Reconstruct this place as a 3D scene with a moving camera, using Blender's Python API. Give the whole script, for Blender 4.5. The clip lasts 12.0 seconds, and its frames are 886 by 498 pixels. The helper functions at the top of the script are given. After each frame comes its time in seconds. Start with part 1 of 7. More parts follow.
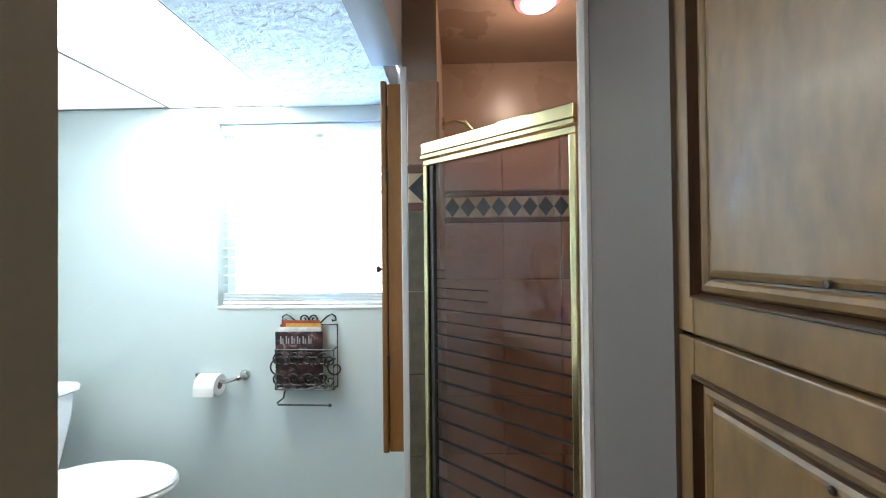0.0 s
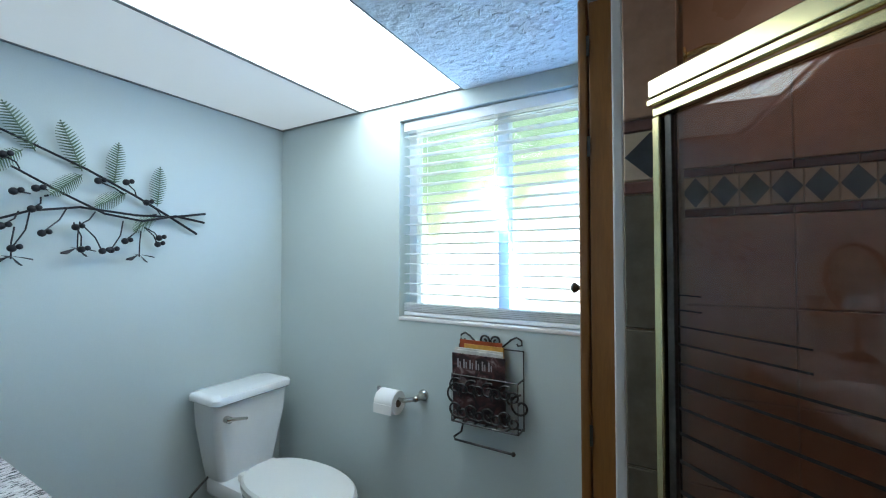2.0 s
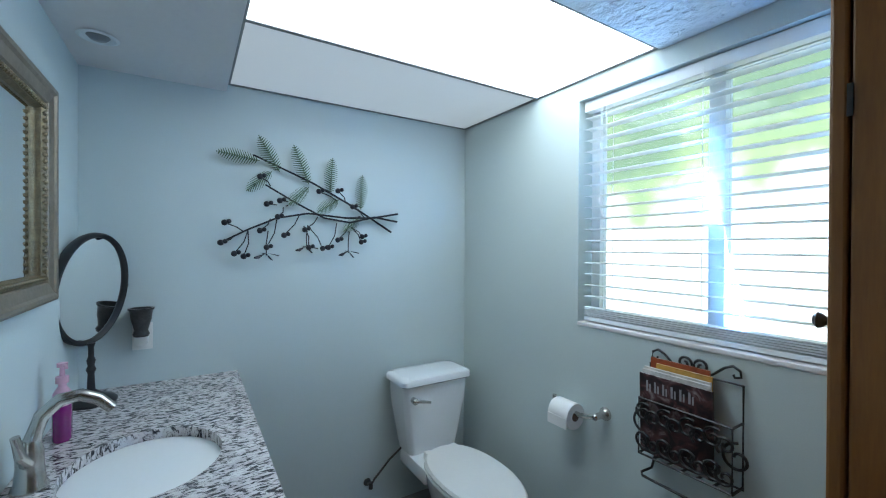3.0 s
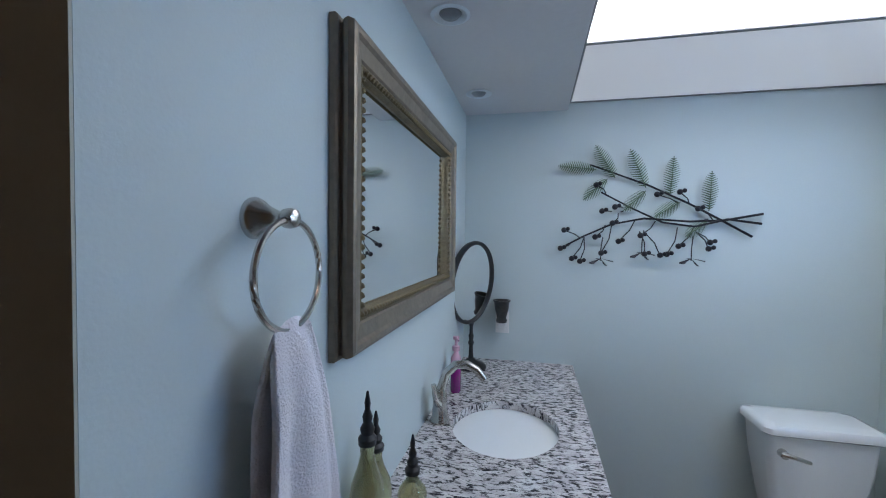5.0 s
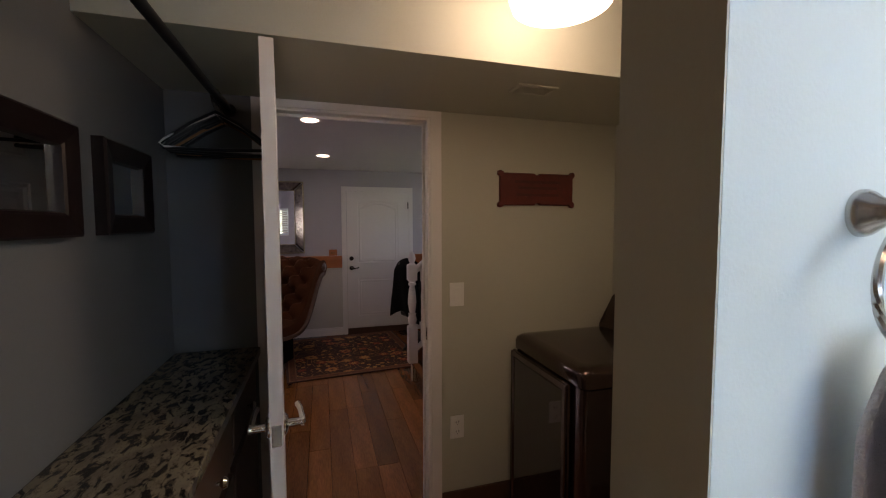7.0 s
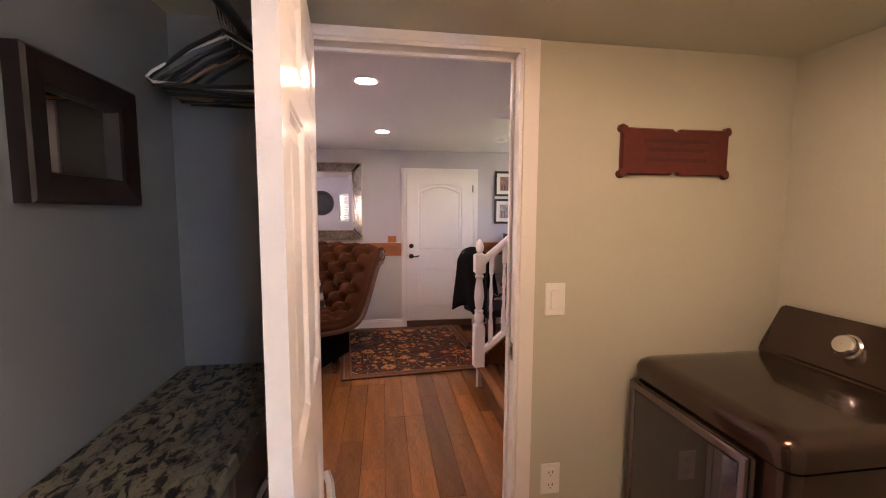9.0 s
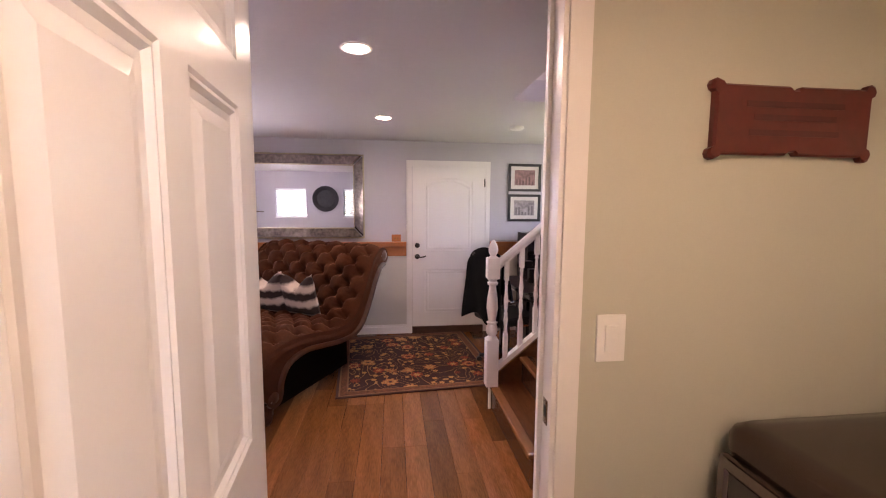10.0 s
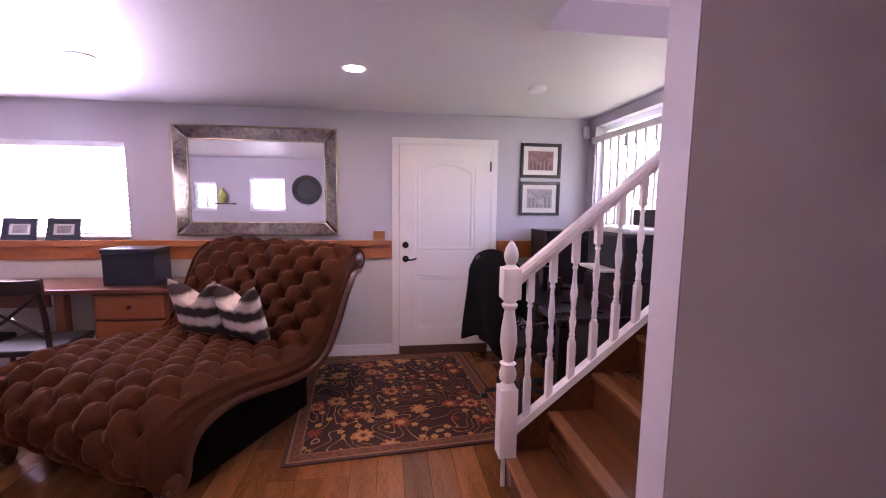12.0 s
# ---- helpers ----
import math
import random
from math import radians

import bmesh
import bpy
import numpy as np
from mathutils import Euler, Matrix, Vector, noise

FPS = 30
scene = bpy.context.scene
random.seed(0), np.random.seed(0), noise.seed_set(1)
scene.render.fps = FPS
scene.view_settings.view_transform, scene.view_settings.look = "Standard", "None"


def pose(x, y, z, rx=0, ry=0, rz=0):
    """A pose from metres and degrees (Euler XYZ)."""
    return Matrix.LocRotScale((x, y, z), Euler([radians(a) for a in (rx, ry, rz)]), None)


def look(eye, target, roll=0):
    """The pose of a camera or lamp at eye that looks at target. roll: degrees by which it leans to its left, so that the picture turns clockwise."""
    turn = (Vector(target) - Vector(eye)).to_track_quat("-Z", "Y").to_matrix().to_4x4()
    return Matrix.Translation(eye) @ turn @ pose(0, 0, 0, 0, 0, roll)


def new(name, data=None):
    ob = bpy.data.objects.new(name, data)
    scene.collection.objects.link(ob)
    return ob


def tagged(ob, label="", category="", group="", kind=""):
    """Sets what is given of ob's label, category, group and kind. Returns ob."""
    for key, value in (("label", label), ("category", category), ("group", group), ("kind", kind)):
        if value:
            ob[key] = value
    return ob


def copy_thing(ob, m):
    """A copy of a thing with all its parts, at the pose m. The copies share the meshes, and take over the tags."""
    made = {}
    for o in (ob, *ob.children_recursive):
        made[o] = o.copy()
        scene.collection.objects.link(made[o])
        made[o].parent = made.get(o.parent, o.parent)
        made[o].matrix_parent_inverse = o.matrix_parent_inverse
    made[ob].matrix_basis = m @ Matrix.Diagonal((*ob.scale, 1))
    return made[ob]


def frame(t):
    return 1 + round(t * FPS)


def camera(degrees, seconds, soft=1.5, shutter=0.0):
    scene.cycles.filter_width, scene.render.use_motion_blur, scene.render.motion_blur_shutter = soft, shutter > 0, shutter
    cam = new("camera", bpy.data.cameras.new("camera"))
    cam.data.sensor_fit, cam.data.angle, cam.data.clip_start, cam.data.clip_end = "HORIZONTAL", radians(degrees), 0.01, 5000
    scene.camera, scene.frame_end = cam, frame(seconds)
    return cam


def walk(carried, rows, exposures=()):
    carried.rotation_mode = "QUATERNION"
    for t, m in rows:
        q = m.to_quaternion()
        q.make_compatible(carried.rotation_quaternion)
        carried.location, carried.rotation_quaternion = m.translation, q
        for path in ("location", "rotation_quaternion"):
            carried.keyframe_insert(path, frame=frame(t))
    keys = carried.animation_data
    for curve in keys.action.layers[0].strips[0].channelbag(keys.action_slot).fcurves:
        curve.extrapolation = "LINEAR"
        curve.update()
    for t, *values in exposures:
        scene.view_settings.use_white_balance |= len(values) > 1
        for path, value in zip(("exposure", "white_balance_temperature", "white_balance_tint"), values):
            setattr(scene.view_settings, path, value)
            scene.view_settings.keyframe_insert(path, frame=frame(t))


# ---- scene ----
cam = camera(95.1, 12.0, soft=1.1)
PATH = [
    (0, (0.370, 0.210, 1.434), (0.300, 2.209, 1.457), -0.6),
    (0.5, (0.385, 0.346, 1.445), (0.159, 2.333, 1.458), -0.6),
    (1, (0.36, 0.485, 1.422), (-0.079, 2.437, 1.435), -0.3),
    (1.5, (0.316, 0.618, 1.444), (-0.383, 2.491, 1.472), -0.2),
    (2, (0.293, 0.711, 1.448), (-0.711, 2.44, 1.501), 0.0),
    (2.5, (0.294, 0.823, 1.469), (-1.092, 2.264, 1.514), -0.0),
    (3, (0.305, 0.888, 1.497), (-1.393, 1.945, 1.486), 0.3),
    (3.5, (0.317, 0.89, 1.509), (-1.568, 1.557, 1.486), 0.5),
    (5.5, (0.358, 0.864, 1.567), (-1.436, -0.017, 1.478), 0.5),
    (6, (0.407, 0.85, 1.563), (-1.069, -0.494, 1.442), 0.2),
    (6.5, (0.449, 0.844, 1.567), (-0.573, -0.871, 1.445), 0.1),
    (7, (0.479, 0.829, 1.571), (-0.092, -1.083, 1.447), -0.1),
    (9, (0.448, 0.295, 1.53), (0.157, -1.676, 1.348), 0.3),
    (9.5, (0.389, 0.071, 1.543), (0.097, -1.898, 1.345), 0.5),
    (10, (0.368, -0.147, 1.534), (0.126, -2.122, 1.333), 0.4),
    (10.5, (0.352, -0.429, 1.535), (0.144, -2.41, 1.346), 0.5),
    (11, (0.327, -0.679, 1.519), (0.125, -2.659, 1.327), 0.4),
    (11.5, (0.27, -0.936, 1.506), (0.084, -2.917, 1.303), 0.5),
    (12, (0.225, -1.131, 1.481), (-0.03, -3.102, 1.259), 0.7),
]
EXPOSURES = [(0.0, 3.65, 6450, 14), (0.5, 3.0, 6400, 14), (1.0, 2.8, 6300, 12), (1.5, 2.42, 6150, 11), (2.5, 2.15, 5900, 12), (3.5, 1.85, 5850, 14),
             (5.5, 1.9, 6300, 25), (6.5, 2.52, 6900, 23), (7.2, 3.25, 7600, 29), (8.8, 4.75, 8300, 38), (9.5, 4.95, 7900, 37), (10.5, 4.95, 7200, 40),
             (11.5, 4.95, 6850, 51), (12.0, 4.95, 6650, 55)]
walk(cam, [(t, look(eye, target, roll)) for t, eye, target, roll in PATH], EXPOSURES)

# ---- world and lights ----
world = bpy.data.worlds.new("daylight")
scene.world = world
world.use_nodes = True
wn = world.node_tree.nodes
sky = wn.new("ShaderNodeTexSky")
sky.sky_type = "NISHITA"
sky.sun_disc = False
sky.sun_elevation = radians(48)
sky.sun_rotation = radians(200)
world.node_tree.links.new(sky.outputs[0], wn["Background"].inputs[0])
wn["Background"].inputs[1].default_value = 0.13

sun = new("sun", bpy.data.lights.new("sun", "SUN"))
sun.data.energy, sun.data.angle, sun.data.color = 3.0, radians(0.6), (1.0, 0.95, 0.88)
sun.matrix_world = look((0, 0, 10), (-4, 2, 0))


def area(name, m, w, h, watts, color=(1, 1, 1)):
    d = bpy.data.lights.new(name, "AREA")
    d.shape, d.size, d.size_y, d.energy, d.color = "RECTANGLE", w, h, watts, color
    ob = new(name, d)
    ob.matrix_world = m
    return ob


def spot(name, x, y, z, watts, r, color=(1, 0.78, 0.58)):
    d = bpy.data.lights.new(name, "SPOT")
    d.energy, d.shadow_soft_size, d.color, d.spot_size, d.spot_blend = watts, r, color, radians(120), 0.7
    ob = new(name, d)
    ob.matrix_world = look((x, y, z), (x, y, z - 1))
    return ob


def bulb(name, x, y, z, watts, r, color=(1, 0.78, 0.58)):
    d = bpy.data.lights.new(name, "POINT")
    d.energy, d.shadow_soft_size, d.color = watts, r, color
    ob = new(name, d)
    ob.location = (x, y, z)
    return ob


# daylight in the window openings; in the bathroom along the frame members
for wx_, wl_ in ((-0.4125, 2.0), (0.045, 1.8)):
    area("bath_window_light", look((wx_, 2.482, 1.66), (wx_ - 1.45, 0.98, 1.15)), 0.030, 0.88, wl_, (0.24, 0.53, 1.0))
area("family_window_light", look((3.2, -5.17, 1.57), (2.4, -2.4, 0.55)), 1.3, 0.76, 5.0, (0.80, 0.84, 1.0))
area("family_side_window_light", look((-1.85, -4.05, 1.75), (2, -4.05, 1.4)), 1.5, 0.85, 0.16, (0.80, 0.84, 1.0))
area("family_north_window_light", look((2.61, -0.42, 1.62), (2.61, -4, 1.3)), 0.55, 0.55, 0.35, (0.80, 0.84, 1.0))
# downlights, drum lamp, shower lamp
WARM = (1, 0.72, 0.50)
spot("downlight_near", 0.546, -2.27, 2.30, 0.46, 0.05, WARM)
spot("downlight_far", 0.451, -3.82, 2.30, 0.46, 0.05, WARM)
spot("downlight_east", 2.03, -3.87, 2.30, 0.46, 0.05, WARM)
bulb("drum_light", -0.15, -0.16, 2.075, 0.21, 0.06, WARM)
bulb("shower_light", 0.70, 1.82, 2.37, 0.30, 0.05, (1, 0.70, 0.48))


# ---- materials ----
def material(name, color, rough=0.6, metal=0.0, vary=0.08, scale=6.0, fine=60.0, bump=0.1, depth=0.002, coat=0.0, stretch=(1, 1, 1), emit=None, random_vary=0.0, rvary=0.03):
    """Procedural surface: two scales of tint change, fine relief."""
    m = bpy.data.materials.new(name)
    m.use_nodes = True
    n, l = m.node_tree.nodes, m.node_tree.links
    b = n["Principled BSDF"]
    b.inputs["Metallic"].default_value = metal
    b.inputs["Coat Weight"].default_value = coat
    co = n.new("ShaderNodeTexCoord")
    mp = n.new("ShaderNodeMapping")
    mp.inputs["Scale"].default_value = stretch
    l.new(co.outputs["Object"], mp.inputs[0])
    big, small = n.new("ShaderNodeTexNoise"), n.new("ShaderNodeTexNoise")
    big.inputs["Scale"].default_value, small.inputs["Scale"].default_value = scale, fine
    big.inputs["Detail"].default_value, small.inputs["Detail"].default_value = 5, 4
    l.new(mp.outputs[0], big.inputs["Vector"])
    l.new(mp.outputs[0], small.inputs["Vector"])
    mix = n.new("ShaderNodeMath")
    mix.operation = "ADD"
    l.new(big.outputs["Fac"], mix.inputs[0])
    l.new(small.outputs["Fac"], mix.inputs[1])
    ramp = n.new("ShaderNodeMapRange")
    ramp.inputs["From Min"].default_value, ramp.inputs["From Max"].default_value = 0.5, 1.5
    ramp.inputs["To Min"].default_value, ramp.inputs["To Max"].default_value = 1 - vary, 1 + vary
    l.new(mix.outputs[0], ramp.inputs["Value"])
    last = ramp.outputs[0]
    if random_vary:
        info = n.new("ShaderNodeObjectInfo")
        r2 = n.new("ShaderNodeMapRange")
        r2.inputs["To Min"].default_value, r2.inputs["To Max"].default_value = 1 - random_vary, 1 + random_vary
        l.new(info.outputs["Random"], r2.inputs["Value"])
        mm = n.new("ShaderNodeMath")
        mm.operation = "MULTIPLY"
        l.new(last, mm.inputs[0])
        l.new(r2.outputs[0], mm.inputs[1])
        last = mm.outputs[0]
    col = n.new("ShaderNodeVectorMath")
    col.operation = "SCALE"
    col.inputs[0].default_value = color
    l.new(last, col.inputs["Scale"])
    l.new(col.outputs[0], b.inputs["Base Color"])
    rr = n.new("ShaderNodeMapRange")
    rr.inputs["To Min"].default_value, rr.inputs["To Max"].default_value = max(0.02, rough - rvary), min(1, rough + rvary)
    l.new(big.outputs["Fac"], rr.inputs["Value"])
    l.new(rr.outputs[0], b.inputs["Roughness"])
    if bump:
        bp = n.new("ShaderNodeBump")
        bp.inputs["Strength"].default_value, bp.inputs["Distance"].default_value = bump, depth
        l.new(small.outputs["Fac"], bp.inputs["Height"])
        l.new(bp.outputs[0], b.inputs["Normal"])
    if emit:
        b.inputs["Emission Color"].default_value = (*emit[0], 1)
        b.inputs["Emission Strength"].default_value = emit[1]
    return m


def glass(name, color=(1, 1, 1), rough=0.0):
    m = bpy.data.materials.new(name)
    m.use_nodes = True
    b = m.node_tree.nodes["Principled BSDF"]
    b.inputs["Base Color"].default_value = (*color, 1)
    b.inputs["Transmission Weight"].default_value = 1
    b.inputs["Roughness"].default_value = rough
    b.inputs["IOR"].default_value = 1.45
    return m


def mirror_glass(name):
    m = bpy.data.materials.new(name)
    m.use_nodes = True
    b = m.node_tree.nodes["Principled BSDF"]
    b.inputs["Base Color"].default_value = (0.9, 0.92, 0.92, 1)
    b.inputs["Metallic"].default_value = 1
    b.inputs["Roughness"].default_value = 0.01
    return m


M_BATH = material("bath_wall_paint", (0.54, 0.61, 0.605), 0.55, vary=0.03, scale=2, fine=180, bump=0.25, depth=0.001)
M_LAUND = material("laundry_wall_paint", (0.49, 0.485, 0.40), 0.55, vary=0.03, scale=2, fine=180, bump=0.25, depth=0.001)
# Closet grey lowered so that the colour holds the closet's dimness.
M_CLOSET = material("shaded_closet_paint", (0.15, 0.155, 0.158), 0.6, vary=0.03, scale=2, fine=180, bump=0.25, depth=0.001)
M_FAM = material("family_wall_paint", (0.45, 0.425, 0.46), 0.6, vary=0.03, scale=2, fine=180, bump=0.25, depth=0.001)
M_FAMLOW = material("family_lower_wall_paint", (0.55, 0.52, 0.47), 0.6, vary=0.04, scale=2, fine=180, bump=0.25, depth=0.001)
# Taupe raised to pale: the colour holds light that no lamp here gives.
M_TAUPE = material("lit_taupe_paint", (0.74, 0.66, 0.64), 0.6, vary=0.03, scale=2, fine=180, bump=0.25, depth=0.001)
M_SHOWERPAINT = material("shower_paint", (0.42, 0.31, 0.24), 0.28, vary=0.04, scale=3, fine=90, bump=0.2)
M_CEIL = material("ceiling_paint", (0.72, 0.70, 0.70), 0.5, vary=0.03, scale=2, fine=35, bump=0.35, depth=0.004)
M_CEILFAM = material("family_ceiling_paint", (0.60, 0.58, 0.59), 0.5, vary=0.03, scale=2, fine=35, bump=0.35, depth=0.004)
M_TEXCEIL = material("textured_ceiling", (0.72, 0.77, 0.80), 0.6, vary=0.05, scale=4, fine=22, bump=0.9, depth=0.02)
M_WHITE = material("white_gloss_paint", (0.76, 0.73, 0.71), 0.30, vary=0.012, scale=1.2, fine=150, bump=0.04, depth=0.0006, rvary=0.01)
M_TRIMGREY = material("jamb_grey_paint", (0.26, 0.26, 0.27), 0.5, vary=0.03, scale=4, fine=120, bump=0.15, depth=0.001)
M_FLOORDARK = material("dark_floor", (0.14, 0.09, 0.06), 0.5)
M_BROWN = material("dark_brown_wood", (0.09, 0.045, 0.028), 0.4, vary=0.3, scale=4, fine=30, stretch=(1, 8, 1))
M_BLACK = material("black_metal", (0.012, 0.012, 0.013), 0.45, vary=0.2, bump=0.2)
M_CHROME = material("brushed_nickel", (0.55, 0.53, 0.50), 0.25, 1.0, vary=0.05, fine=200, bump=0.05)


# ---- building helpers ----
def box(bm, x0, y0, z0, x1, y1, z1, m=None, bevel=0.0):
    v = [bm.verts.new(p) for p in ((x0, y0, z0), (x1, y0, z0), (x1, y1, z0), (x0, y1, z0), (x0, y0, z1), (x1, y0, z1), (x1, y1, z1), (x0, y1, z1))]
    fs = [bm.faces.new([v[i] for i in q]) for q in ((3, 2, 1, 0), (4, 5, 6, 7), (0, 1, 5, 4), (1, 2, 6, 5), (2, 3, 7, 6), (3, 0, 4, 7))]
    if bevel:
        es = {e for f in fs for e in f.edges}
        r = bmesh.ops.bevel(bm, geom=list(es), offset=bevel, segments=2, affect="EDGES", profile=0.5)
        v = list({w for f in r["faces"] for w in f.verts} | {w for w in v if w.is_valid})
    if m is not None:
        bmesh.ops.transform(bm, matrix=m, verts=[w for w in v if w.is_valid])
    return v


def finish(name, bm, mat, smooth=False):
    me = bpy.data.meshes.new(name)
    bmesh.ops.recalc_face_normals(bm, faces=bm.faces[:])
    bm.to_mesh(me)
    bm.free()
    if smooth:
        for p in me.polygons:
            p.use_smooth = True
        me.set_sharp_from_angle(angle=radians(40))
    me.materials.append(mat)
    return me


def part(name, bm, mat, parent=None, label="", smooth=False):
    ob = new(name, finish(name, bm, mat, smooth))
    if parent is not None:
        ob.parent = parent
    if label:
        tagged(ob, label)
    return ob


def empty(name, m, label, category, group=""):
    ob = new(name)
    ob.matrix_world = m
    ob.empty_display_size = 0.05
    return tagged(ob, label, category, group)


def boxes(*bs):
    bm = bmesh.new()
    for b in bs:
        box(bm, *b)
    return bm


def structure(name, bm, mat, label, category, smooth=False):
    return tagged(part(name, bm, mat, None, "", smooth), label, category, "", "structure")


M_CHROMEP = material("chrome", (0.75, 0.75, 0.76), 0.08, 1.0, vary=0.02, bump=0)
M_BRASS = material("polished_pale_brass", (0.80, 0.70, 0.38), 0.22, 1.0, vary=0.06, scale=8, fine=120, bump=0.05)
M_PORC = material("white_porcelain", (0.82, 0.83, 0.83), 0.12, vary=0.015, scale=3, bump=0.02, coat=0.5)
M_OAK = material("honey_oak", (0.27, 0.11, 0.025), 0.4, vary=0.25, scale=3, fine=26, stretch=(9, 9, 0.8), bump=0.15)
M_CHERRY = material("orange_cherry_wood", (0.38, 0.12, 0.035), 0.35, vary=0.22, scale=3, fine=24, stretch=(0.8, 9, 9), bump=0.12)
M_GLAZED = material("glazed_cream_wood", (0.175, 0.100, 0.037), 0.40, vary=0.42, scale=3.0, fine=16, stretch=(2.6, 2.6, 1.0), bump=0.12, coat=0.05)
M_GLAZEDDK = material("glaze_in_moulding", (0.055, 0.026, 0.012), 0.4, vary=0.25, scale=5, fine=40)
M_TILE = material("tan_travertine_tile", (0.50, 0.30, 0.20), 0.3, vary=0.22, scale=7, fine=40, bump=0.15, random_vary=0.12)
M_TILEDK = material("slate_accent_tile", (0.045, 0.05, 0.06), 0.3, vary=0.3, scale=20, fine=70, random_vary=0.2)
M_TILERED = material("red_brown_border_tile", (0.15, 0.065, 0.05), 0.35, vary=0.3, scale=16, fine=60, random_vary=0.2)
M_TILELT = material("cream_accent_tile", (0.52, 0.40, 0.28), 0.35, vary=0.15, scale=16, fine=60, random_vary=0.15)
M_GROUT = material("tan_grout", (0.40, 0.28, 0.20), 0.8, vary=0.1)
M_SLAT = material("white_blind_slat", (0.80, 0.84, 0.87), 0.35, vary=0.02, bump=0)
M_PAPER = material("white_paper", (0.85, 0.84, 0.82), 0.85, vary=0.03, fine=150, bump=0.2)
M_PLASTIC = material("white_plastic", (0.78, 0.77, 0.74), 0.35, vary=0.02, bump=0)
M_SILVER = material("antique_silver_frame", (0.21, 0.172, 0.130), 0.42, 0.5, vary=0.3, scale=9, fine=60, bump=0.3)
M_GOLDTRIM = material("antique_gold_beading", (0.18, 0.14, 0.075), 0.45, 0.6, vary=0.4, scale=40, fine=160, bump=0.4)
M_PEWTER = material("dark_pewter", (0.07, 0.065, 0.06), 0.35, 0.6, vary=0.4, scale=30, fine=100, bump=0.3)
M_MIRROR = mirror_glass("mirror_glass")
M_PANE = glass("window_glass", (0.97, 1.0, 1.0))
M_PANE.node_tree.nodes["Principled BSDF"].inputs["IOR"].default_value = 1.3
M_VINYL = material("white_vinyl_frame", (0.78, 0.82, 0.85), 0.35, vary=0.02, bump=0)
M_DARKIN = material("dark_void", (0.02, 0.02, 0.02), 0.8)


def granite(name, base, dark, light, scale, stretch):
    """Speckled stone with drifted dark flecks."""
    m = bpy.data.materials.new(name)
    m.use_nodes = True
    n, l = m.node_tree.nodes, m.node_tree.links
    b = n["Principled BSDF"]
    b.inputs["Roughness"].default_value = 0.16
    co, mp = n.new("ShaderNodeTexCoord"), n.new("ShaderNodeMapping")
    mp.inputs["Scale"].default_value, mp.inputs["Rotation"].default_value = stretch, (0, 0, radians(8))
    l.new(co.outputs["Object"], mp.inputs[0])
    n1, n2, n3 = (n.new("ShaderNodeTexNoise") for _ in range(3))
    for k, sc, de in ((n1, scale, 6), (n2, scale * 0.35, 4), (n3, scale * 3.5, 3)):
        k.inputs["Scale"].default_value, k.inputs["Detail"].default_value, k.inputs["Roughness"].default_value = sc, de, 0.62
        k.inputs["Distortion"].default_value = 0.6
        l.new(mp.outputs[0], k.inputs["Vector"])
    r1, r2, r3 = (n.new("ShaderNodeValToRGB") for _ in range(3))
    r1.color_ramp.elements[0].position, r1.color_ramp.elements[1].position = 0.50, 0.57
    r2.color_ramp.elements[0].position, r2.color_ramp.elements[1].position = 0.42, 0.62
    r3.color_ramp.elements[0].position, r3.color_ramp.elements[1].position = 0.55, 0.70
    for k, r in ((n1, r1), (n2, r2), (n3, r3)):
        l.new(k.outputs["Fac"], r.inputs[0])
    mixes = []
    for k in range(3):
        x = n.new("ShaderNodeMix")
        x.data_type = "RGBA"
        mixes.append(x)
    mixes[0].inputs[6].default_value, mixes[0].inputs[7].default_value = (*base, 1), (*light, 1)
    l.new(r2.outputs[0], mixes[0].inputs[0])
    l.new(mixes[0].outputs[2], mixes[1].inputs[6])
    mixes[1].inputs[7].default_value = (*dark, 1)
    l.new(r1.outputs[0], mixes[1].inputs[0])
    l.new(mixes[1].outputs[2], mixes[2].inputs[6])
    mixes[2].inputs[7].default_value = (*[c * 0.45 for c in base], 1)
    l.new(r3.outputs[0], mixes[2].inputs[0])
    l.new(mixes[2].outputs[2], b.inputs["Base Color"])
    return m


M_GRANITE = granite("white_black_granite", (0.52, 0.48, 0.48), (0.03, 0.026, 0.032), (0.66, 0.64, 0.63), 38, (2.8, 1, 1))
M_GRANITE2 = granite("brown_granite", (0.20, 0.175, 0.125), (0.022, 0.016, 0.014), (0.13, 0.115, 0.09), 22, (1.9, 1, 1))


def lathe(bm, profile, seg=24, m=None, sx=1.0, sy=1.0):
    """Turned shape: profile of (radius, height), bottom to top."""
    rings = []
    for r, z in profile:
        rings.append([bm.verts.new((max(r, 1e-4) * math.cos(2 * math.pi * k / seg) * sx, max(r, 1e-4) * math.sin(2 * math.pi * k / seg) * sy, z)) for k in range(seg)])
    for a, b in zip(rings, rings[1:]):
        for k in range(seg):
            bm.faces.new((a[k], a[(k + 1) % seg], b[(k + 1) % seg], b[k]))
    if profile[0][0] > 1e-3:
        bm.faces.new(rings[0][::-1])
    if profile[-1][0] > 1e-3:
        bm.faces.new(rings[-1])
    if m is not None:
        bmesh.ops.transform(bm, matrix=m, verts=[v for r in rings for v in r])


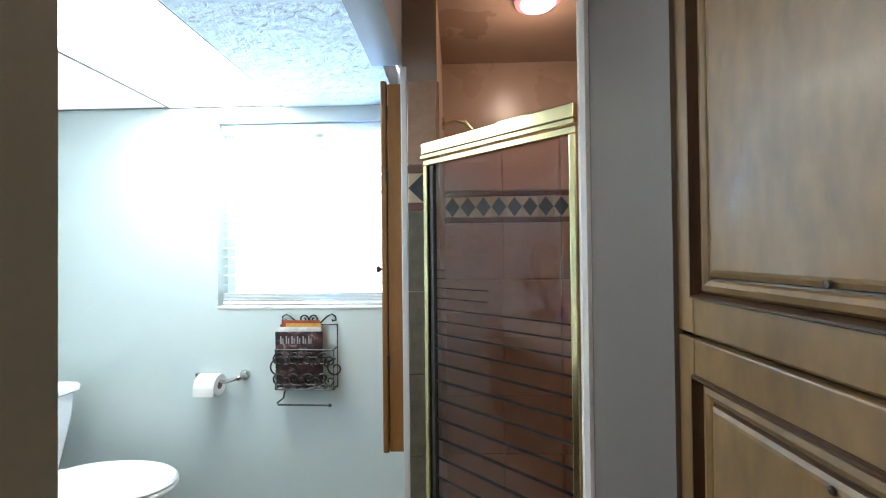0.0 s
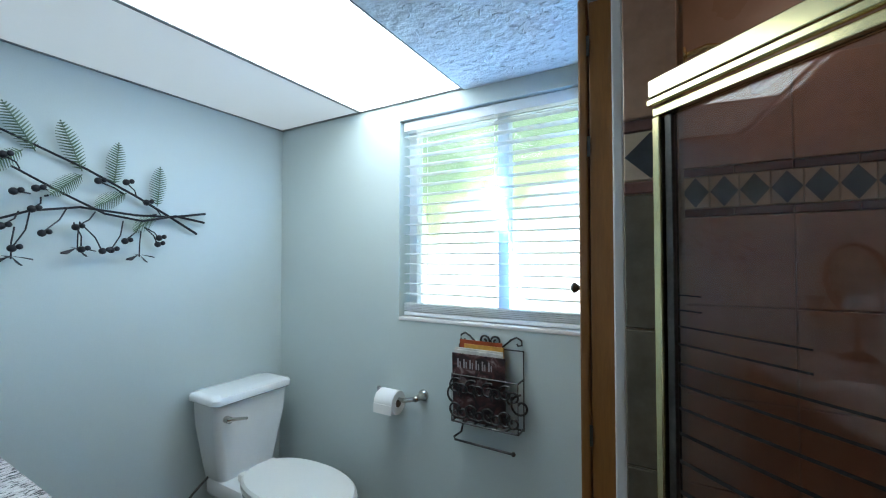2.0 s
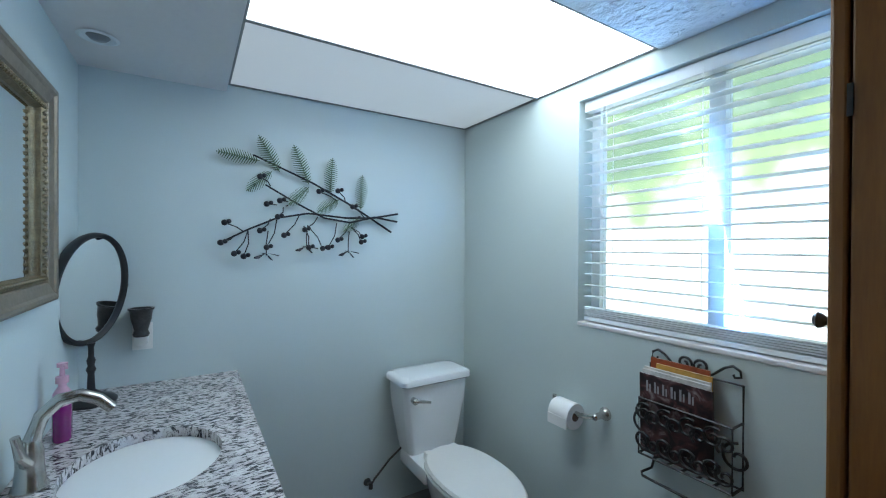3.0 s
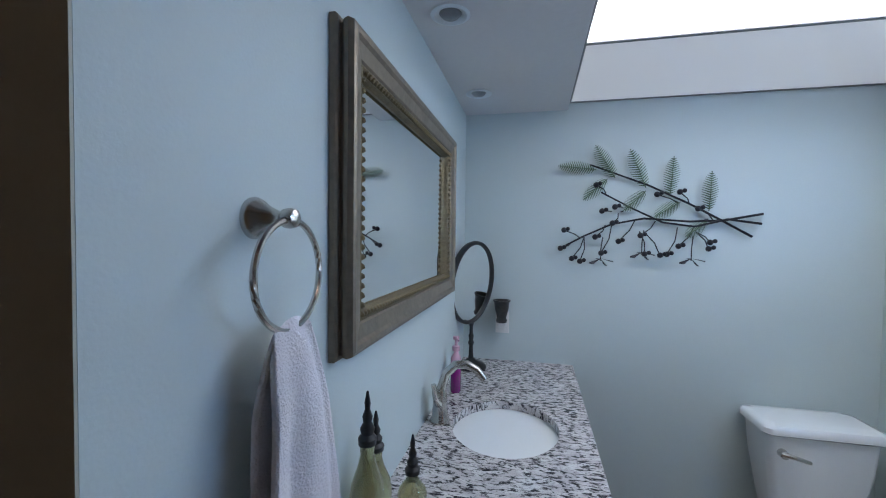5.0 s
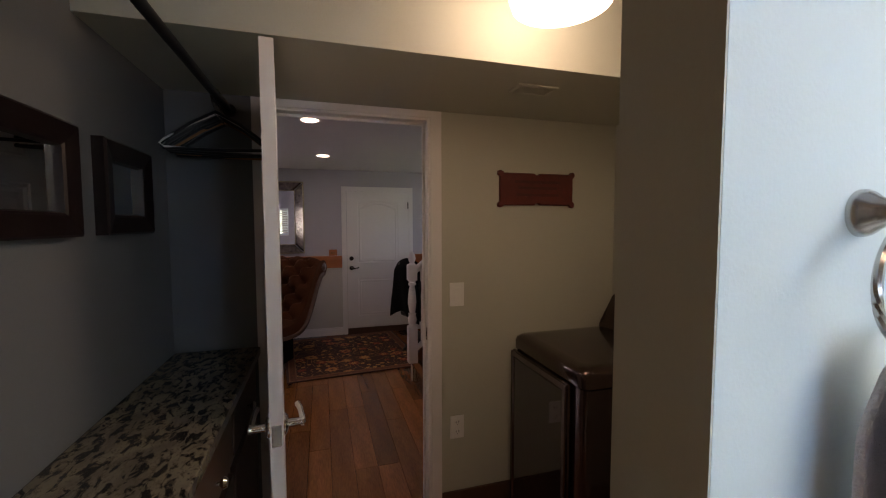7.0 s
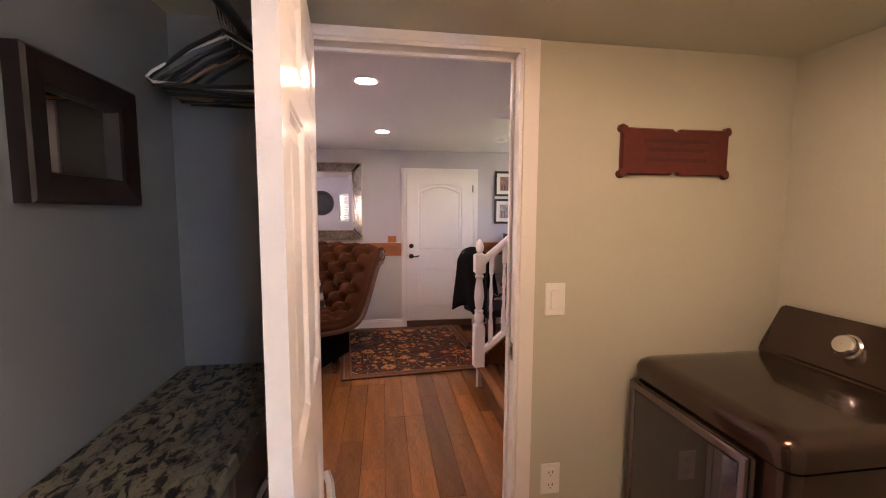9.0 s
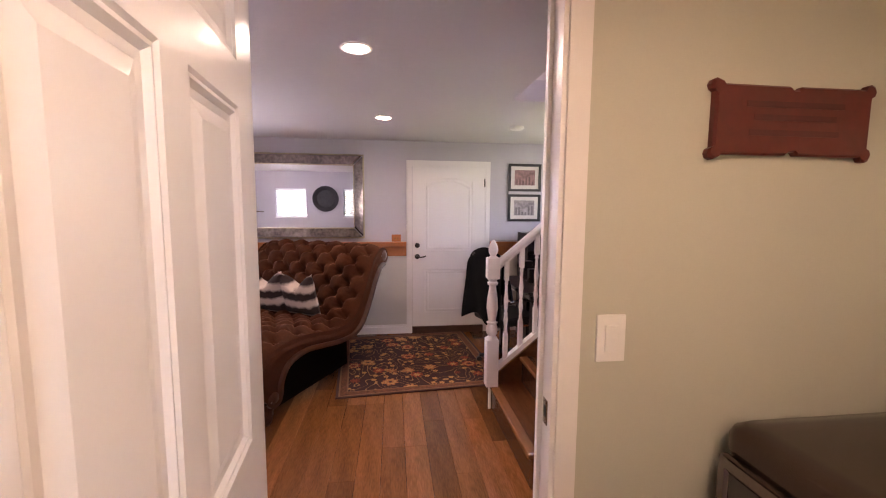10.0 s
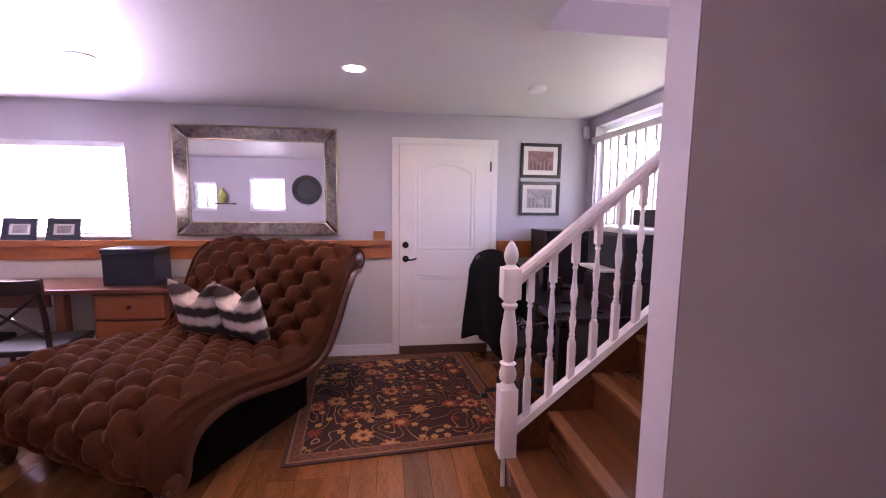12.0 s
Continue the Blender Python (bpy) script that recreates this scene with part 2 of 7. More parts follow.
def tube(bm, pts, r, seg=8, closed=False, taper=None):
    """Round rod along points."""
    pts = [Vector(p) for p in pts]
    n = len(pts)
    rings = []
    up = Vector((0.31, 0.17, 0.93)).normalized()
    for i, p in enumerate(pts):
        a = pts[(i - 1) % n] if closed or i else p
        b = pts[(i + 1) % n] if closed or i < n - 1 else p
        t = (b - a).normalized()
        u = t.cross(up).normalized()
        w = u.cross(t).normalized()
        rr = r if taper is None else r * (1 + (taper - 1) * i / (n - 1))
        rings.append([bm.verts.new(p + rr * (math.cos(2 * math.pi * k / seg) * u + math.sin(2 * math.pi * k / seg) * w)) for k in range(seg)])
    for i in range(n if closed else n - 1):
        a, b = rings[i], rings[(i + 1) % n]
        for k in range(seg):
            bm.faces.new((a[k], a[(k + 1) % seg], b[(k + 1) % seg], b[k]))
    if not closed:
        bm.faces.new(rings[0][::-1])
        bm.faces.new(rings[-1])


def ball(bm, p, r, seg=10, squash=1.0):
    bmesh.ops.create_uvsphere(bm, u_segments=seg, v_segments=max(5, seg // 2), radius=r, matrix=Matrix.Translation(p) @ Matrix.Diagonal((1, 1, squash, 1)))


def bbox(*bs, bev=0.004):
    bm = bmesh.new()
    for b in bs:
        box(bm, *b, None, bev)
    return bm


def frame_ring(bm, x0, z0, x1, z1, prof, m=None):
    """Mitred picture-frame moulding in the xz plane. prof: (inset from the outer edge, depth along -y)."""
    rings = []
    for w, d in prof:
        rings.append([bm.verts.new(p) for p in ((x0 + w, -d, z0 + w), (x1 - w, -d, z0 + w), (x1 - w, -d, z1 - w), (x0 + w, -d, z1 - w))])
    for a, b in zip(rings, rings[1:]):
        for k in range(4):
            bm.faces.new((a[k], a[(k + 1) % 4], b[(k + 1) % 4], b[k]))
    if m is not None:
        bmesh.ops.transform(bm, matrix=m, verts=[v for r in rings for v in r])


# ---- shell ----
# Grey wall end: paint darkened for the weak light beside the opening.
M_WALLEND = material("shaded_taupe_paint", (0.115, 0.098, 0.088), 0.6, vary=0.04, scale=2, fine=180, bump=0.25, depth=0.001)
WX, NY, MY0, MY1, ENDX = -1.866, 2.405, 0.343, 0.50, 0.075   # bath west wall, north wall, mirror wall and its end
LW, LS, LE = -1.063, -1.045, 1.066                             # laundry west, south, east
FS, FW, FE, FN, FC = -5.03, -1.727, 4.75, -1.135, 2.318        # family room south, west, east, north, ceiling
structure("floor", boxes((-2.6, -5.4, -0.2, 5.2, 2.7, -0.012)), M_FLOORDARK, "dark brown sub floor under the planks", "floor")
structure("wall_north", boxes((WX - 0.13, NY, 0, -0.952, NY + 0.15, 2.6), (0.07, NY, 0, 1.5, NY + 0.15, 2.6), (-0.952, NY, 0, 0.07, NY + 0.15, 1.152), (-0.952, NY, 2.169, 0.07, NY + 0.15, 2.6)), M_BATH, "pale blue grey painted wall with a deep window opening", "wall")
structure("wall_west", boxes((WX - 0.13, MY0, 0, WX, NY, 2.6)), M_BATH, "pale blue grey painted bathroom wall", "wall")
structure("wall_mirror", boxes((WX, MY0 + 0.01, 0, ENDX - 0.003, MY1, 2.6)), M_BATH, "pale blue grey painted wall beside the opening", "wall")
structure("wall_mirror_end", boxes((ENDX - 0.003, MY0 + 0.001, 0, ENDX, MY1 - 0.0005, 2.6), (LW, MY0, 0, ENDX - 0.003, MY0 + 0.01, 2.6)), M_LAUND, "beige green painted wall end of the opening", "wall")
structure("wall_laundry_west", boxes((LW - 0.12, LS, 0, LW, MY0, 2.6)), M_LAUND, "beige green painted laundry wall", "wall")
# Thin dark sheet over the south wall carries the shade behind the door.
structure("wall_closet_south", boxes((0.752, LS, 0, LE, LS + 0.002, 2.10)), M_CLOSET, "closet end wall in grey darkened for shade", "wall")
structure("wall_laundry_south", boxes((LW - 0.12, FN + 0.01, 0, -0.02, LS, 2.6), (0.70, FN + 0.01, 0, LE + 0.12, LS, 2.6), (-0.02, FN + 0.01, 2.068, 0.70, LS, 2.6)), M_LAUND, "beige green painted wall with a doorway", "wall")
structure("wall_laundry_south_back", boxes((FW, FN, 0, -0.02, FN + 0.01, 2.5), (0.70, FN, 0, LE + 0.12, FN + 0.01, 2.5), (-0.02, FN, 2.068, 0.70, FN + 0.01, 2.5)), M_FAM, "pale lilac grey painted wall round a doorway", "wall")
structure("wall_laundry_east", boxes((LE, LS, 0, LE + 0.12, 0.92, 2.6)), M_CLOSET, "closet wall in grey darkened for shade", "wall")
structure("wall_shower_south", boxes((0.722, 0.885, 0, 1.5, 1.285, 2.6)), M_WALLEND, "grey wall end beside the shower, darkened for its shade", "wall")
bm = bmesh.new()
tube(bm, [(0.716, 1.303, 0), (0.716, 1.303, 2.6)], 0.019, 8)
structure("trim_shower_jamb", bm, M_WHITE, "white painted corner trim beside the shower door", "trim", True)
structure("wall_partition", boxes((0.17, 1.725, 0, 0.30, NY, 2.6)), M_SHOWERPAINT, "tan painted shower partition", "wall")
structure("trim_partition", bbox((0.163, 1.719, 0, 0.187, 1.80, 2.14), bev=0.004), M_WHITE, "white painted edge trim on the shower partition", "trim")
structure("wall_shower_east", boxes((1.38, 1.25, 0, 1.5, NY, 2.6)), M_SHOWERPAINT, "tan painted shower wall", "wall")
structure("wall_shower_north", boxes((0.30, 2.375, 0, 1.38, NY, 2.6)), M_SHOWERPAINT, "glossy tan painted wall above the shower tile", "wall")
structure("ceiling_shower", boxes((0.06, MY0, 2.45, 1.5, NY, 2.6)), M_SHOWERPAINT, "glossy tan painted shower ceiling", "ceiling")
structure("ceiling_laundry", boxes((LW, -0.43, 2.38, LE, MY0, 2.5)), M_CEIL, "white painted laundry ceiling", "ceiling")
structure("soffit_laundry", boxes((LW, LS, 2.10, LE, -0.43, 2.5)), M_LAUND, "dropped beige green painted soffit", "soffit")
structure("beam", boxes((0.055, MY1, 2.145, 0.168, 1.722, 2.45)), M_TRIMGREY, "grey painted boxed beam below the ceiling", "beam")
structure("soffit_vanity", boxes((WX, MY1, 2.225, 0.055, 1.03, 2.45)), M_CEIL, "smooth white painted soffit over the vanity", "soffit")


def knockdown(x0, y0, x1, y1, z):
    """Ceiling slab with trowelled skip ridges in relief."""
    bm = bmesh.new()
    box(bm, x0, y0, z, x1, y1, z + 0.18)
    rng = random.Random(4)
    for _ in range(300):
        cx, cy, a, ln = rng.uniform(x0 + 0.05, x1 - 0.05), rng.uniform(y0 + 0.04, y1 - 0.04), rng.uniform(0, 6.28), rng.uniform(0.012, 0.045)
        bend = rng.uniform(-1.3, 1.3)
        pts = []
        for k in range(4):
            pts.append((cx, cy, z))
            cx, cy = min(max(cx + ln * 0.33 * math.cos(a), x0 + 0.02), x1 - 0.02), min(max(cy + ln * 0.33 * math.sin(a), y0 + 0.02), y1 - 0.02)
            a += bend * 0.5
        w = rng.uniform(0.002, 0.004)
        for p, q in zip(pts, pts[1:]):
            d = Vector(q) - Vector(p)
            if d.length < 1e-4:
                continue
            s = Vector((-d.y, d.x, 0)).normalized() * w
            v = [bm.verts.new(Vector(p) + s), bm.verts.new(Vector(q) + s), bm.verts.new(Vector(q) - s), bm.verts.new(Vector(p) - s)]
            t = [bm.verts.new(Vector(p) + Vector((0, 0, -w * 0.8))), bm.verts.new(Vector(q) + Vector((0, 0, -w * 0.8)))]
            bm.faces.new((v[0], v[1], t[1], t[0]))
            bm.faces.new((v[3], v[2], t[1], t[0]))
    return bm


structure("ceiling_bath", knockdown(-0.573, 1.03, 0.055, NY, 2.252), M_TEXCEIL, "white ceiling with a trowelled knockdown texture", "ceiling")
structure("ceiling_bath_upper", boxes((WX, 1.03, 2.40, -0.573, NY, 2.45)), M_CEIL, "ceiling above the light panels", "ceiling")

# luminous ceiling: two acrylic panels, T bars coloured dark for the shadow gaps
M_PANEL = material("lit_acrylic_panel", (0.8, 0.82, 0.82), 0.5, vary=0.01, bump=0, emit=((0.90, 1.0, 0.96), 1.40))
M_PANEL2 = material("dim_acrylic_panel", (0.74, 0.76, 0.76), 0.5, vary=0.01, bump=0, emit=((0.96, 1.0, 0.95), 0.06))
M_TBAR = material("shadow_gap_bar", (0.20, 0.21, 0.215), 0.5, vary=0.05, bump=0)
lp = empty("ceiling_light", pose(0, 0, 2.262), "white luminous ceiling fixture with two acrylic panels", "ceiling light")
part("diffuser", boxes((-1.208, 1.045, 0, -0.588, NY - 0.014, 0.006)), M_PANEL, lp, "brightly lit acrylic panel")
part("diffuser", boxes((WX + 0.012, 1.045, 0, -1.226, NY - 0.014, 0.006)), M_PANEL2, lp, "dim acrylic panel")
for b in ((-1.226, 1.030, -0.004, -1.208, NY, 0.004), (-0.588, 1.030, -0.004, -0.573, NY, 0.004), (WX, 1.030, -0.004, WX + 0.012, NY, 0.004), (WX + 0.012, 1.030, -0.004, -1.226, 1.045, 0.004), (-1.208, 1.030, -0.004, -0.588, 1.045, 0.004), (WX + 0.012, NY - 0.014, -0.004, -1.226, NY, 0.004), (-1.208, NY - 0.014, -0.004, -0.588, NY, 0.004)):
    part("bar", boxes(b), M_TBAR, lp)

structure("ceiling_family", boxes((-0.50, FS, FC, FE, FN, FC + 0.15), (LE + 0.12, FN, FC, FE, -0.40, FC + 0.15), (FW, FS, FC, -0.50, -3.11, FC + 0.15), (FW, -2.15, FC, -0.50, FN, FC + 0.15)), M_CEILFAM, "white lightly textured family room ceiling", "ceiling")
structure("wall_stairwell", boxes((-0.50, -3.11, FC + 0.15, -0.40, -2.15, 4.4), (FW, -3.21, FC + 0.15, -0.40, -3.11, 4.4)), M_WHITE, "white painted upper stairwell wall", "wall")
# Unseen slab added over the stairwell; its gap sets how much sky enters.
structure("stairwell_light_slab", boxes((-1.42, -3.21, 4.4, -0.40, -2.04, 4.5)), M_CEIL, "unseen slab over the stairwell, gap lets sky in", "ceiling")
WIN_W, WIN_E = 2.51, 3.90
structure("wall_family_south", boxes((FW - 0.15, FS - 0.15, 0.955, WIN_W, FS, 2.5), (WIN_W, FS - 0.15, 0.955, WIN_E, FS, 1.16), (WIN_W, FS - 0.15, 1.98, WIN_E, FS, 2.5), (WIN_E, FS - 0.15, 0.955, FE + 0.1, FS, 2.5)), M_FAM, "pale lilac grey painted wall with a wide window", "wall")
structure("wall_family_south_lower", boxes((FW - 0.15, FS - 0.15, -0.01, FE + 0.1, FS + 0.002, 0.955)), M_FAMLOW, "cream painted lower wall below the wooden rail", "wall")
structure("wall_family_west", boxes((FW - 0.15, FS, -0.01, FW, -4.9, 2.5), (FW - 0.15, -4.9, -0.01, FW, -3.25, 1.28), (FW - 0.15, -3.25, -0.01, FW, FN, 4.4), (FW - 0.15, -4.9, 2.23, FW, -3.25, 2.5)), M_FAM, "pale lilac grey painted wall with a window", "wall")
structure("wall_family_east", boxes((FE, FS, -0.01, FE + 0.15, -0.40, 2.5)), M_FAM, "pale lilac grey painted wall", "wall")
structure("wall_stair", boxes((FW, -2.15, 0, -0.49, -2.04, 4.4)), M_TAUPE, "taupe stair wall, paint lifted for its light", "wall")
structure("trim_stair_end", boxes((-0.49, -2.151, 0, -0.486, -2.039, 2.318)), M_FAM, "pale painted end of the stair wall", "trim")
structure("wall_family_north", boxes((LE + 0.12, -0.55, -0.01, FE, -0.40, 1.31), (LE + 0.12, -0.55, 1.94, FE, -0.40, 2.5), (LE + 0.12, -0.55, 1.31, 1.22, -0.40, 1.94), (1.48, -0.55, 1.31, 2.28, -0.40, 1.94), (2.94, -0.55, 1.31, 3.55, -0.40, 1.94), (3.55, -0.55, 1.84, 3.96, -0.40, 1.94), (3.96, -0.55, 1.31, FE, -0.40, 1.94), (LE + 0.12, FN, -0.01, LE + 0.13, -0.55, 2.5)), M_FAM, "pale lilac grey painted wall with a small window", "wall")


# ---- doors and trim of the laundry doorway ----
def casing(bm, x0, x1, z1, y, w, out, head=None):
    """U-shaped door casing with a stepped face, on a wall whose face is y; out is -1 or 1."""
    hd = w if head is None else head
    for d, i, o in ((0.010, 0.0, w), (0.018, 0.012, w - 0.022)):
        ya, yb = sorted((y, y + out * d))
        box(bm, x0 - o, ya, 0, x0 - i, yb, z1 + i)
        box(bm, x1 + i, ya, 0, x1 + o, yb, z1 + i)
        box(bm, x0 - o, ya, z1 + i, x1 + o, yb, z1 + o - w + hd)


bm = bmesh.new()
casing(bm, -0.003, 0.683, 2.052, LS, 0.068, 1, 0.046)
casing(bm, -0.015, 0.695, 2.062, FN, 0.068, -1)
structure("trim_laundry_door", bm, M_WHITE, "glossy white painted stepped door casing", "trim")
structure("door_frame", boxes((-0.02, FN, 0, -0.003, LS, 2.068), (0.683, FN, 0, 0.70, LS, 2.068), (-0.003, FN, 2.052, 0.683, LS, 2.068), (-0.003, FN + 0.03, 0, 0.008, LS - 0.045, 2.052), (0.008, FN + 0.03, 2.041, 0.683, LS - 0.045, 2.052)), M_WHITE, "white painted door jamb with a stop", "door frame")
sp = empty("strike_plate", pose(-0.003, -1.066, 1.036), "brushed nickel strike plate in the white jamb", "strike plate")
part("plate", bbox((0, -0.014, -0.032, 0.002, 0.014, 0.032), bev=0.001), M_CHROME, sp)
part("hole", boxes((0.0015, -0.006, -0.014, 0.0025, 0.006, 0.014)), M_DARKIN, sp)


def panel_door(name, w, h, t, panels, m, label, arch=False):
    """Door leaf, x from the hinge, thickness along -y, with sunk moulded panels on both faces."""
    d = empty(name, m, label, "door")
    d["kind"] = "structure"
    bm = bmesh.new()
    xs = sorted({0, w, *[p[0] for p in panels], *[p[2] for p in panels]})
    zs = sorted({0, h, *[p[1] for p in panels], *[p[3] for p in panels]})
    grid = {}

    def corner(x, y, z):
        if (x, y, z) not in grid:
            grid[x, y, z] = bm.verts.new((x, y, z))
        return grid[x, y, z]

    for xa, xb in zip(xs, xs[1:]):
        for za, zb in zip(zs, zs[1:]):
            cx, cz = (xa + xb) / 2, (za + zb) / 2
            if any(p[0] < cx < p[2] and p[1] < cz < p[3] for p in panels):
                continue
            for y in (-t, 0):
                bm.faces.new([corner(*q) for q in ((xa, y, za), (xb, y, za), (xb, y, zb), (xa, y, zb))])
            for side, x in ((xa == 0, xa), (xb == w, xb)):
                if side:
                    bm.faces.new([corner(*q) for q in ((x, -t, za), (x, 0, za), (x, 0, zb), (x, -t, zb))])
            for side, z in ((za == 0, za), (zb == h, zb)):
                if side:
                    bm.faces.new([corner(*q) for q in ((xa, -t, z), (xb, -t, z), (xb, 0, z), (xa, 0, z))])
    part("leaf", bm, M_WHITE, d)
    for k, p in enumerate(panels):
        bm = bmesh.new()
        for side in (0, 1):
            rings = []
            for w_, dep in ((0.0, 0.0), (0.006, 0.004), (0.012, 0.003), (0.020, 0.010), (0.032, 0.011), (0.055, 0.005)):
                y = -t + dep if side else -dep
                pts = [(p[0] + w_, y, p[1] + w_), (p[2] - w_, y, p[1] + w_), (p[2] - w_, y, p[3] - w_)]
                if arch and k == 0:
                    for j in range(1, 10):
                        u = j / 10
                        pts.append((p[2] - w_ - u * (p[2] - p[0] - 2 * w_), y, p[3] - w_ + (0 if w_ == 0 else -0.075 * (1 - math.sin(math.pi * u)))))
                        if j == 1:
                            pts[2] = (p[2] - w_, y, p[3] - w_ - (0 if w_ == 0 else 0.075))
                    pts.append((p[0] + w_, y, p[3] - w_ - (0 if w_ == 0 else 0.075)))
                else:
                    pts.append((p[0] + w_, y, p[3] - w_))
                rings.append([bm.verts.new(q) for q in pts])
            n = len(rings[0])
            for a, b in zip(rings, rings[1:]):
                for j in range(n):
                    bm.faces.new((a[j], a[(j + 1) % n], b[(j + 1) % n], b[j]))
            bm.faces.new(rings[-1])
        part("panel", bm, M_WHITE, d)
    return d


# open six-panel door to the family room
hinge = Vector((0.686, -1.022, 0.012))
free = Vector((0.624, -0.320, 0.012))
ang = math.degrees(math.atan2(free.y - hinge.y, free.x - hinge.x))
DW, DT = 0.706, 0.035
six = [(0.09, 1.78, 0.315, 1.95), (0.391, 1.78, 0.616, 1.95), (0.09, 1.07, 0.315, 1.70), (0.391, 1.07, 0.616, 1.70), (0.09, 0.21, 0.315, 0.88), (0.391, 0.21, 0.616, 0.88)]
door = panel_door("door_1", DW, 2.036, DT, six, pose(*hinge, 0, 0, ang) @ pose(0, DT, 0), "open white six-panel door with a lever handle")


def lever(parent, x, z, y, out, length, mat, name="door_handle"):
    bm = bmesh.new()
    lathe(bm, [(0.031, 0), (0.031, 0.006), (0.024, 0.012), (0.013, 0.014), (0.011, 0.045), (0.013, 0.055)], 20, pose(x, y, z, -90 * out, 0, 0))
    yy = y + out * 0.052
    tube(bm, [(x, yy, z), (x + length * 0.4, yy, z - 0.004), (x + length * 0.8, yy - out * 0.004, z + 0.002), (x + length, yy - out * 0.012, z + 0.010)], 0.0085, 8)
    return part(name, bm, mat, parent, "", True)


lever(door, DW - 0.065, 0.985, 0, 1, -0.11, M_CHROMEP)
lever(door, DW - 0.065, 0.985, -DT, -1, -0.11, M_CHROMEP)
part("latch_plate", bbox((DW - 0.0005, -DT * 0.5 - 0.013, 0.955, DW + 0.0015, -DT * 0.5 + 0.013, 1.015), bev=0.001), M_CHROME, door)
for z in (0.2, 1.0, 1.8):
    bm = bmesh.new()
    tube(bm, [(-0.004, -DT - 0.004, z), (-0.004, -DT - 0.004, z + 0.09)], 0.006, 8)
    part("hinge", bm, M_CHROME, door)

# brown skirting in the laundry
for b in ((LW, LS, 0, -0.072, LS + 0.012, 0.225), (0.755, LS, 0, LE, LS + 0.012, 0.225)):
    structure("baseboard_laundry", bbox(b, bev=0.003), M_BROWN, "dark brown wooden skirting board", "baseboard")
# ---- bathroom window and blind ----
win = tagged(empty("window_1", pose(0, 0, 0), "white vinyl sliding window in a deep opening", "window"), kind="structure")
WL, WR, WB, WT = -0.952, 0.07, 1.152, 2.169
bm = bmesh.new()
frame_ring(bm, WL, WB, WR, WT, [(0, 0), (0, 0.05), (0.045, 0.05), (0.045, 0)], Matrix.Translation((0, NY + 0.145, 0)))
part("window_frame", bm, M_VINYL, win)
part("mullion", bbox((-0.44, NY + 0.085, WB + 0.045, -0.385, NY + 0.14, WT - 0.045), bev=0.003), M_VINYL, win)
for a, b in ((WL + 0.045, -0.44), (-0.385, WR - 0.045)):
    p = part("pane", boxes((a, NY + 0.116, WB + 0.045, b, NY + 0.120, WT - 0.045)), M_PANE, win)
    p.visible_shadow = False
part("window_sill", bbox((WL, NY - 0.006, WB - 0.012, WR, NY + 0.09, WB + 0.006), bev=0.004), M_WHITE, win)

blind = empty("window_blind", pose(0, NY + 0.045, 0), "white horizontal slat blind, open, in the bathroom window", "blind")
part("headrail", bbox((WL + 0.012, -0.022, WT - 0.052, WR - 0.012, 0.022, WT - 0.004), bev=0.003), M_SLAT, blind)
bm = bmesh.new()
tl = radians(2)
n = 7
va, vb = [], []
for k in range(n):
    u = -0.5 + k / (n - 1)
    z = 0.0035 * math.cos(math.pi * u)
    va.append(bm.verts.new((WL + 0.018, 0.050 * u * math.cos(tl), z - 0.050 * u * math.sin(tl))))
    vb.append(bm.verts.new((WR - 0.018, 0.050 * u * math.cos(tl), z - 0.050 * u * math.sin(tl))))
for k in range(n - 1):
    bm.faces.new((va[k], vb[k], vb[k + 1], va[k + 1]))
r = bmesh.ops.extrude_face_region(bm, geom=bm.faces[:])
bmesh.ops.translate(bm, vec=(0, 0, 0.0030), verts=[v for v in r["geom"] if isinstance(v, bmesh.types.BMVert)])
slat_me = finish("slat", bm, M_SLAT)
z = WT - 0.085
while z > WB + 0.085:
    s = new("slat", slat_me)
    s.parent = blind
    s.location = (0, 0, z)
    z -= 0.0508
for k in range(5):
    s = new("slat", slat_me)
    s.parent = blind
    s.location = (0, 0, WB + 0.036 + 0.008 * k)
part("bottom_rail", bbox((WL + 0.016, -0.024, WB + 0.012, WR - 0.016, 0.024, WB + 0.030), bev=0.003), M_SLAT, blind)
for x in (WL + 0.13, -0.43, WR - 0.12):
    for y in (-0.024, 0.024):
        bm = bmesh.new()
        tube(bm, [(x, y, WB + 0.02), (x, y, WT - 0.03)], 0.0012, 5)
        part("ladder_cord", bm, M_SLAT, blind)
for k, (x, z0) in enumerate(((WL + 0.105, 1.72), (WL + 0.115, 1.66))):
    bm = bmesh.new()
    tube(bm, [(x, -0.03, WT - 0.04), (x, -0.032, z0)], 0.0012, 5)
    lathe(bm, [(0.004, 0), (0.007, 0.006), (0.003, 0.032)], 8, pose(x, -0.032, z0 - 0.03))
    part("pull_cord", bm, M_SLAT, blind)

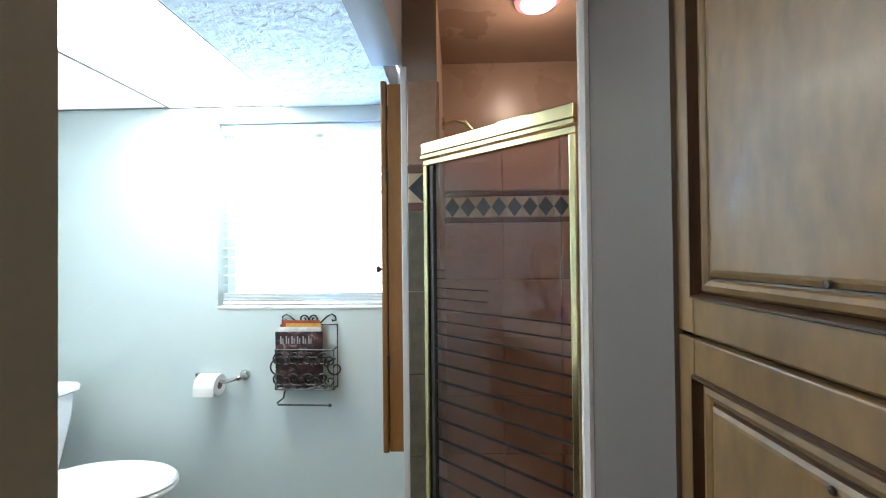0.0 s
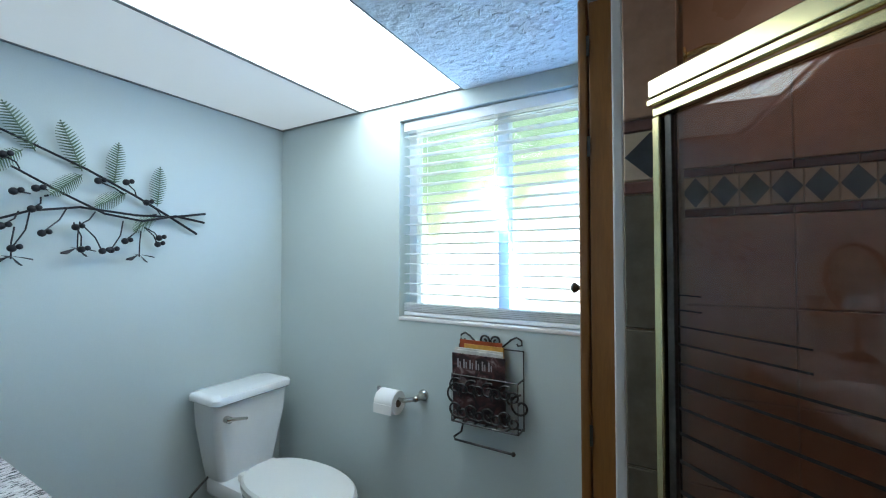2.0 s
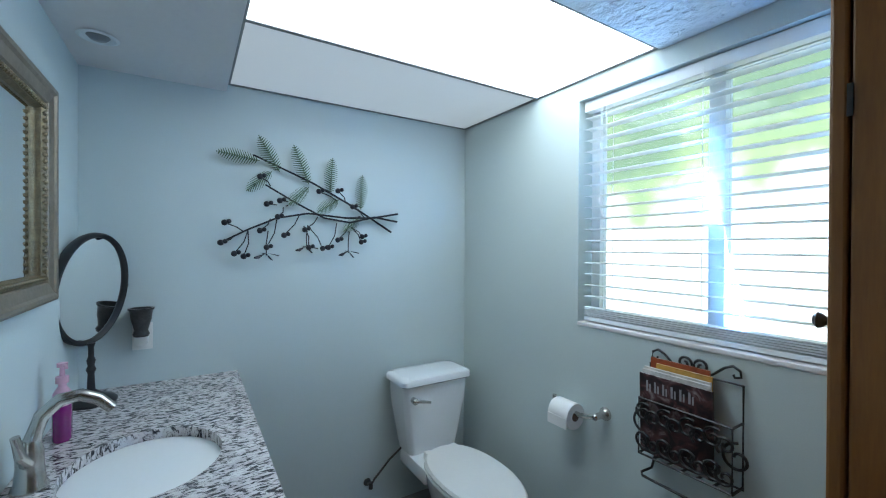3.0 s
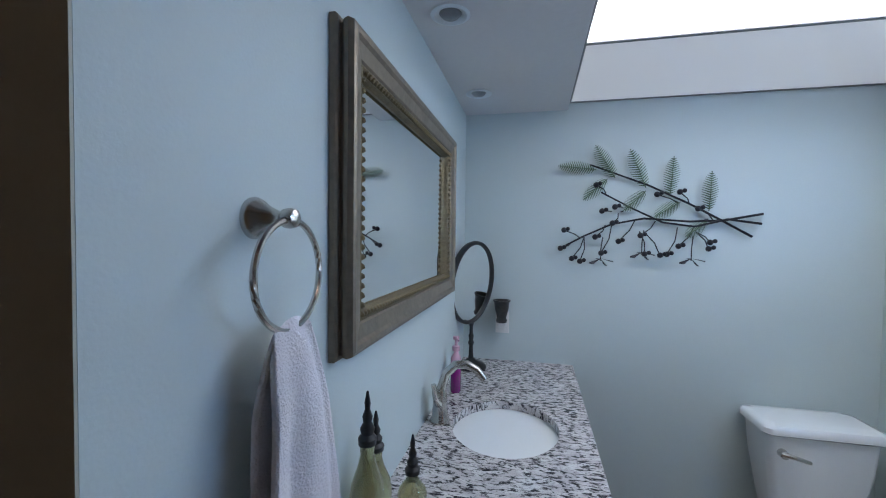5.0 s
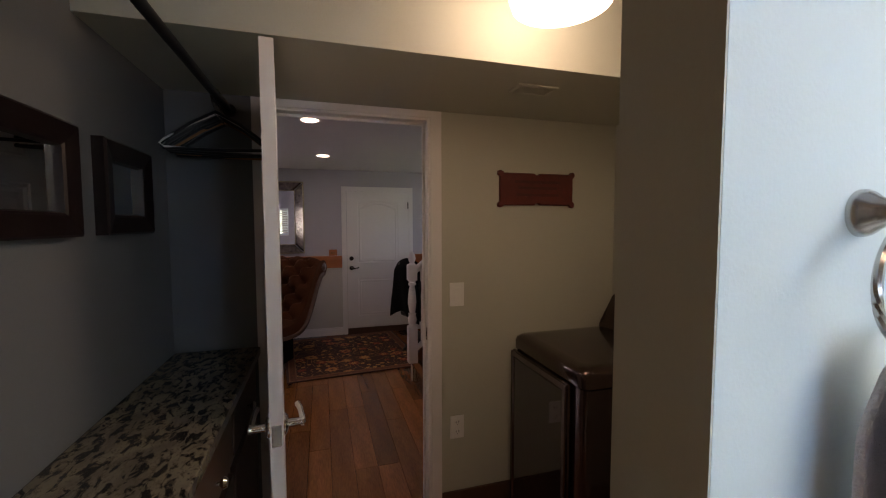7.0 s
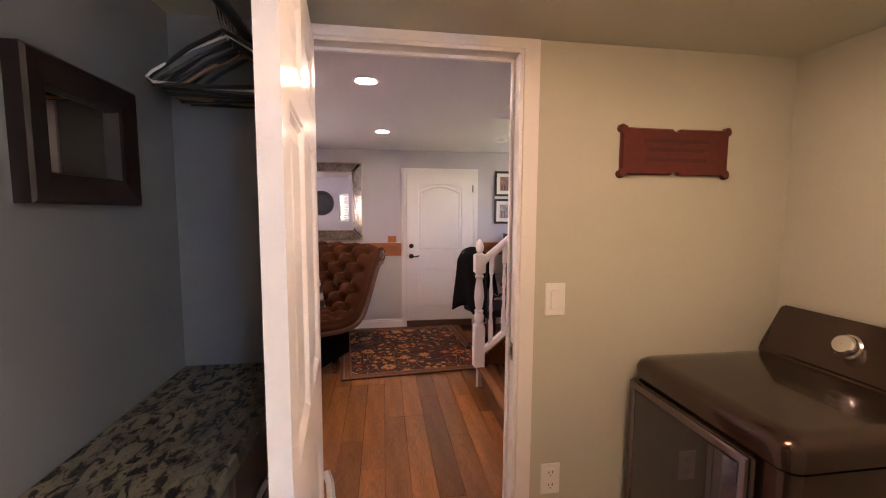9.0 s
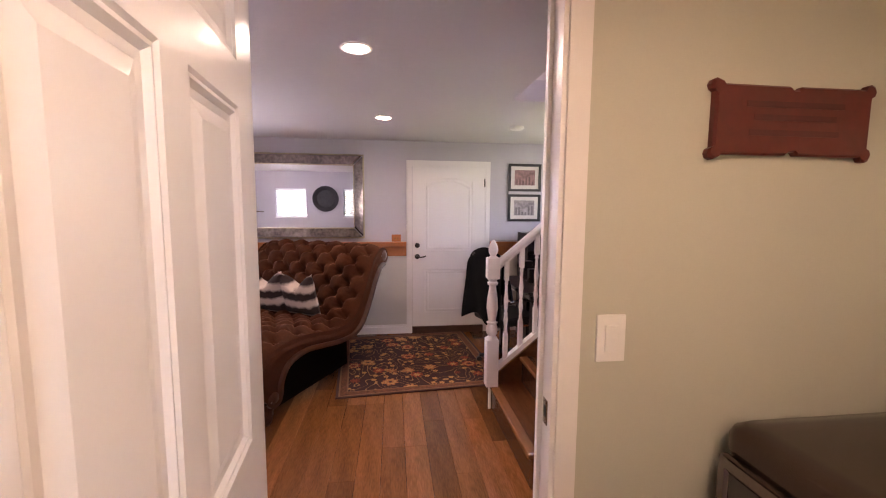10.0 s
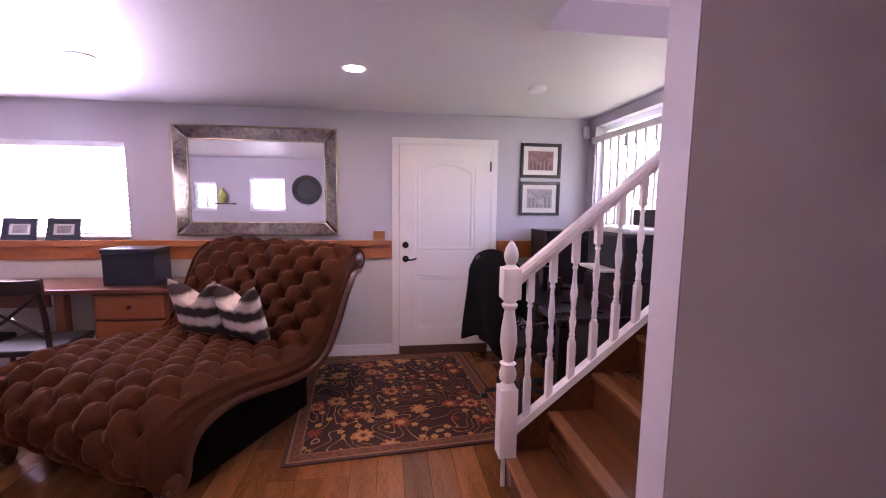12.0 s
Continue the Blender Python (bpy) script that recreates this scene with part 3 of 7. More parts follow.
# garden seen through the blind
structure("ground", boxes((-60, 2.56, 0.2, 60, 60, 0.5), (-60, -60, 0.2, 60, -5.2, 0.5), (-60, -5.2, 0.2, -1.9, 2.56, 0.5)), material("dry_lawn", (0.16, 0.19, 0.08), 0.9, vary=0.4, scale=2, fine=20), "dry green lawn outside the windows", "ground")
def distance_material():
    """Far foliage and sky, daylight painted as glow, whiter low down, soft with distance."""
    m = bpy.data.materials.new("glowing_garden")
    m.use_nodes = True
    n, l = m.node_tree.nodes, m.node_tree.links
    b = n["Principled BSDF"]
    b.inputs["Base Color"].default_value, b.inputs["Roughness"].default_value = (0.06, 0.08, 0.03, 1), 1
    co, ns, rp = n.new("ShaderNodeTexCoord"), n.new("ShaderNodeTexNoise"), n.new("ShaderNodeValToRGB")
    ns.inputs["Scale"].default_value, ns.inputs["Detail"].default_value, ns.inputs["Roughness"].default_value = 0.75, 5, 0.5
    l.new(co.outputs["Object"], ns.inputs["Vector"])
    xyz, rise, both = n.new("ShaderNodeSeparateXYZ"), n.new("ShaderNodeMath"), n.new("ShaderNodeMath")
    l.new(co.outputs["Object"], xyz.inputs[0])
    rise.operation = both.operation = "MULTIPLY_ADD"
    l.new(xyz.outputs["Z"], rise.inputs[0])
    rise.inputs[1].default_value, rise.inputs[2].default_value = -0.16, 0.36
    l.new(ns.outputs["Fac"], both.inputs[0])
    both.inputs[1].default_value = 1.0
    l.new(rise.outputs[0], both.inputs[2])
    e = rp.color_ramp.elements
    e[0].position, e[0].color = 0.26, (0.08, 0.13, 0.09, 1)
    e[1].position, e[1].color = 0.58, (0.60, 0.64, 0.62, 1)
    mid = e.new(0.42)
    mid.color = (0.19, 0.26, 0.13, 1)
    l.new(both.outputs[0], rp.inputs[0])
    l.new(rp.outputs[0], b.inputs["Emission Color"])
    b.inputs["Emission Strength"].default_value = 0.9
    return m


structure("backdrop", boxes((-14, 6.5, 0.5, 8, 6.6, 7.5)), distance_material(), "far garden foliage and sky, daylight painted as glow", "backdrop")

# ---- toilet ----
def superloop(cx, cy, rx, ry, z, n=36, e=2.3, front=1.0):
    out = []
    for k in range(n):
        a = 2 * math.pi * k / n
        c, s = math.cos(a), math.sin(a)
        ex = e if c < 0 else 2.0
        out.append((cx + rx * (front if c > 0 else 1) * math.copysign(abs(c) ** (2 / ex), c), cy + ry * math.copysign(abs(s) ** (2 / ex), s), z))
    return out


def loft(bm, loops, cap=(True, True)):
    rings = [[bm.verts.new(p) for p in lp_] for lp_ in loops]
    n = len(rings[0])
    for a, b in zip(rings, rings[1:]):
        for k in range(n):
            bm.faces.new((a[k], a[(k + 1) % n], b[(k + 1) % n], b[k]))
    if cap[0]:
        bm.faces.new(rings[0][::-1])
    if cap[1]:
        bm.faces.new(rings[-1])


def rrect(x0, y0, x1, y1, z, r=0.03, bow=0.0, n=5):
    pts = []
    for cx, cy, a0 in ((x1 - r, y1 - r, 0), (x0 + r, y1 - r, 90), (x0 + r, y0 + r, 180), (x1 - r, y0 + r, 270)):
        for k in range(n + 1):
            a = radians(a0 + 90 * k / n)
            pts.append([cx + r * math.cos(a), cy + r * math.sin(a), z])
    ym, hw = (y0 + y1) / 2, (y1 - y0) / 2
    for p in pts:
        if p[0] > (x0 + x1) / 2:
            p[0] += bow * (1 - ((p[1] - ym) / hw) ** 2)
    # extra points along the front for the bow
    return [tuple(p) for p in pts]


def toilet():
    t = empty("toilet", pose(WX + 0.022, 2.055, 0), "white porcelain two-piece toilet with a closed lid", "toilet")
    bm = bmesh.new()
    loft(bm, [rrect(0.03, -0.150, 0.195, 0.150, 0.355, 0.03, 0.012), rrect(0.025, -0.168, 0.205, 0.168, 0.44, 0.035, 0.016), rrect(0.015, -0.196, 0.222, 0.196, 0.62, 0.03, 0.02), rrect(0.012, -0.205, 0.228, 0.205, 0.742, 0.03, 0.022)])
    part("tank", bm, M_PORC, t, "", True)
    bm = bmesh.new()
    loft(bm, [rrect(0.008, -0.215, 0.236, 0.215, 0.744, 0.03, 0.024), rrect(0.004, -0.225, 0.244, 0.225, 0.752, 0.035, 0.026), rrect(0.004, -0.225, 0.244, 0.225, 0.775, 0.035, 0.026), rrect(0.012, -0.217, 0.236, 0.217, 0.786, 0.035, 0.026), rrect(0.05, -0.195, 0.19, 0.195, 0.792, 0.03, 0.02)])
    part("tank_lid", bm, M_PORC, t, "", True)
    bm = bmesh.new()
    tube(bm, [(0.225, -0.155, 0.675), (0.262, -0.155, 0.675)], 0.017, 12)
    tube(bm, [(0.258, -0.168, 0.678), (0.268, -0.13, 0.675), (0.270, -0.070, 0.660)], 0.011, 8, taper=0.7)
    part("flush_lever", bm, M_CHROME, t, "chrome flush lever", True)
    bm = bmesh.new()
    loft(bm, [superloop(0.40, 0, 0.20, 0.115, 0.0), superloop(0.40, 0, 0.19, 0.105, 0.06), superloop(0.44, 0, 0.20, 0.11, 0.18), superloop(0.52, 0, 0.27, 0.165, 0.28), superloop(0.55, 0, 0.31, 0.178, 0.340), superloop(0.55, 0, 0.312, 0.180, 0.357)])
    box(bm, 0.06, -0.155, 0.27, 0.36, 0.155, 0.356, None, 0.02)
    part("bowl", bm, M_PORC, t, "", True)
    bm = bmesh.new()
    loft(bm, [superloop(0.565, 0, 0.322, 0.186, 0.359), superloop(0.565, 0, 0.326, 0.190, 0.366), superloop(0.565, 0, 0.322, 0.186, 0.376)])
    part("seat", bm, M_PLASTIC, t, "", True)
    bm = bmesh.new()
    loft(bm, [superloop(0.565, 0, 0.318, 0.182, 0.379), superloop(0.565, 0, 0.322, 0.186, 0.387), superloop(0.565, 0, 0.312, 0.176, 0.398), superloop(0.565, 0, 0.20, 0.11, 0.404)])
    part("lid", bm, M_PLASTIC, t, "", True)
    for y in (-0.08, 0.08):
        bm = bmesh.new()
        box(bm, 0.245, y - 0.022, 0.354, 0.285, y + 0.022, 0.394, None, 0.008)
        part("seat_hinge", bm, M_PLASTIC, t)


toilet()
bm = bmesh.new()
tube(bm, [(WX + 0.005, 1.74, 0.16), (WX + 0.05, 1.74, 0.16), (WX + 0.065, 1.755, 0.20), (WX + 0.085, 1.84, 0.30), (WX + 0.10, 1.925, 0.37)], 0.006, 7)
lathe(bm, [(0.022, 0), (0.018, 0.01)], 12, pose(WX + 0.001, 1.74, 0.16, 0, 90, 0))
lathe(bm, [(0.012, -0.015), (0.012, 0.02)], 10, pose(WX + 0.055, 1.74, 0.165))
tagged(part("water_supply_line", bm, M_PEWTER, None, "", True), "dark braided supply line beside the toilet", "pipe")

# ---- toilet paper holder ----
tp = empty("toilet_paper_holder", pose(-0.80, NY, 0.782), "chrome toilet paper holder on the wall", "paper holder")
bm = bmesh.new()
lathe(bm, [(0.028, 0), (0.028, 0.006), (0.022, 0.014), (0.015, 0.03), (0.013, 0.062), (0.015, 0.074), (0.009, 0.082)], 18, pose(0, 0, 0, 90, 0, 0))
part("post", bm, M_CHROME, tp, "", True)
bm = bmesh.new()
tube(bm, [(0.0, -0.07, 0), (-0.05, -0.072, -0.014), (-0.075, -0.072, -0.018), (-0.215, -0.072, -0.018), (-0.222, -0.072, -0.012), (-0.222, -0.072, 0.028)], 0.0105, 8)
part("arm", bm, M_CHROME, tp, "", True)
roll = empty("toilet_paper_roll", pose(-0.955, NY - 0.072, 0.748), "white toilet paper roll on the holder", "toilet paper")
bm = bmesh.new()
lathe(bm, [(0.022, -0.055), (0.056, -0.055), (0.058, -0.05), (0.058, 0.05), (0.056, 0.055), (0.022, 0.055), (0.021, 0.05), (0.021, -0.05), (0.022, -0.055)], 28, pose(0, 0, 0, 0, 90, 0))
box(bm, -0.054, -0.060, -0.045, 0.054, -0.0575, 0.0)
part("paper", bm, M_PAPER, roll, "", True)
bm = bmesh.new()
lathe(bm, [(0.0205, -0.056), (0.0205, 0.056)], 16, pose(0, 0, 0, 0, 90, 0))
part("core", bm, M_BROWN, roll)

# ---- magazine rack ----
rk = empty("magazine_rack", pose(-0.44, NY, 0), "black wrought iron magazine rack with scrolls", "magazine rack")


def iron(pts, r=0.0045, name="scroll", seg=6, closed=False):
    bm = bmesh.new()
    tube(bm, pts, r, seg, closed)
    return part(name, bm, M_BLACK, rk, "", True)


def scroll(cx, cz, r, a0, turns, sgn, y, rr=0.0048):
    pts = []
    n = 22
    for k in range(n + 1):
        u = k / n
        a = radians(a0) + sgn * turns * 2 * math.pi * u
        q = r * (1 - 0.78 * u)
        pts.append((cx + q * math.cos(a), y, cz + q * math.sin(a)))
    iron(pts, rr)


hw, yb, yf = 0.155, -0.012, -0.085
iron([(-hw, yb, 0.72), (-hw, yb, 1.055), (hw, yb, 1.055), (hw, yb, 0.72)], name="back_frame", closed=True)
iron([(-hw, yf, 0.728), (-hw, yf, 0.935), (hw, yf, 0.935), (hw, yf, 0.728)], name="front_frame", closed=True)
for x in (-hw, hw):
    for zz in (0.728, 0.935):
        iron([(x, yb, zz), (x, yf, zz)], name="side_bar")
    scroll(x, 0.83, 0.05, 90, 1.2, 1, (yb + yf) / 2)
for x in (-0.10, -0.05, 0.0, 0.05, 0.10):
    iron([(x, yb, 0.722), (x, yf, 0.728)], name="bottom_bar")
for x in (-0.118, -0.04, 0.04, 0.118):
    for zz, sg in ((0.885, 1), (0.785, -1)):
        scroll(x - 0.018, zz, 0.036, 60 * sg, 1.3, sg, yf)
        scroll(x + 0.018, zz - 0.012, 0.032, 180 + 60 * sg, 1.3, -sg, yf)
scroll(-0.028, 1.085, 0.026, -20, 1.3, 1, yb)
scroll(0.028, 1.085, 0.026, 200, 1.3, -1, yb)
for sg in (-1, 1):
    iron([(sg * 0.03, yb, 1.055), (sg * 0.065, yb, 1.068), (sg * 0.10, yb, 1.10), (sg * 0.125, yb, 1.112), (sg * 0.146, yb, 1.10), (sg * 0.148, yb, 1.08), (sg * 0.13, yb, 1.075), (sg * 0.126, yb, 1.085)])
iron([(-0.13, yb, 0.722), (-0.135, yb - 0.02, 0.665), (-0.152, -0.07, 0.652), (-0.14, -0.085, 0.648), (0.13, -0.085, 0.645)], 0.005, "towel_bar")
bm = bmesh.new()
ball(bm, (0.134, -0.085, 0.645), 0.010)
part("knob", bm, M_BLACK, rk, "", True)


def busy_cover():
    """Dark printed cover with reddish and pale patches."""
    m = material("printed_cover", (0.04, 0.03, 0.03), 0.35, bump=0)
    n, l = m.node_tree.nodes, m.node_tree.links
    co, ns, rp = n.new("ShaderNodeTexCoord"), n.new("ShaderNodeTexNoise"), n.new("ShaderNodeValToRGB")
    ns.inputs["Scale"].default_value, ns.inputs["Detail"].default_value, ns.inputs["Distortion"].default_value = 20, 3, 1.2
    l.new(co.outputs["Object"], ns.inputs["Vector"])
    e = rp.color_ramp.elements
    e[0].position, e[0].color = 0.40, (0.018, 0.011, 0.013, 1)
    e[1].position, e[1].color = 0.72, (0.34, 0.29, 0.28, 1)
    mid = e.new(0.56)
    mid.color = (0.085, 0.035, 0.035, 1)
    l.new(ns.outputs["Fac"], rp.inputs[0])
    l.new(rp.outputs[0], n["Principled BSDF"].inputs["Base Color"])
    return m


def magazine(z1, y, w, x, col, tilt, label):
    m = busy_cover() if "dark" in label else material("magazine_cover", col, 0.3, vary=0.5, scale=14, fine=40, bump=0)
    g = empty("magazine", pose(-0.44 + x, NY + y, 0.735, tilt, 0, 0), label, "magazine", "magazines in the rack")
    part("pages", boxes((-w / 2, 0.0015, 0.001, w / 2 - 0.002, 0.006, z1 - 0.736)), M_PAPER, g)
    part("front_cover", boxes((-w / 2, 0, 0, w / 2, 0.0015, z1 - 0.735)), m, g)
    part("back_cover", boxes((-w / 2, 0.006, 0, w / 2, 0.0075, z1 - 0.735)), m, g)
    part("spine", boxes((-w / 2 - 0.001, 0, 0, -w / 2, 0.0075, z1 - 0.735)), m, g)
    return g


magazine(1.082, -0.030, 0.205, -0.040, (0.30, 0.06, 0.02), 0, "orange red covered magazine in the wall rack")
magazine(1.066, -0.041, 0.19, -0.020, (0.55, 0.30, 0.06), 0, "yellow covered magazine in the wall rack")
magazine(1.050, -0.051, 0.23, -0.037, (0.6, 0.57, 0.52), 1, "white covered magazine in the wall rack")
magazine(1.042, -0.060, 0.235, -0.036, (0.55, 0.53, 0.50), 1, "pale covered magazine in the wall rack")
g = magazine(1.030, -0.071, 0.25, -0.030, (0.05, 0.032, 0.032), 2, "dark covered magazine with a pale title bar")
M_MATGREY = material("pale_grey_print", (0.36, 0.35, 0.36), 0.5, vary=0.1, bump=0)
for k in range(6):
    part("title_bar", boxes((-0.10 + 0.030 * k, -0.0008, 0.232, -0.10 + 0.030 * k + 0.007, 0, 0.272), (-0.088 + 0.030 * k, -0.0008, 0.232, -0.088 + 0.030 * k + 0.005, 0, 0.260)), M_MATGREY, g)

# ---- metal fern and berry wall art ----
M_FERN = material("green_patina_metal", (0.09, 0.14, 0.085), 0.5, 0.3, vary=0.35, scale=12, fine=60)
M_IRONBLUE = material("dark_iron", (0.02, 0.021, 0.026), 0.4, 0.5, vary=0.3)
art = empty("wall_art", pose(WX, 0, 0), "dark metal fern branch wall art with berries", "wall art")
DX = 0.03


def stem(p, r=0.006, name="stem", taper=1.0):
    bm = bmesh.new()
    tube(bm, [(DX + a[2] if len(a) > 2 else DX, a[0], a[1]) for a in p], r, 7, taper=taper)
    part(name, bm, M_IRONBLUE, art, "", True)


stem([(1.91, 1.686), (1.75, 1.655), (1.60, 1.650), (1.40, 1.665), (1.25, 1.635), (1.12, 1.575), (1.004, 1.511)], 0.006, taper=0.7)
stem([(1.868, 1.579), (1.74, 1.655), (1.60, 1.735), (1.42, 1.825), (1.27, 1.885), (1.143, 1.935)], 0.006, taper=0.7)
stem([(1.905, 1.640), (1.76, 1.660, 0.012), (1.62, 1.625, 0.012), (1.48, 1.645, 0.01), (1.34, 1.715, 0.006), (1.197, 1.796)], 0.006, taper=0.7)


def fern(base, tip, wide, lift=0.02):
    """Serrated leaf of many blades along a rib."""
    b, t = Vector((DX, *base)), Vector((DX + lift, *tip))
    ax = t - b
    ln = ax.length
    ax.normalize()
    side = Vector((1, 0, 0)).cross(ax).normalized()
    bm = bmesh.new()
    tube(bm, [b, (b + t) / 2 + Vector((0.006, 0, 0)), t], 0.0022, 5, taper=0.5)
    n = 17
    for k in range(n):
        u = 0.06 + 0.92 * k / (n - 1)
        w = wide * (math.sin(math.pi * min(1, u * 0.92 + 0.10)) ** 0.7) + 0.003
        c = b.lerp(t, u) + Vector((0.006 * (1 - abs(2 * u - 1)), 0, 0))
        for sg in (-1, 1):
            e = c + side * sg * w + ax * w * 0.45 - Vector((0.010, 0, 0)) * (w / wide)
            d = ax * ln * 0.021
            q = [bm.verts.new(c - d), bm.verts.new(c + d), bm.verts.new(e + d * 0.2), bm.verts.new(e - d * 0.2)]
            bm.faces.new(q)
    r = bmesh.ops.extrude_face_region(bm, geom=[f for f in bm.faces if len(f.verts) == 4 and f.calc_area() > 1e-7][-2 * n:])
    bmesh.ops.translate(bm, vec=(0.0012, 0, 0), verts=[v for v in r["geom"] if isinstance(v, bmesh.types.BMVert)])
    part("fern_leaf", bm, M_FERN, art, "grey green patina metal leaf")


for b_, t_, w_ in (((1.17, 1.91), (0.985, 1.93), 0.032), ((1.262, 1.865), (1.163, 2.028), 0.036), ((1.404, 1.815), (1.325, 2.003), 0.036), ((1.513, 1.775), (1.521, 1.961), 0.034), ((1.684, 1.70), (1.686, 1.887), 0.034), ((1.226, 1.862), (1.11, 1.755), 0.030), ((1.404, 1.80), (1.30, 1.70), 0.032), ((1.56, 1.745), (1.44, 1.67), 0.032), ((1.68, 1.655), (1.58, 1.575), 0.030)):
    fern(b_, t_, w_)
for p, q in (((1.10, 1.565), (1.02, 1.604)), ((1.06, 1.54), (1.004, 1.511)), ((1.12, 1.57), (1.06, 1.46)), ((1.12, 1.57), (1.10, 1.447)), ((1.22, 1.63), (1.17, 1.57)), ((1.25, 1.70), (1.20, 1.70)), ((1.28, 1.69), (1.25, 1.64)), ((1.25, 1.63), (1.20, 1.49)), ((1.30, 1.72), (1.26, 1.72)), ((1.36, 1.66), (1.28, 1.55)), ((1.45, 1.65), (1.38, 1.58)), ((1.38, 1.60), (1.40, 1.49)), ((1.40, 1.60), (1.47, 1.485)), ((1.55, 1.62), (1.50, 1.49)), ((1.62, 1.62), (1.55, 1.53)), ((1.63, 1.60), (1.685, 1.55)), ((1.63, 1.60), (1.68, 1.52)), ((1.60, 1.73), (1.55, 1.79)), ((1.55, 1.74), (1.45, 1.78)), ((1.70, 1.66), (1.63, 1.71)), ((1.22, 1.79), (1.17, 1.83))):
    mid = ((p[0] + q[0]) / 2 + 0.012, (p[1] + q[1]) / 2, 0.012)
    stem([p, mid, (q[0], q[1], 0.018)], 0.0028, "twig")
    bm = bmesh.new()
    ball(bm, (DX + 0.022, q[0], q[1]), 0.0145)
    ball(bm, (DX + 0.030, q[0] + 0.018, q[1] + 0.006), 0.011, 8)
    part("berry", bm, M_IRONBLUE, art, "", True)
for y, z in ((1.20, 1.45), (1.39, 1.485), (1.61, 1.46)):
    bm = bmesh.new()
    for k in range(4):
        a = k * 1.57 + 0.4
        q = [bm.verts.new((DX + 0.01, y, z + 0.012)), bm.verts.new((DX + 0.03, y + 0.05 * math.cos(a) - 0.01, z + 0.015 * math.sin(a))), bm.verts.new((DX + 0.022, y + 0.062 * math.cos(a), z + 0.02 * math.sin(a) - 0.006)), bm.verts.new((DX + 0.03, y + 0.05 * math.cos(a) + 0.01, z + 0.015 * math.sin(a) - 0.010))]
        bm.faces.new(q)
    tube(bm, [(DX, y + 0.01, z + 0.12), (DX + 0.012, y, z + 0.06), (DX + 0.012, y, z)], 0.0028, 5)
    part("flower", bm, M_IRONBLUE, art)
for y, z in ((1.3, 1.70), (1.68, 1.66)):
    bm = bmesh.new()
    tube(bm, [(0, y, z), (DX, y, z)], 0.004, 6)
    part("mount", bm, M_IRONBLUE, art)

# ---- vanity ----
VE, VF, VZ = -0.10, 1.08, 0.90
SX, SY, SA, SB = -1.085, 0.785, 0.215, 0.185
van = empty("vanity_cabinet", pose(0, 0, 0), "dark stained wooden vanity cabinet under the granite top", "cabinet")
part("body", boxes((WX + 0.002, VF - 0.065, 0.09, VE - 0.02, VF - 0.045, 0.868), (VE - 0.04, MY1 + 0.001, 0.09, VE - 0.02, VF - 0.065, 0.868), (WX + 0.002, MY1 + 0.001, 0.09, WX + 0.02, VF - 0.065, 0.868), (WX + 0.002, MY1 + 0.001, 0, VE - 0.02, VF - 0.10, 0.09)), M_BROWN, van)
for k in range(4):
    x0 = WX + 0.03 + k * 0.43
    d = part("door", bbox((x0, VF - 0.044, 0.13, x0 + 0.40, VF - 0.026, 0.84), bev=0.004), M_BROWN, van)
    bm = bmesh.new()
    ball(bm, (x0 + 0.36, VF - 0.014, 0.72), 0.013)
    part("knob", bm, M_CHROME, d, "", True)
top = empty("countertop", pose(0, 0, 0), "white and black speckled granite countertop with a sink cutout", "countertop")
bm = bmesh.new()
N = 48
oval = [(SX + SA * math.cos(2 * math.pi * k / N), SY + SB * math.sin(2 * math.pi * k / N)) for k in range(N)]
x0, x1, y0, y1 = WX + 0.002, VE, MY1 + 0.002, VF


def on_rect(px, py):
    dx, dy = px - SX, py - SY
    t = min((x1 - SX) / dx if dx > 1e-9 else 1e9, (x0 - SX) / dx if dx < -1e-9 else 1e9, (y1 - SY) / dy if dy > 1e-9 else 1e9, (y0 - SY) / dy if dy < -1e-9 else 1e9)
    return SX + dx * t, SY + dy * t


outer = [on_rect(*p) for p in oval]
for cx, cy in ((x0, y0), (x1, y0), (x1, y1), (x0, y1)):
    k = min(range(N), key=lambda i: (outer[i][0] - cx) ** 2 + (outer[i][1] - cy) ** 2)
    outer[k] = (cx, cy)
it, ib, ot, ob_ = ([bm.verts.new((p[0], p[1], z)) for p in q] for q, z in ((oval, VZ), (oval, VZ - 0.032), (outer, VZ), (outer, VZ - 0.032)))
for k in range(N):
    j = (k + 1) % N
    bm.faces.new((it[k], it[j], ot[j], ot[k]))
    bm.faces.new((ib[j], ib[k], ob_[k], ob_[j]))
    bm.faces.new((ib[k], ib[j], it[j], it[k]))
    bm.faces.new((ot[k], ot[j], ob_[j], ob_[k]))
part("slab", bm, M_GRANITE, top)
sink = empty("sink", pose(SX, SY, 0), "white oval undermount porcelain sink", "sink")
bm = bmesh.new()
lathe(bm, [(0.022, 0.735), (0.06, 0.738), (0.12, 0.752), (0.165, 0.79), (0.186, 0.835), (0.192, 0.867), (0.205, 0.867)], 40, None, SA / 0.192, SB / 0.192)
part("basin", bm, M_PORC, sink, "", True)
bm = bmesh.new()
lathe(bm, [(0.026, 0.737), (0.026, 0.741), (0.018, 0.742), (0.016, 0.739)], 18)
part("drain", bm, M_CHROME, sink, "", True)

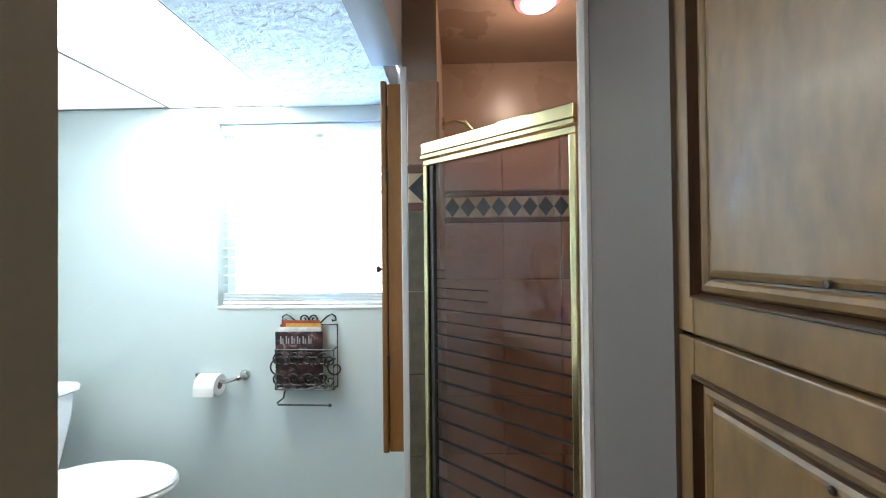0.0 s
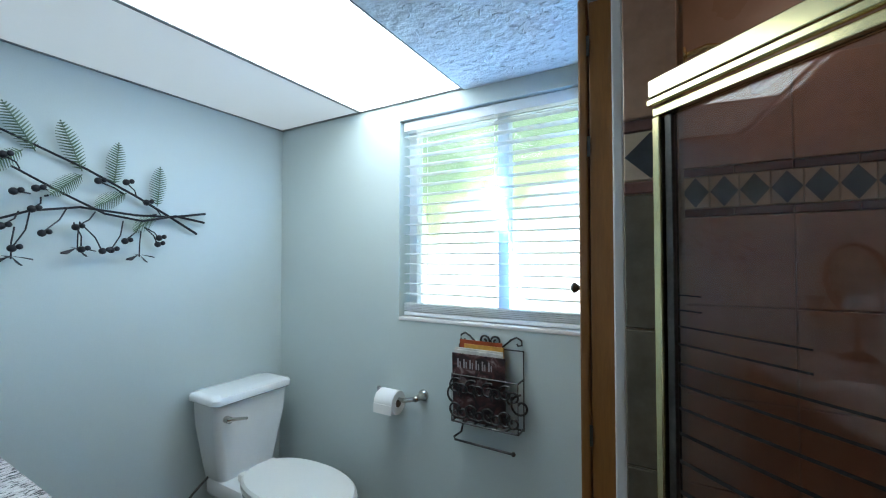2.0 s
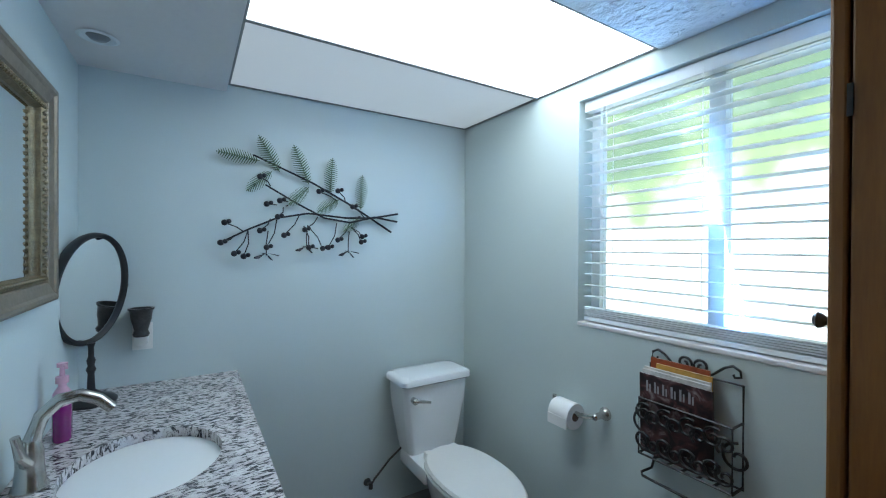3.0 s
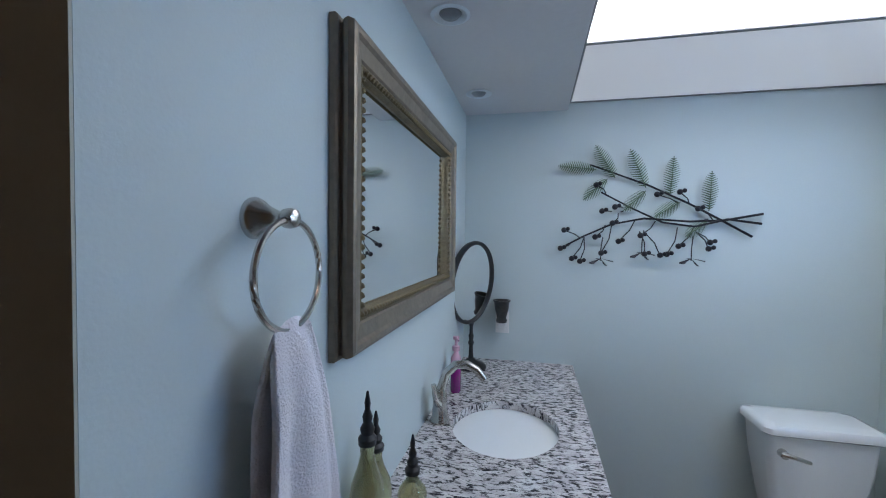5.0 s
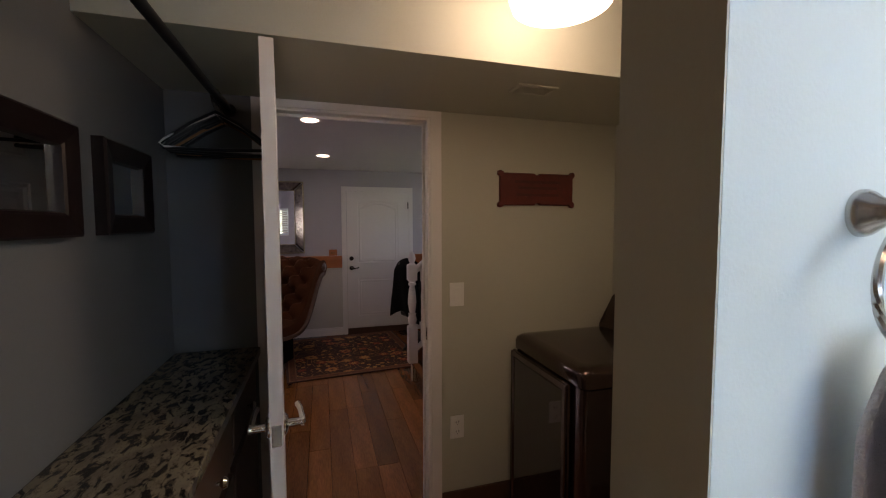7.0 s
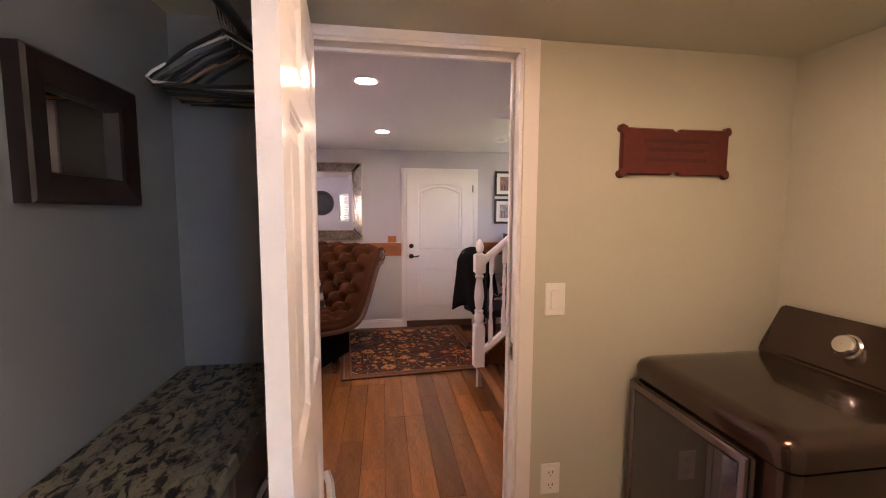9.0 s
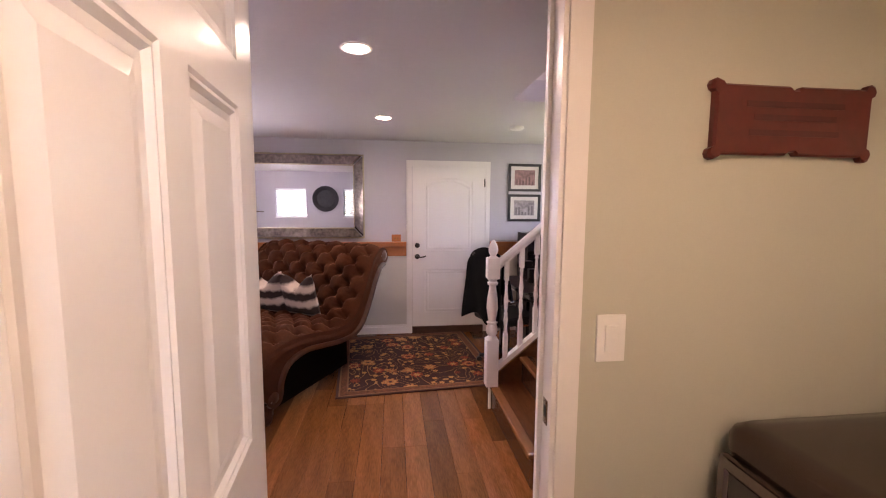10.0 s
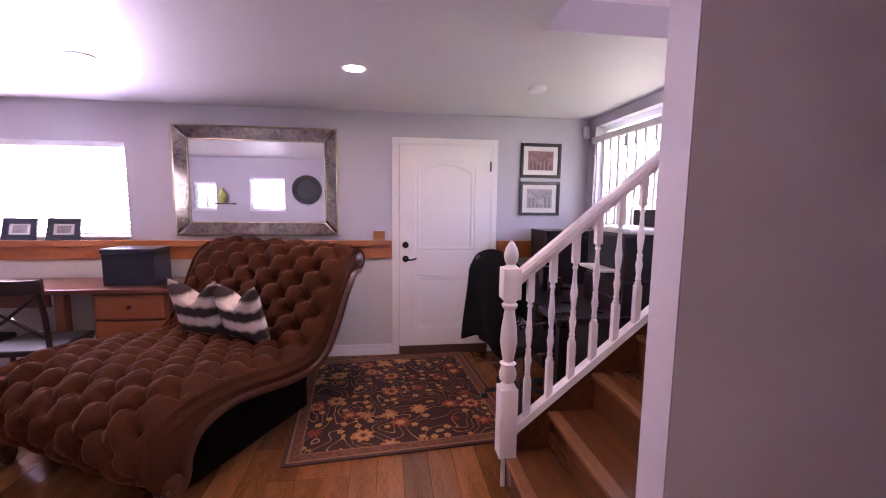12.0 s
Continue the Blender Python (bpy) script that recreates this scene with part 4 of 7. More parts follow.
fc = empty("faucet", pose(SX + 0.02, 0.555, VZ), "brushed nickel arched faucet with one lever", "faucet")
bm = bmesh.new()
lathe(bm, [(0.036, 0), (0.036, 0.006), (0.030, 0.018), (0.026, 0.06), (0.026, 0.09), (0.020, 0.12)], 20)
part("base", bm, M_CHROME, fc, "", True)
bm = bmesh.new()
tube(bm, [(0, 0, 0.05), (0, 0.004, 0.12), (0, 0.022, 0.175), (0, 0.055, 0.208), (0, 0.095, 0.213), (0, 0.130, 0.196), (0, 0.158, 0.165)], 0.0185, 12, taper=0.75)
part("spout", bm, M_CHROME, fc, "", True)
bm = bmesh.new()
tube(bm, [(0.02, 0, 0.07), (0.045, -0.005, 0.10), (0.054, -0.012, 0.15)], 0.014, 10, taper=0.65)
part("lever", bm, M_CHROME, fc, "", True)

# ---- counter things ----
M_PINKSOAP = material("magenta_soap", (0.20, 0.008, 0.14), 0.15, vary=0.15, scale=10, bump=0, coat=0.6)
M_PINKCLEAR = material("pale_pink_plastic", (0.62, 0.36, 0.46), 0.3, vary=0.1, bump=0)
so = empty("soap_dispenser", pose(-1.36, 0.555, VZ), "clear pump bottle of magenta hand soap", "soap bottle")
bm = bmesh.new()
lathe(bm, [(0.028, 0), (0.031, 0.006), (0.031, 0.105), (0.030, 0.11)], 20, None, 1, 0.75)
part("soap_fill", bm, M_PINKSOAP, so, "", True)
bm = bmesh.new()
lathe(bm, [(0.030, 0.11), (0.029, 0.145), (0.014, 0.165), (0.013, 0.175)], 20, None, 1, 0.75)
part("shoulder", bm, M_PINKCLEAR, so, "", True)
bm = bmesh.new()
lathe(bm, [(0.016, 0.175), (0.016, 0.195), (0.007, 0.198), (0.006, 0.222), (0.013, 0.224), (0.013, 0.236)], 14)
tube(bm, [(0, 0, 0.231), (0.02, 0.01, 0.231), (0.032, 0.016, 0.226)], 0.005, 6)
part("pump", bm, M_PINKCLEAR, so, "", True)

ov = empty("vanity_mirror", pose(-1.70, 0.568, VZ, 0, 0, 56), "oval tilting table mirror on a black stand", "table mirror")
bm = bmesh.new()
lathe(bm, [(0.080, 0), (0.080, 0.008), (0.066, 0.020), (0.028, 0.036), (0.013, 0.05), (0.010, 0.11), (0.016, 0.125), (0.010, 0.14), (0.014, 0.16), (0.009, 0.175), (0.009, 0.21), (0.014, 0.225)], 24)
part("stand", bm, M_BLACK, ov, "", True)
OVZ, OA, OB = 0.430, 0.140, 0.200
tilt_m = pose(0, 0, OVZ, 0, 7, 0)


def oval_band(prof, mat, name, label=""):
    """Closed moulding round an oval; prof: (offset from the oval, depth along x)."""
    bm = bmesh.new()
    n = 56
    rings = []
    for off, x in prof + prof[:1]:
        rings.append([bm.verts.new((x, (OA + off) * math.cos(2 * math.pi * k / n), (OB + off) * math.sin(2 * math.pi * k / n))) for k in range(n)])
    for a, b in zip(rings, rings[1:]):
        for k in range(n):
            bm.faces.new((a[k], a[(k + 1) % n], b[(k + 1) % n], b[k]))
    o = part(name, bm, mat, ov, label, True)
    o.matrix_basis = tilt_m


oval_band([(-0.004, -0.020), (0.010, -0.020), (0.015, -0.008), (0.015, 0.010), (0.010, 0.018), (0.002, 0.016), (-0.004, 0.008)], M_BLACK, "rim")
bm = bmesh.new()
lathe(bm, [(1, -0.004), (1, 0.004)], 56, pose(0, 0, 0, 0, 90, 0) @ Matrix.Diagonal((OB - 0.003, OA - 0.003, 1, 1)))
part("mirror_glass", bm, M_MIRROR, ov, "oval of mirror glass").matrix_basis = tilt_m
for sy in (-1, 1):
    bm = bmesh.new()
    ball(bm, (0, sy * (OA + 0.020), OVZ), 0.010)
    part("pivot_knob", bm, M_BLACK, ov, "", True)

wc = empty("wax_warmer", pose(WX, 0.712, 0), "dark pewter plug-in wax warmer on a white outlet", "wax warmer")
bm = bmesh.new()
lathe(bm, [(0.026, 1.115), (0.030, 1.125), (0.024, 1.14), (0.030, 1.165), (0.036, 1.185), (0.040, 1.222), (0.046, 1.228), (0.046, 1.234), (0.038, 1.234), (0.034, 1.19)], 24, pose(0.060, 0, 0))
part("cup", bm, M_PEWTER, wc, "", True)
part("plug", bbox((0.004, -0.022, 1.075, 0.062, 0.022, 1.118), bev=0.008), M_PLASTIC, wc, "white plastic plug")
op = empty("outlet", pose(WX, 0.712, 1.105), "white plastic wall outlet behind the wax warmer", "outlet")
part("plate", bbox((0, -0.036, -0.058, 0.005, 0.036, 0.058), bev=0.002), M_PLASTIC, op)

M_OIL = material("olive_oil_glass", (0.62, 0.60, 0.32), 0.06, vary=0.1, bump=0, coat=1.0)
M_OIL.node_tree.nodes["Principled BSDF"].inputs["Transmission Weight"].default_value = 0.75


def oil_bottle(x, y, h, neck):
    t = empty("pump_bottle", pose(x, y, VZ), "clear glass bottle of yellow soap with black pump", "bottle", "bottles on the vanity")
    bm = bmesh.new()
    lathe(bm, [(0.030, 0), (0.034, 0.006), (0.034, neck * 0.62), (0.030, neck * 0.72), (0.017, neck * 0.86), (0.013, neck * 0.94), (0.015, neck)], 22)
    part("bottle", bm, M_OIL, t, "", True)
    s = (h - neck) / 0.10
    bm = bmesh.new()
    lathe(bm, [(0.017, neck), (0.018, neck + 0.012 * s), (0.012, neck + 0.020 * s), (0.014, neck + 0.030 * s), (0.008, neck + 0.042 * s), (0.010, neck + 0.052 * s), (0.005, neck + 0.066 * s), (0.006, neck + 0.078 * s), (0.002, h)], 14)
    part("stopper", bm, M_BLACK, t, "black finial stopper", True)


oil_bottle(-0.375, 0.572, 0.367, 0.265)
oil_bottle(-0.447, 0.560, 0.297, 0.215)
oil_bottle(-0.548, 0.610, 0.205, 0.115)

# ---- framed mirror over the vanity ----
mr = empty("wall_mirror", pose(0, MY1, 0), "rectangular mirror in a thick antique silver frame", "mirror")
mx = Matrix.Diagonal((-1, -1, 1, 1))
MX0, MX1, MZ0, MZ1 = 0.352, 1.362, 1.322, 1.970
bm = bmesh.new()
frame_ring(bm, MX0, MZ0, MX1, MZ1, [(0, 0.002), (0, 0.014), (0.003, 0.018), (0.010, 0.018), (0.013, 0.014), (0.015, 0.020), (0.009, 0.027), (0.007, 0.036), (0.011, 0.047), (0.018, 0.050), (0.027, 0.049), (0.034, 0.043), (0.062, 0.038), (0.066, 0.033)], mx)
part("frame", bm, M_SILVER, mr)
bm = bmesh.new()
frame_ring(bm, MX0, MZ0, MX1, MZ1, [(0.066, 0.033), (0.070, 0.036), (0.077, 0.034), (0.083, 0.026), (0.088, 0.014)], mx)
part("inner_trim", bm, M_GOLDTRIM, mr, "antique gold beaded trim")
bead = bmesh.new()
bmesh.ops.create_icosphere(bead, subdivisions=1, radius=0.0075)
bead_me = finish("bead", bead, M_GOLDTRIM, True)
per = []
X0, X1, Z0, Z1 = -MX1 + 0.078, -MX0 - 0.078, MZ0 + 0.078, MZ1 - 0.078
per += [(X0 + (X1 - X0) * i / 50, z) for i in range(50) for z in (Z0, Z1)]
per += [(x, Z0 + (Z1 - Z0) * i / 25) for i in range(25) for x in (X0, X1)]
for x, z in per:
    o = new("bead", bead_me)
    o.parent = mr
    o.location = (x, 0.034, z)
part("mirror_glass", boxes((-MX1 + 0.086, 0.006, MZ0 + 0.086, -MX0 - 0.086, 0.014, MZ1 - 0.086)), M_MIRROR, mr, "clear mirror glass")

# ---- towel ring and towel ----
tr = empty("towel_ring", pose(-0.150, MY1, 1.583), "brushed nickel towel ring on the wall", "towel ring")
bm = bmesh.new()
lathe(bm, [(0.029, 0), (0.029, 0.005), (0.027, 0.009), (0.026, 0.011), (0.020, 0.018), (0.014, 0.030), (0.010, 0.040), (0.010, 0.044), (0.013, 0.048), (0.014, 0.056), (0.012, 0.064), (0.006, 0.068)], 22, pose(0, 0, 0, -90, 0, 0))
part("post", bm, M_CHROME, tr, "", True)
bm = bmesh.new()
tube(bm, [(0.074 * math.cos(a), 0.056, -0.076 + 0.074 * math.sin(a)) for a in [2 * math.pi * k / 48 for k in range(48)]], 0.0048, 8, True)
part("ring", bm, M_CHROME, tr, "", True)
M_TOWEL = material("white_terry_cloth", (0.72, 0.68, 0.70), 0.95, vary=0.06, scale=20, fine=260, bump=0.9, depth=0.004)


def towel():
    bm = bmesh.new()
    nu, nv = 28, 44
    grid = []
    for j in range(nv + 1):
        v = j / nv
        row = []
        for i in range(nu + 1):
            u = i / nu * 2 - 1
            s = abs(2 * v - 1)                       # 0 at the fold, 1 at both hems
            front = v > 0.5
            w = 0.048 + 0.060 * min(1, s * 1.3) ** 0.8
            x = u * w * (1.0 if front else 0.9) - 0.035 * s
            pl = 0.010 * math.cos(u * 5.2 + 0.9) * min(1, 0.3 + s) + 0.005 * math.sin(u * 11 + 2.2 * s) * s
            y = 0.056 + (0.016 if front else -0.016) * min(1, s * 6) + pl * (1 if front else 0.4) + 0.003 * math.sin(9 * s + 3 * u)
            z = -0.144 + 0.006 * (1 - min(1, s * 9)) - s * (0.62 if front else 0.55) - 0.014 * u * u * (1 - s)
            row.append(bm.verts.new((x, y, z)))
        grid.append(row)
    for a, b in zip(grid, grid[1:]):
        for i in range(nu):
            bm.faces.new((a[i], a[i + 1], b[i + 1], b[i]))
    me = finish("towel", bm, M_TOWEL, True)
    o = new("hand_towel", me)
    o.matrix_world = pose(-0.155, MY1, 1.583)
    sd = o.modifiers.new("thick", "SOLIDIFY")
    sd.thickness, sd.offset = 0.009, 0
    tagged(o, "white terry hand towel hanging in the ring", "towel")


towel()
sw = empty("light_switch", pose(-0.002, MY1, 1.186), "white double rocker switch plate", "light switch")
part("plate", bbox((-0.036, 0, -0.058, 0.036, 0.006, 0.058), bev=0.002), M_PLASTIC, sw)
part("rocker", bbox((-0.016, 0.006, -0.033, 0.016, 0.010, 0.033), bev=0.002), M_PLASTIC, sw)

# ---- recessed lamps in the vanity soffit ----
M_LENSOFF = material("frosted_lamp_face", (0.22, 0.23, 0.24), 0.3, vary=0.1, fine=90)
for x, y in ((-0.86, 0.62), (-1.535, 0.613)):
    t = empty("recessed_light", pose(x, y, 2.225), "unlit round recessed ceiling lamp with a white trim", "ceiling light", "lamps over the vanity")
    bm = bmesh.new()
    lathe(bm, [(0.052, -0.001), (0.060, -0.006), (0.050, -0.010), (0.040, -0.004), (0.034, 0.002)], 28)
    part("trim_ring", bm, M_VINYL, t, "", True)
    bm = bmesh.new()
    lathe(bm, [(0.034, -0.002), (0.024, -0.012), (0.001, -0.016)], 24)
    part("bulb", bm, M_LENSOFF, t, "", True)

# ---- wooden wall cabinet beside the window ----
wcab = empty("wall_cabinet", pose(0, 0, 0), "tall narrow honey oak wall cabinet with a closed door", "cabinet")
part("body", bbox((0.108, 1.745, 0.685, 0.170, 2.37, 2.085), bev=0.003), M_OAK, wcab)
d = part("door", bbox((0.082, 1.742, 0.68, 0.105, 2.37, 2.098), bev=0.005), M_OAK, wcab)
bm = bmesh.new()
lathe(bm, [(0.006, 0), (0.005, 0.012), (0.012, 0.020), (0.014, 0.026), (0.008, 0.032)], 14, pose(0.082, 1.80, 1.375, 0, -90, 0))
part("knob", bm, M_PEWTER, d, "dark pewter knob", True)
for z in (1.0, 1.7, 1.95):
    part("hinge", boxes((0.103, 1.7405, z, 0.110, 1.7435, z + 0.05)), M_PEWTER, wcab)

# ---- shower ----
# tiles of the north and partition walls: field tiles, then a border with set-on-edge diamonds
tile_me = {}


def tile(w, h, mat, t=0.008):
    key = (round(w, 4), round(h, 4), mat.name)
    if key not in tile_me:
        bm = bmesh.new()
        e = 0.0025
        q = [[bm.verts.new(p) for p in r] for r in (((0, 0, 0), (w, 0, 0), (w, 0, h), (0, 0, h)), ((0, -t + e, 0), (w, -t + e, 0), (w, -t + e, h), (0, -t + e, h)), ((e, -t, e), (w - e, -t, e), (w - e, -t, h - e), (e, -t, h - e)))]
        for a, b in zip(q, q[1:]):
            for k in range(4):
                bm.faces.new((a[k], a[(k + 1) % 4], b[(k + 1) % 4], b[k]))
        bm.faces.new(q[2])
        tile_me[key] = finish("tile", bm, mat)
    return tile_me[key]


def tile_wall(parent, m, width, field=None):
    """Field tiles up to 2.08 m, with the accent border from 1.60 to 1.76 m."""
    def put(x, z, w, h, mat):
        if w < 0.01:
            return
        o = new("tile", tile(w, h, mat))
        o.parent = parent
        o.matrix_world = m @ pose(x, 0, z)
    g = 0.004
    cols = []
    x = 0.0
    while x < width - 0.01:
        cols.append((x, min(0.305, width - x) - g))
        x += 0.305
    for z, h in ((0.0, 0.38), (0.384, 0.30), (0.688, 0.30), (0.992, 0.30), (1.296, 0.296), (1.766, 0.314)):
        for x, w in cols:
            put(x, z, w, h, field if field and z < 1.6 else M_TILE)
    x = 0.0
    while x < width - 0.01:
        w = min(0.152, width - x) - 0.003
        put(x, 1.596, w, 0.026, M_TILERED)
        put(x, 1.736, w, 0.026, M_TILERED)
        x += 0.152
    n = max(1, int(width / 0.078))
    s = width / n
    for k in range(n):
        bm = bmesh.new()
        cx, cz, a, b = s * (k + 0.5), 1.679, s * 0.48, 0.052
        for pts, mat, nm in (([(cx, cz - b), (cx + a, cz), (cx, cz + b), (cx - a, cz)], M_TILEDK, "diamond_tile"),):
            f0 = [bm.verts.new((p[0], -0.0085, p[1])) for p in pts]
            f1 = [bm.verts.new((p[0], 0, p[1])) for p in pts]
            bm.faces.new(f0)
            for i in range(4):
                bm.faces.new((f0[i], f0[(i + 1) % 4], f1[(i + 1) % 4], f1[i]))
            o = part(nm, bm, mat, parent)
            o.matrix_world = m
        put(s * k + 0.001, 1.625, s - 0.002, 0.108, M_TILELT)


bk = structure("shower_tiling", boxes((0.30, 2.367, 0, 1.38, 2.3745, 2.08), (0.187, 1.7175, 0, 0.30, 1.7245, 2.08), (0.3005, 1.725, 0, 0.308, 2.367, 2.08), (0.74, 1.2855, 0, 1.372, 1.293, 2.08), (1.372, 1.258, 0, 1.3795, 2.367, 2.08)), M_GROUT, "tan tiled shower walls with a diamond accent border", "tiling")
tile_wall(bk, pose(0.308, 2.367, 0), 1.064)
# Partition end: same tiling, coloured dark olive below 1.6 m for its shade.
M_TILEEND = material("shaded_tile", (0.15, 0.125, 0.09), 0.2, vary=0.3, scale=9, fine=40, bump=0.1)
tile_wall(bk, pose(0.188, 1.7175, 0), 0.112, M_TILEEND)
tile_wall(bk, pose(0.308, 2.367, 0, 0, 0, -90), 0.64)
tile_wall(bk, pose(1.372, 1.293, 0, 0, 0, 90), 1.07)

structure("shower_floor", bbox((0.30, 1.25, 0.0, 1.372, 2.367, 0.06), bev=0.01), M_PORC, "white shower pan", "shower pan")

# neo-angle glass door in a pale brass frame
PA, PB = Vector((0.268, 1.708, 0)), Vector((0.704, 1.325, 0))
LN = (PB - PA).length
sd_m = pose(PA.x, PA.y, 0, 0, 0, math.degrees(math.atan2(PB.y - PA.y, PB.x - PA.x)))
sdoor = empty("shower_door", sd_m, "clear glass shower door in a pale brass frame", "shower door")
RT = 1.838


def rod(name, b, bev=0.003, mat=M_BRASS, parent=sdoor):
    return part(name, bbox(b, bev=bev), mat, parent)


# profile steps of the header
rod("header", (-0.012, -0.030, RT - 0.040, LN, 0.022, RT))
rod("header_lip", (-0.012, -0.034, RT - 0.058, LN, -0.022, RT - 0.044), 0.002)
rod("header_channel", (-0.010, -0.020, RT - 0.080, LN, 0.012, RT - 0.060), 0.002)
rod("jamb", (-0.012, -0.020, 0.06, 0.008, 0.020, RT - 0.080))
rod("jamb", (LN - 0.020, -0.020, 0.06, LN, 0.020, RT - 0.080))
rod("sill", (-0.012, -0.026, 0.055, LN, 0.026, 0.085))
rod("door_stile", (0.012, -0.010, 0.09, 0.030, 0.010, RT - 0.082), 0.002, M_PEWTER)
M_SHGLASS = glass("shower_glass", (0.72, 0.66, 0.62), 0.0)
p = part("pane", boxes((0.030, -0.003, 0.09, LN - 0.020, 0.003, RT - 0.082)), M_SHGLASS, sdoor, "clear glass with etched stripes below")
p.visible_shadow = False
M_ETCH = material("etched_stripe", (0.012, 0.008, 0.006), 0.9, vary=0.1, bump=0)
# etched stripes, thinner and closer together towards the top
zz, step, thick = 1.374, 0.031, 0.0025
while zz > 0.14:
    ln = 0.10 if zz > 1.32 else (0.45 if zz > 1.27 else 1.0)
    part("stripe", boxes((0.034, -0.0042, zz, 0.034 + (LN - 0.058) * ln, -0.0031, zz + thick)), M_ETCH, sdoor)
    zz -= step
    step, thick = min(0.070, step * 1.09), min(0.0095, thick * 1.16)
bm = bmesh.new()
for x in (LN * 0.55, LN * 0.62, LN * 0.68):
    box(bm, x, -0.018, RT, x + 0.035, 0.010, RT + 0.008, None, 0.002)
part("clip", bm, M_BRASS, sdoor)

sh = empty("wall_shower", pose(0.31, 2.03, 2.02), "pale brass shower head on a bent arm", "shower head")
bm = bmesh.new()
lathe(bm, [(0.028, 0), (0.026, 0.008), (0.012, 0.012)], 16, pose(0, 0, 0, 0, 90, 0))
tube(bm, [(0, 0, 0), (0.06, 0, 0.015), (0.10, 0, 0.005), (0.14, 0, -0.04), (0.155, 0, -0.06)], 0.009, 8)
part("arm", bm, M_BRASS, sh, "", True)
bm = bmesh.new()
lathe(bm, [(0.012, 0.0), (0.016, -0.02), (0.034, -0.055), (0.036, -0.065), (0.030, -0.07)], 18, pose(0.155, 0, -0.06, 0, -30, 0))
part("head", bm, M_PINKCLEAR, sh, "", True)

sl = empty("shower_light", pose(0.70, 1.82, 2.45), "lit round flush shower ceiling lamp", "ceiling light")
bm = bmesh.new()
lathe(bm, [(0.085, 0), (0.095, -0.008), (0.092, -0.020), (0.068, -0.030), (0.066, -0.022)], 32)
part("trim_ring", bm, M_PINKCLEAR, sl, "", True)
bm = bmesh.new()
lathe(bm, [(0.066, -0.024), (0.05, -0.034), (0.001, -0.040)], 28)
part("lens", bm, material("lit_lens", (0.9, 0.9, 0.85), 0.4, bump=0, emit=((1.0, 0.93, 0.82), 3.0)), sl, "glowing lens", True)

# ---- tall glazed cabinet in the laundry end ----
tc = empty("linen_cabinet", pose(0.730, 0, 0), "tall cream wooden linen cabinet with dark glazed mouldings", "cabinet")
CY0, CY1 = 0.455, 0.900
part("body", boxes((0.022, CY0, 0, LE - 0.730, CY1, 2.44)), M_GLAZED, tc)


def cab_door(z0, z1, knob_z):
    y0, y1 = CY0 + 0.004, CY1 - 0.004
    d = part("door", bbox((0.0, y0, z0, 0.020, y0 + 0.052, z1), (0.0, y1 - 0.052, z0, 0.020, y1, z1), (0.0, y0 + 0.052, z0, 0.020, y1 - 0.052, z0 + 0.056), (0.0, y0 + 0.052, z1 - 0.056, 0.020, y1 - 0.052, z1), bev=0.003), M_GLAZED, tc)
    m = Matrix.Translation((0, 0, 0)) @ Matrix(((0, 1, 0, 0), (1, 0, 0, 0), (0, 0, 1, 0), (0, 0, 0, 1)))
    bm = bmesh.new()
    frame_ring(bm, y0 + 0.050, z0 + 0.054, y1 - 0.050, z1 - 0.054, [(0, -0.001), (0.002, 0.006), (0.005, 0.006), (0.007, -0.003), (0.009, -0.010)], m)
    part("moulding", bm, M_GLAZEDDK, d, "dark glazed moulding")
    bm = bmesh.new()
    frame_ring(bm, y0 + 0.060, z0 + 0.064, y1 - 0.060, z1 - 0.064, [(0, -0.011), (0.004, -0.006), (0.012, -0.004), (0.018, -0.007), (0.021, -0.010)], m)
    part("ogee", bm, M_GLAZED, d)
    bm = bmesh.new()
    frame_ring(bm, y0 + 0.0805, z0 + 0.0845, y1 - 0.0805, z1 - 0.0845, [(0, -0.0105), (0.003, -0.011), (0.005, -0.006)], m)
    part("moulding", bm, M_GLAZEDDK, d, "dark glazed moulding")
    bm = bmesh.new()
    frame_ring(bm, y0 + 0.0855, z0 + 0.0895, y1 - 0.0855, z1 - 0.0895, [(0, -0.006), (0.006, -0.003), (0.011, -0.002)], m)
    ya, yb, za, zb = y0 + 0.096, y1 - 0.096, z0 + 0.100, z1 - 0.100
    box(bm, 0.002, ya, za, 0.020, yb, zb)
    part("raised_panel", bm, M_GLAZED, d)
    bm = bmesh.new()
    lathe(bm, [(0.005, 0), (0.004, 0.003), (0.001, 0.004)], 10, pose(0.002, y0 + 0.16, knob_z, 0, -90, 0))
    part("screw_cap", bm, M_PEWTER, d, "", True)


cab_door(0.10, 1.300, 1.20)
cab_door(1.307, 2.42, 1.40)
part("toe_kick", boxes((0.002, CY0, 0, 0.022, CY1, 0.095)), M_GLAZEDDK, tc)
# ---- laundry: dryer ----
M_DRYER = material("dark_bronze_enamel", (0.060, 0.034, 0.026), 0.20, 0.75, vary=0.06, scale=3, fine=300, bump=0.04, coat=0.5)
M_DRYERDK = material("black_glossy_glass", (0.010, 0.006, 0.014), 0.06, vary=0.05, bump=0, coat=1.0)
M_RIM = material("dark_brushed_steel", (0.22, 0.19, 0.19), 0.25, 1.0, vary=0.08, fine=200, bump=0.05)
dr = empty("clothes_dryer", pose(-0.455, -0.730, 0), "dark bronze front-loading clothes dryer with a sloped console", "dryer")
DWD = 0.29
bm = bmesh.new()


def dl(z, g):
    return rrect(-0.600 + g * 0.3, -DWD + g, 0.0 - g, DWD - g, z, 0.035)


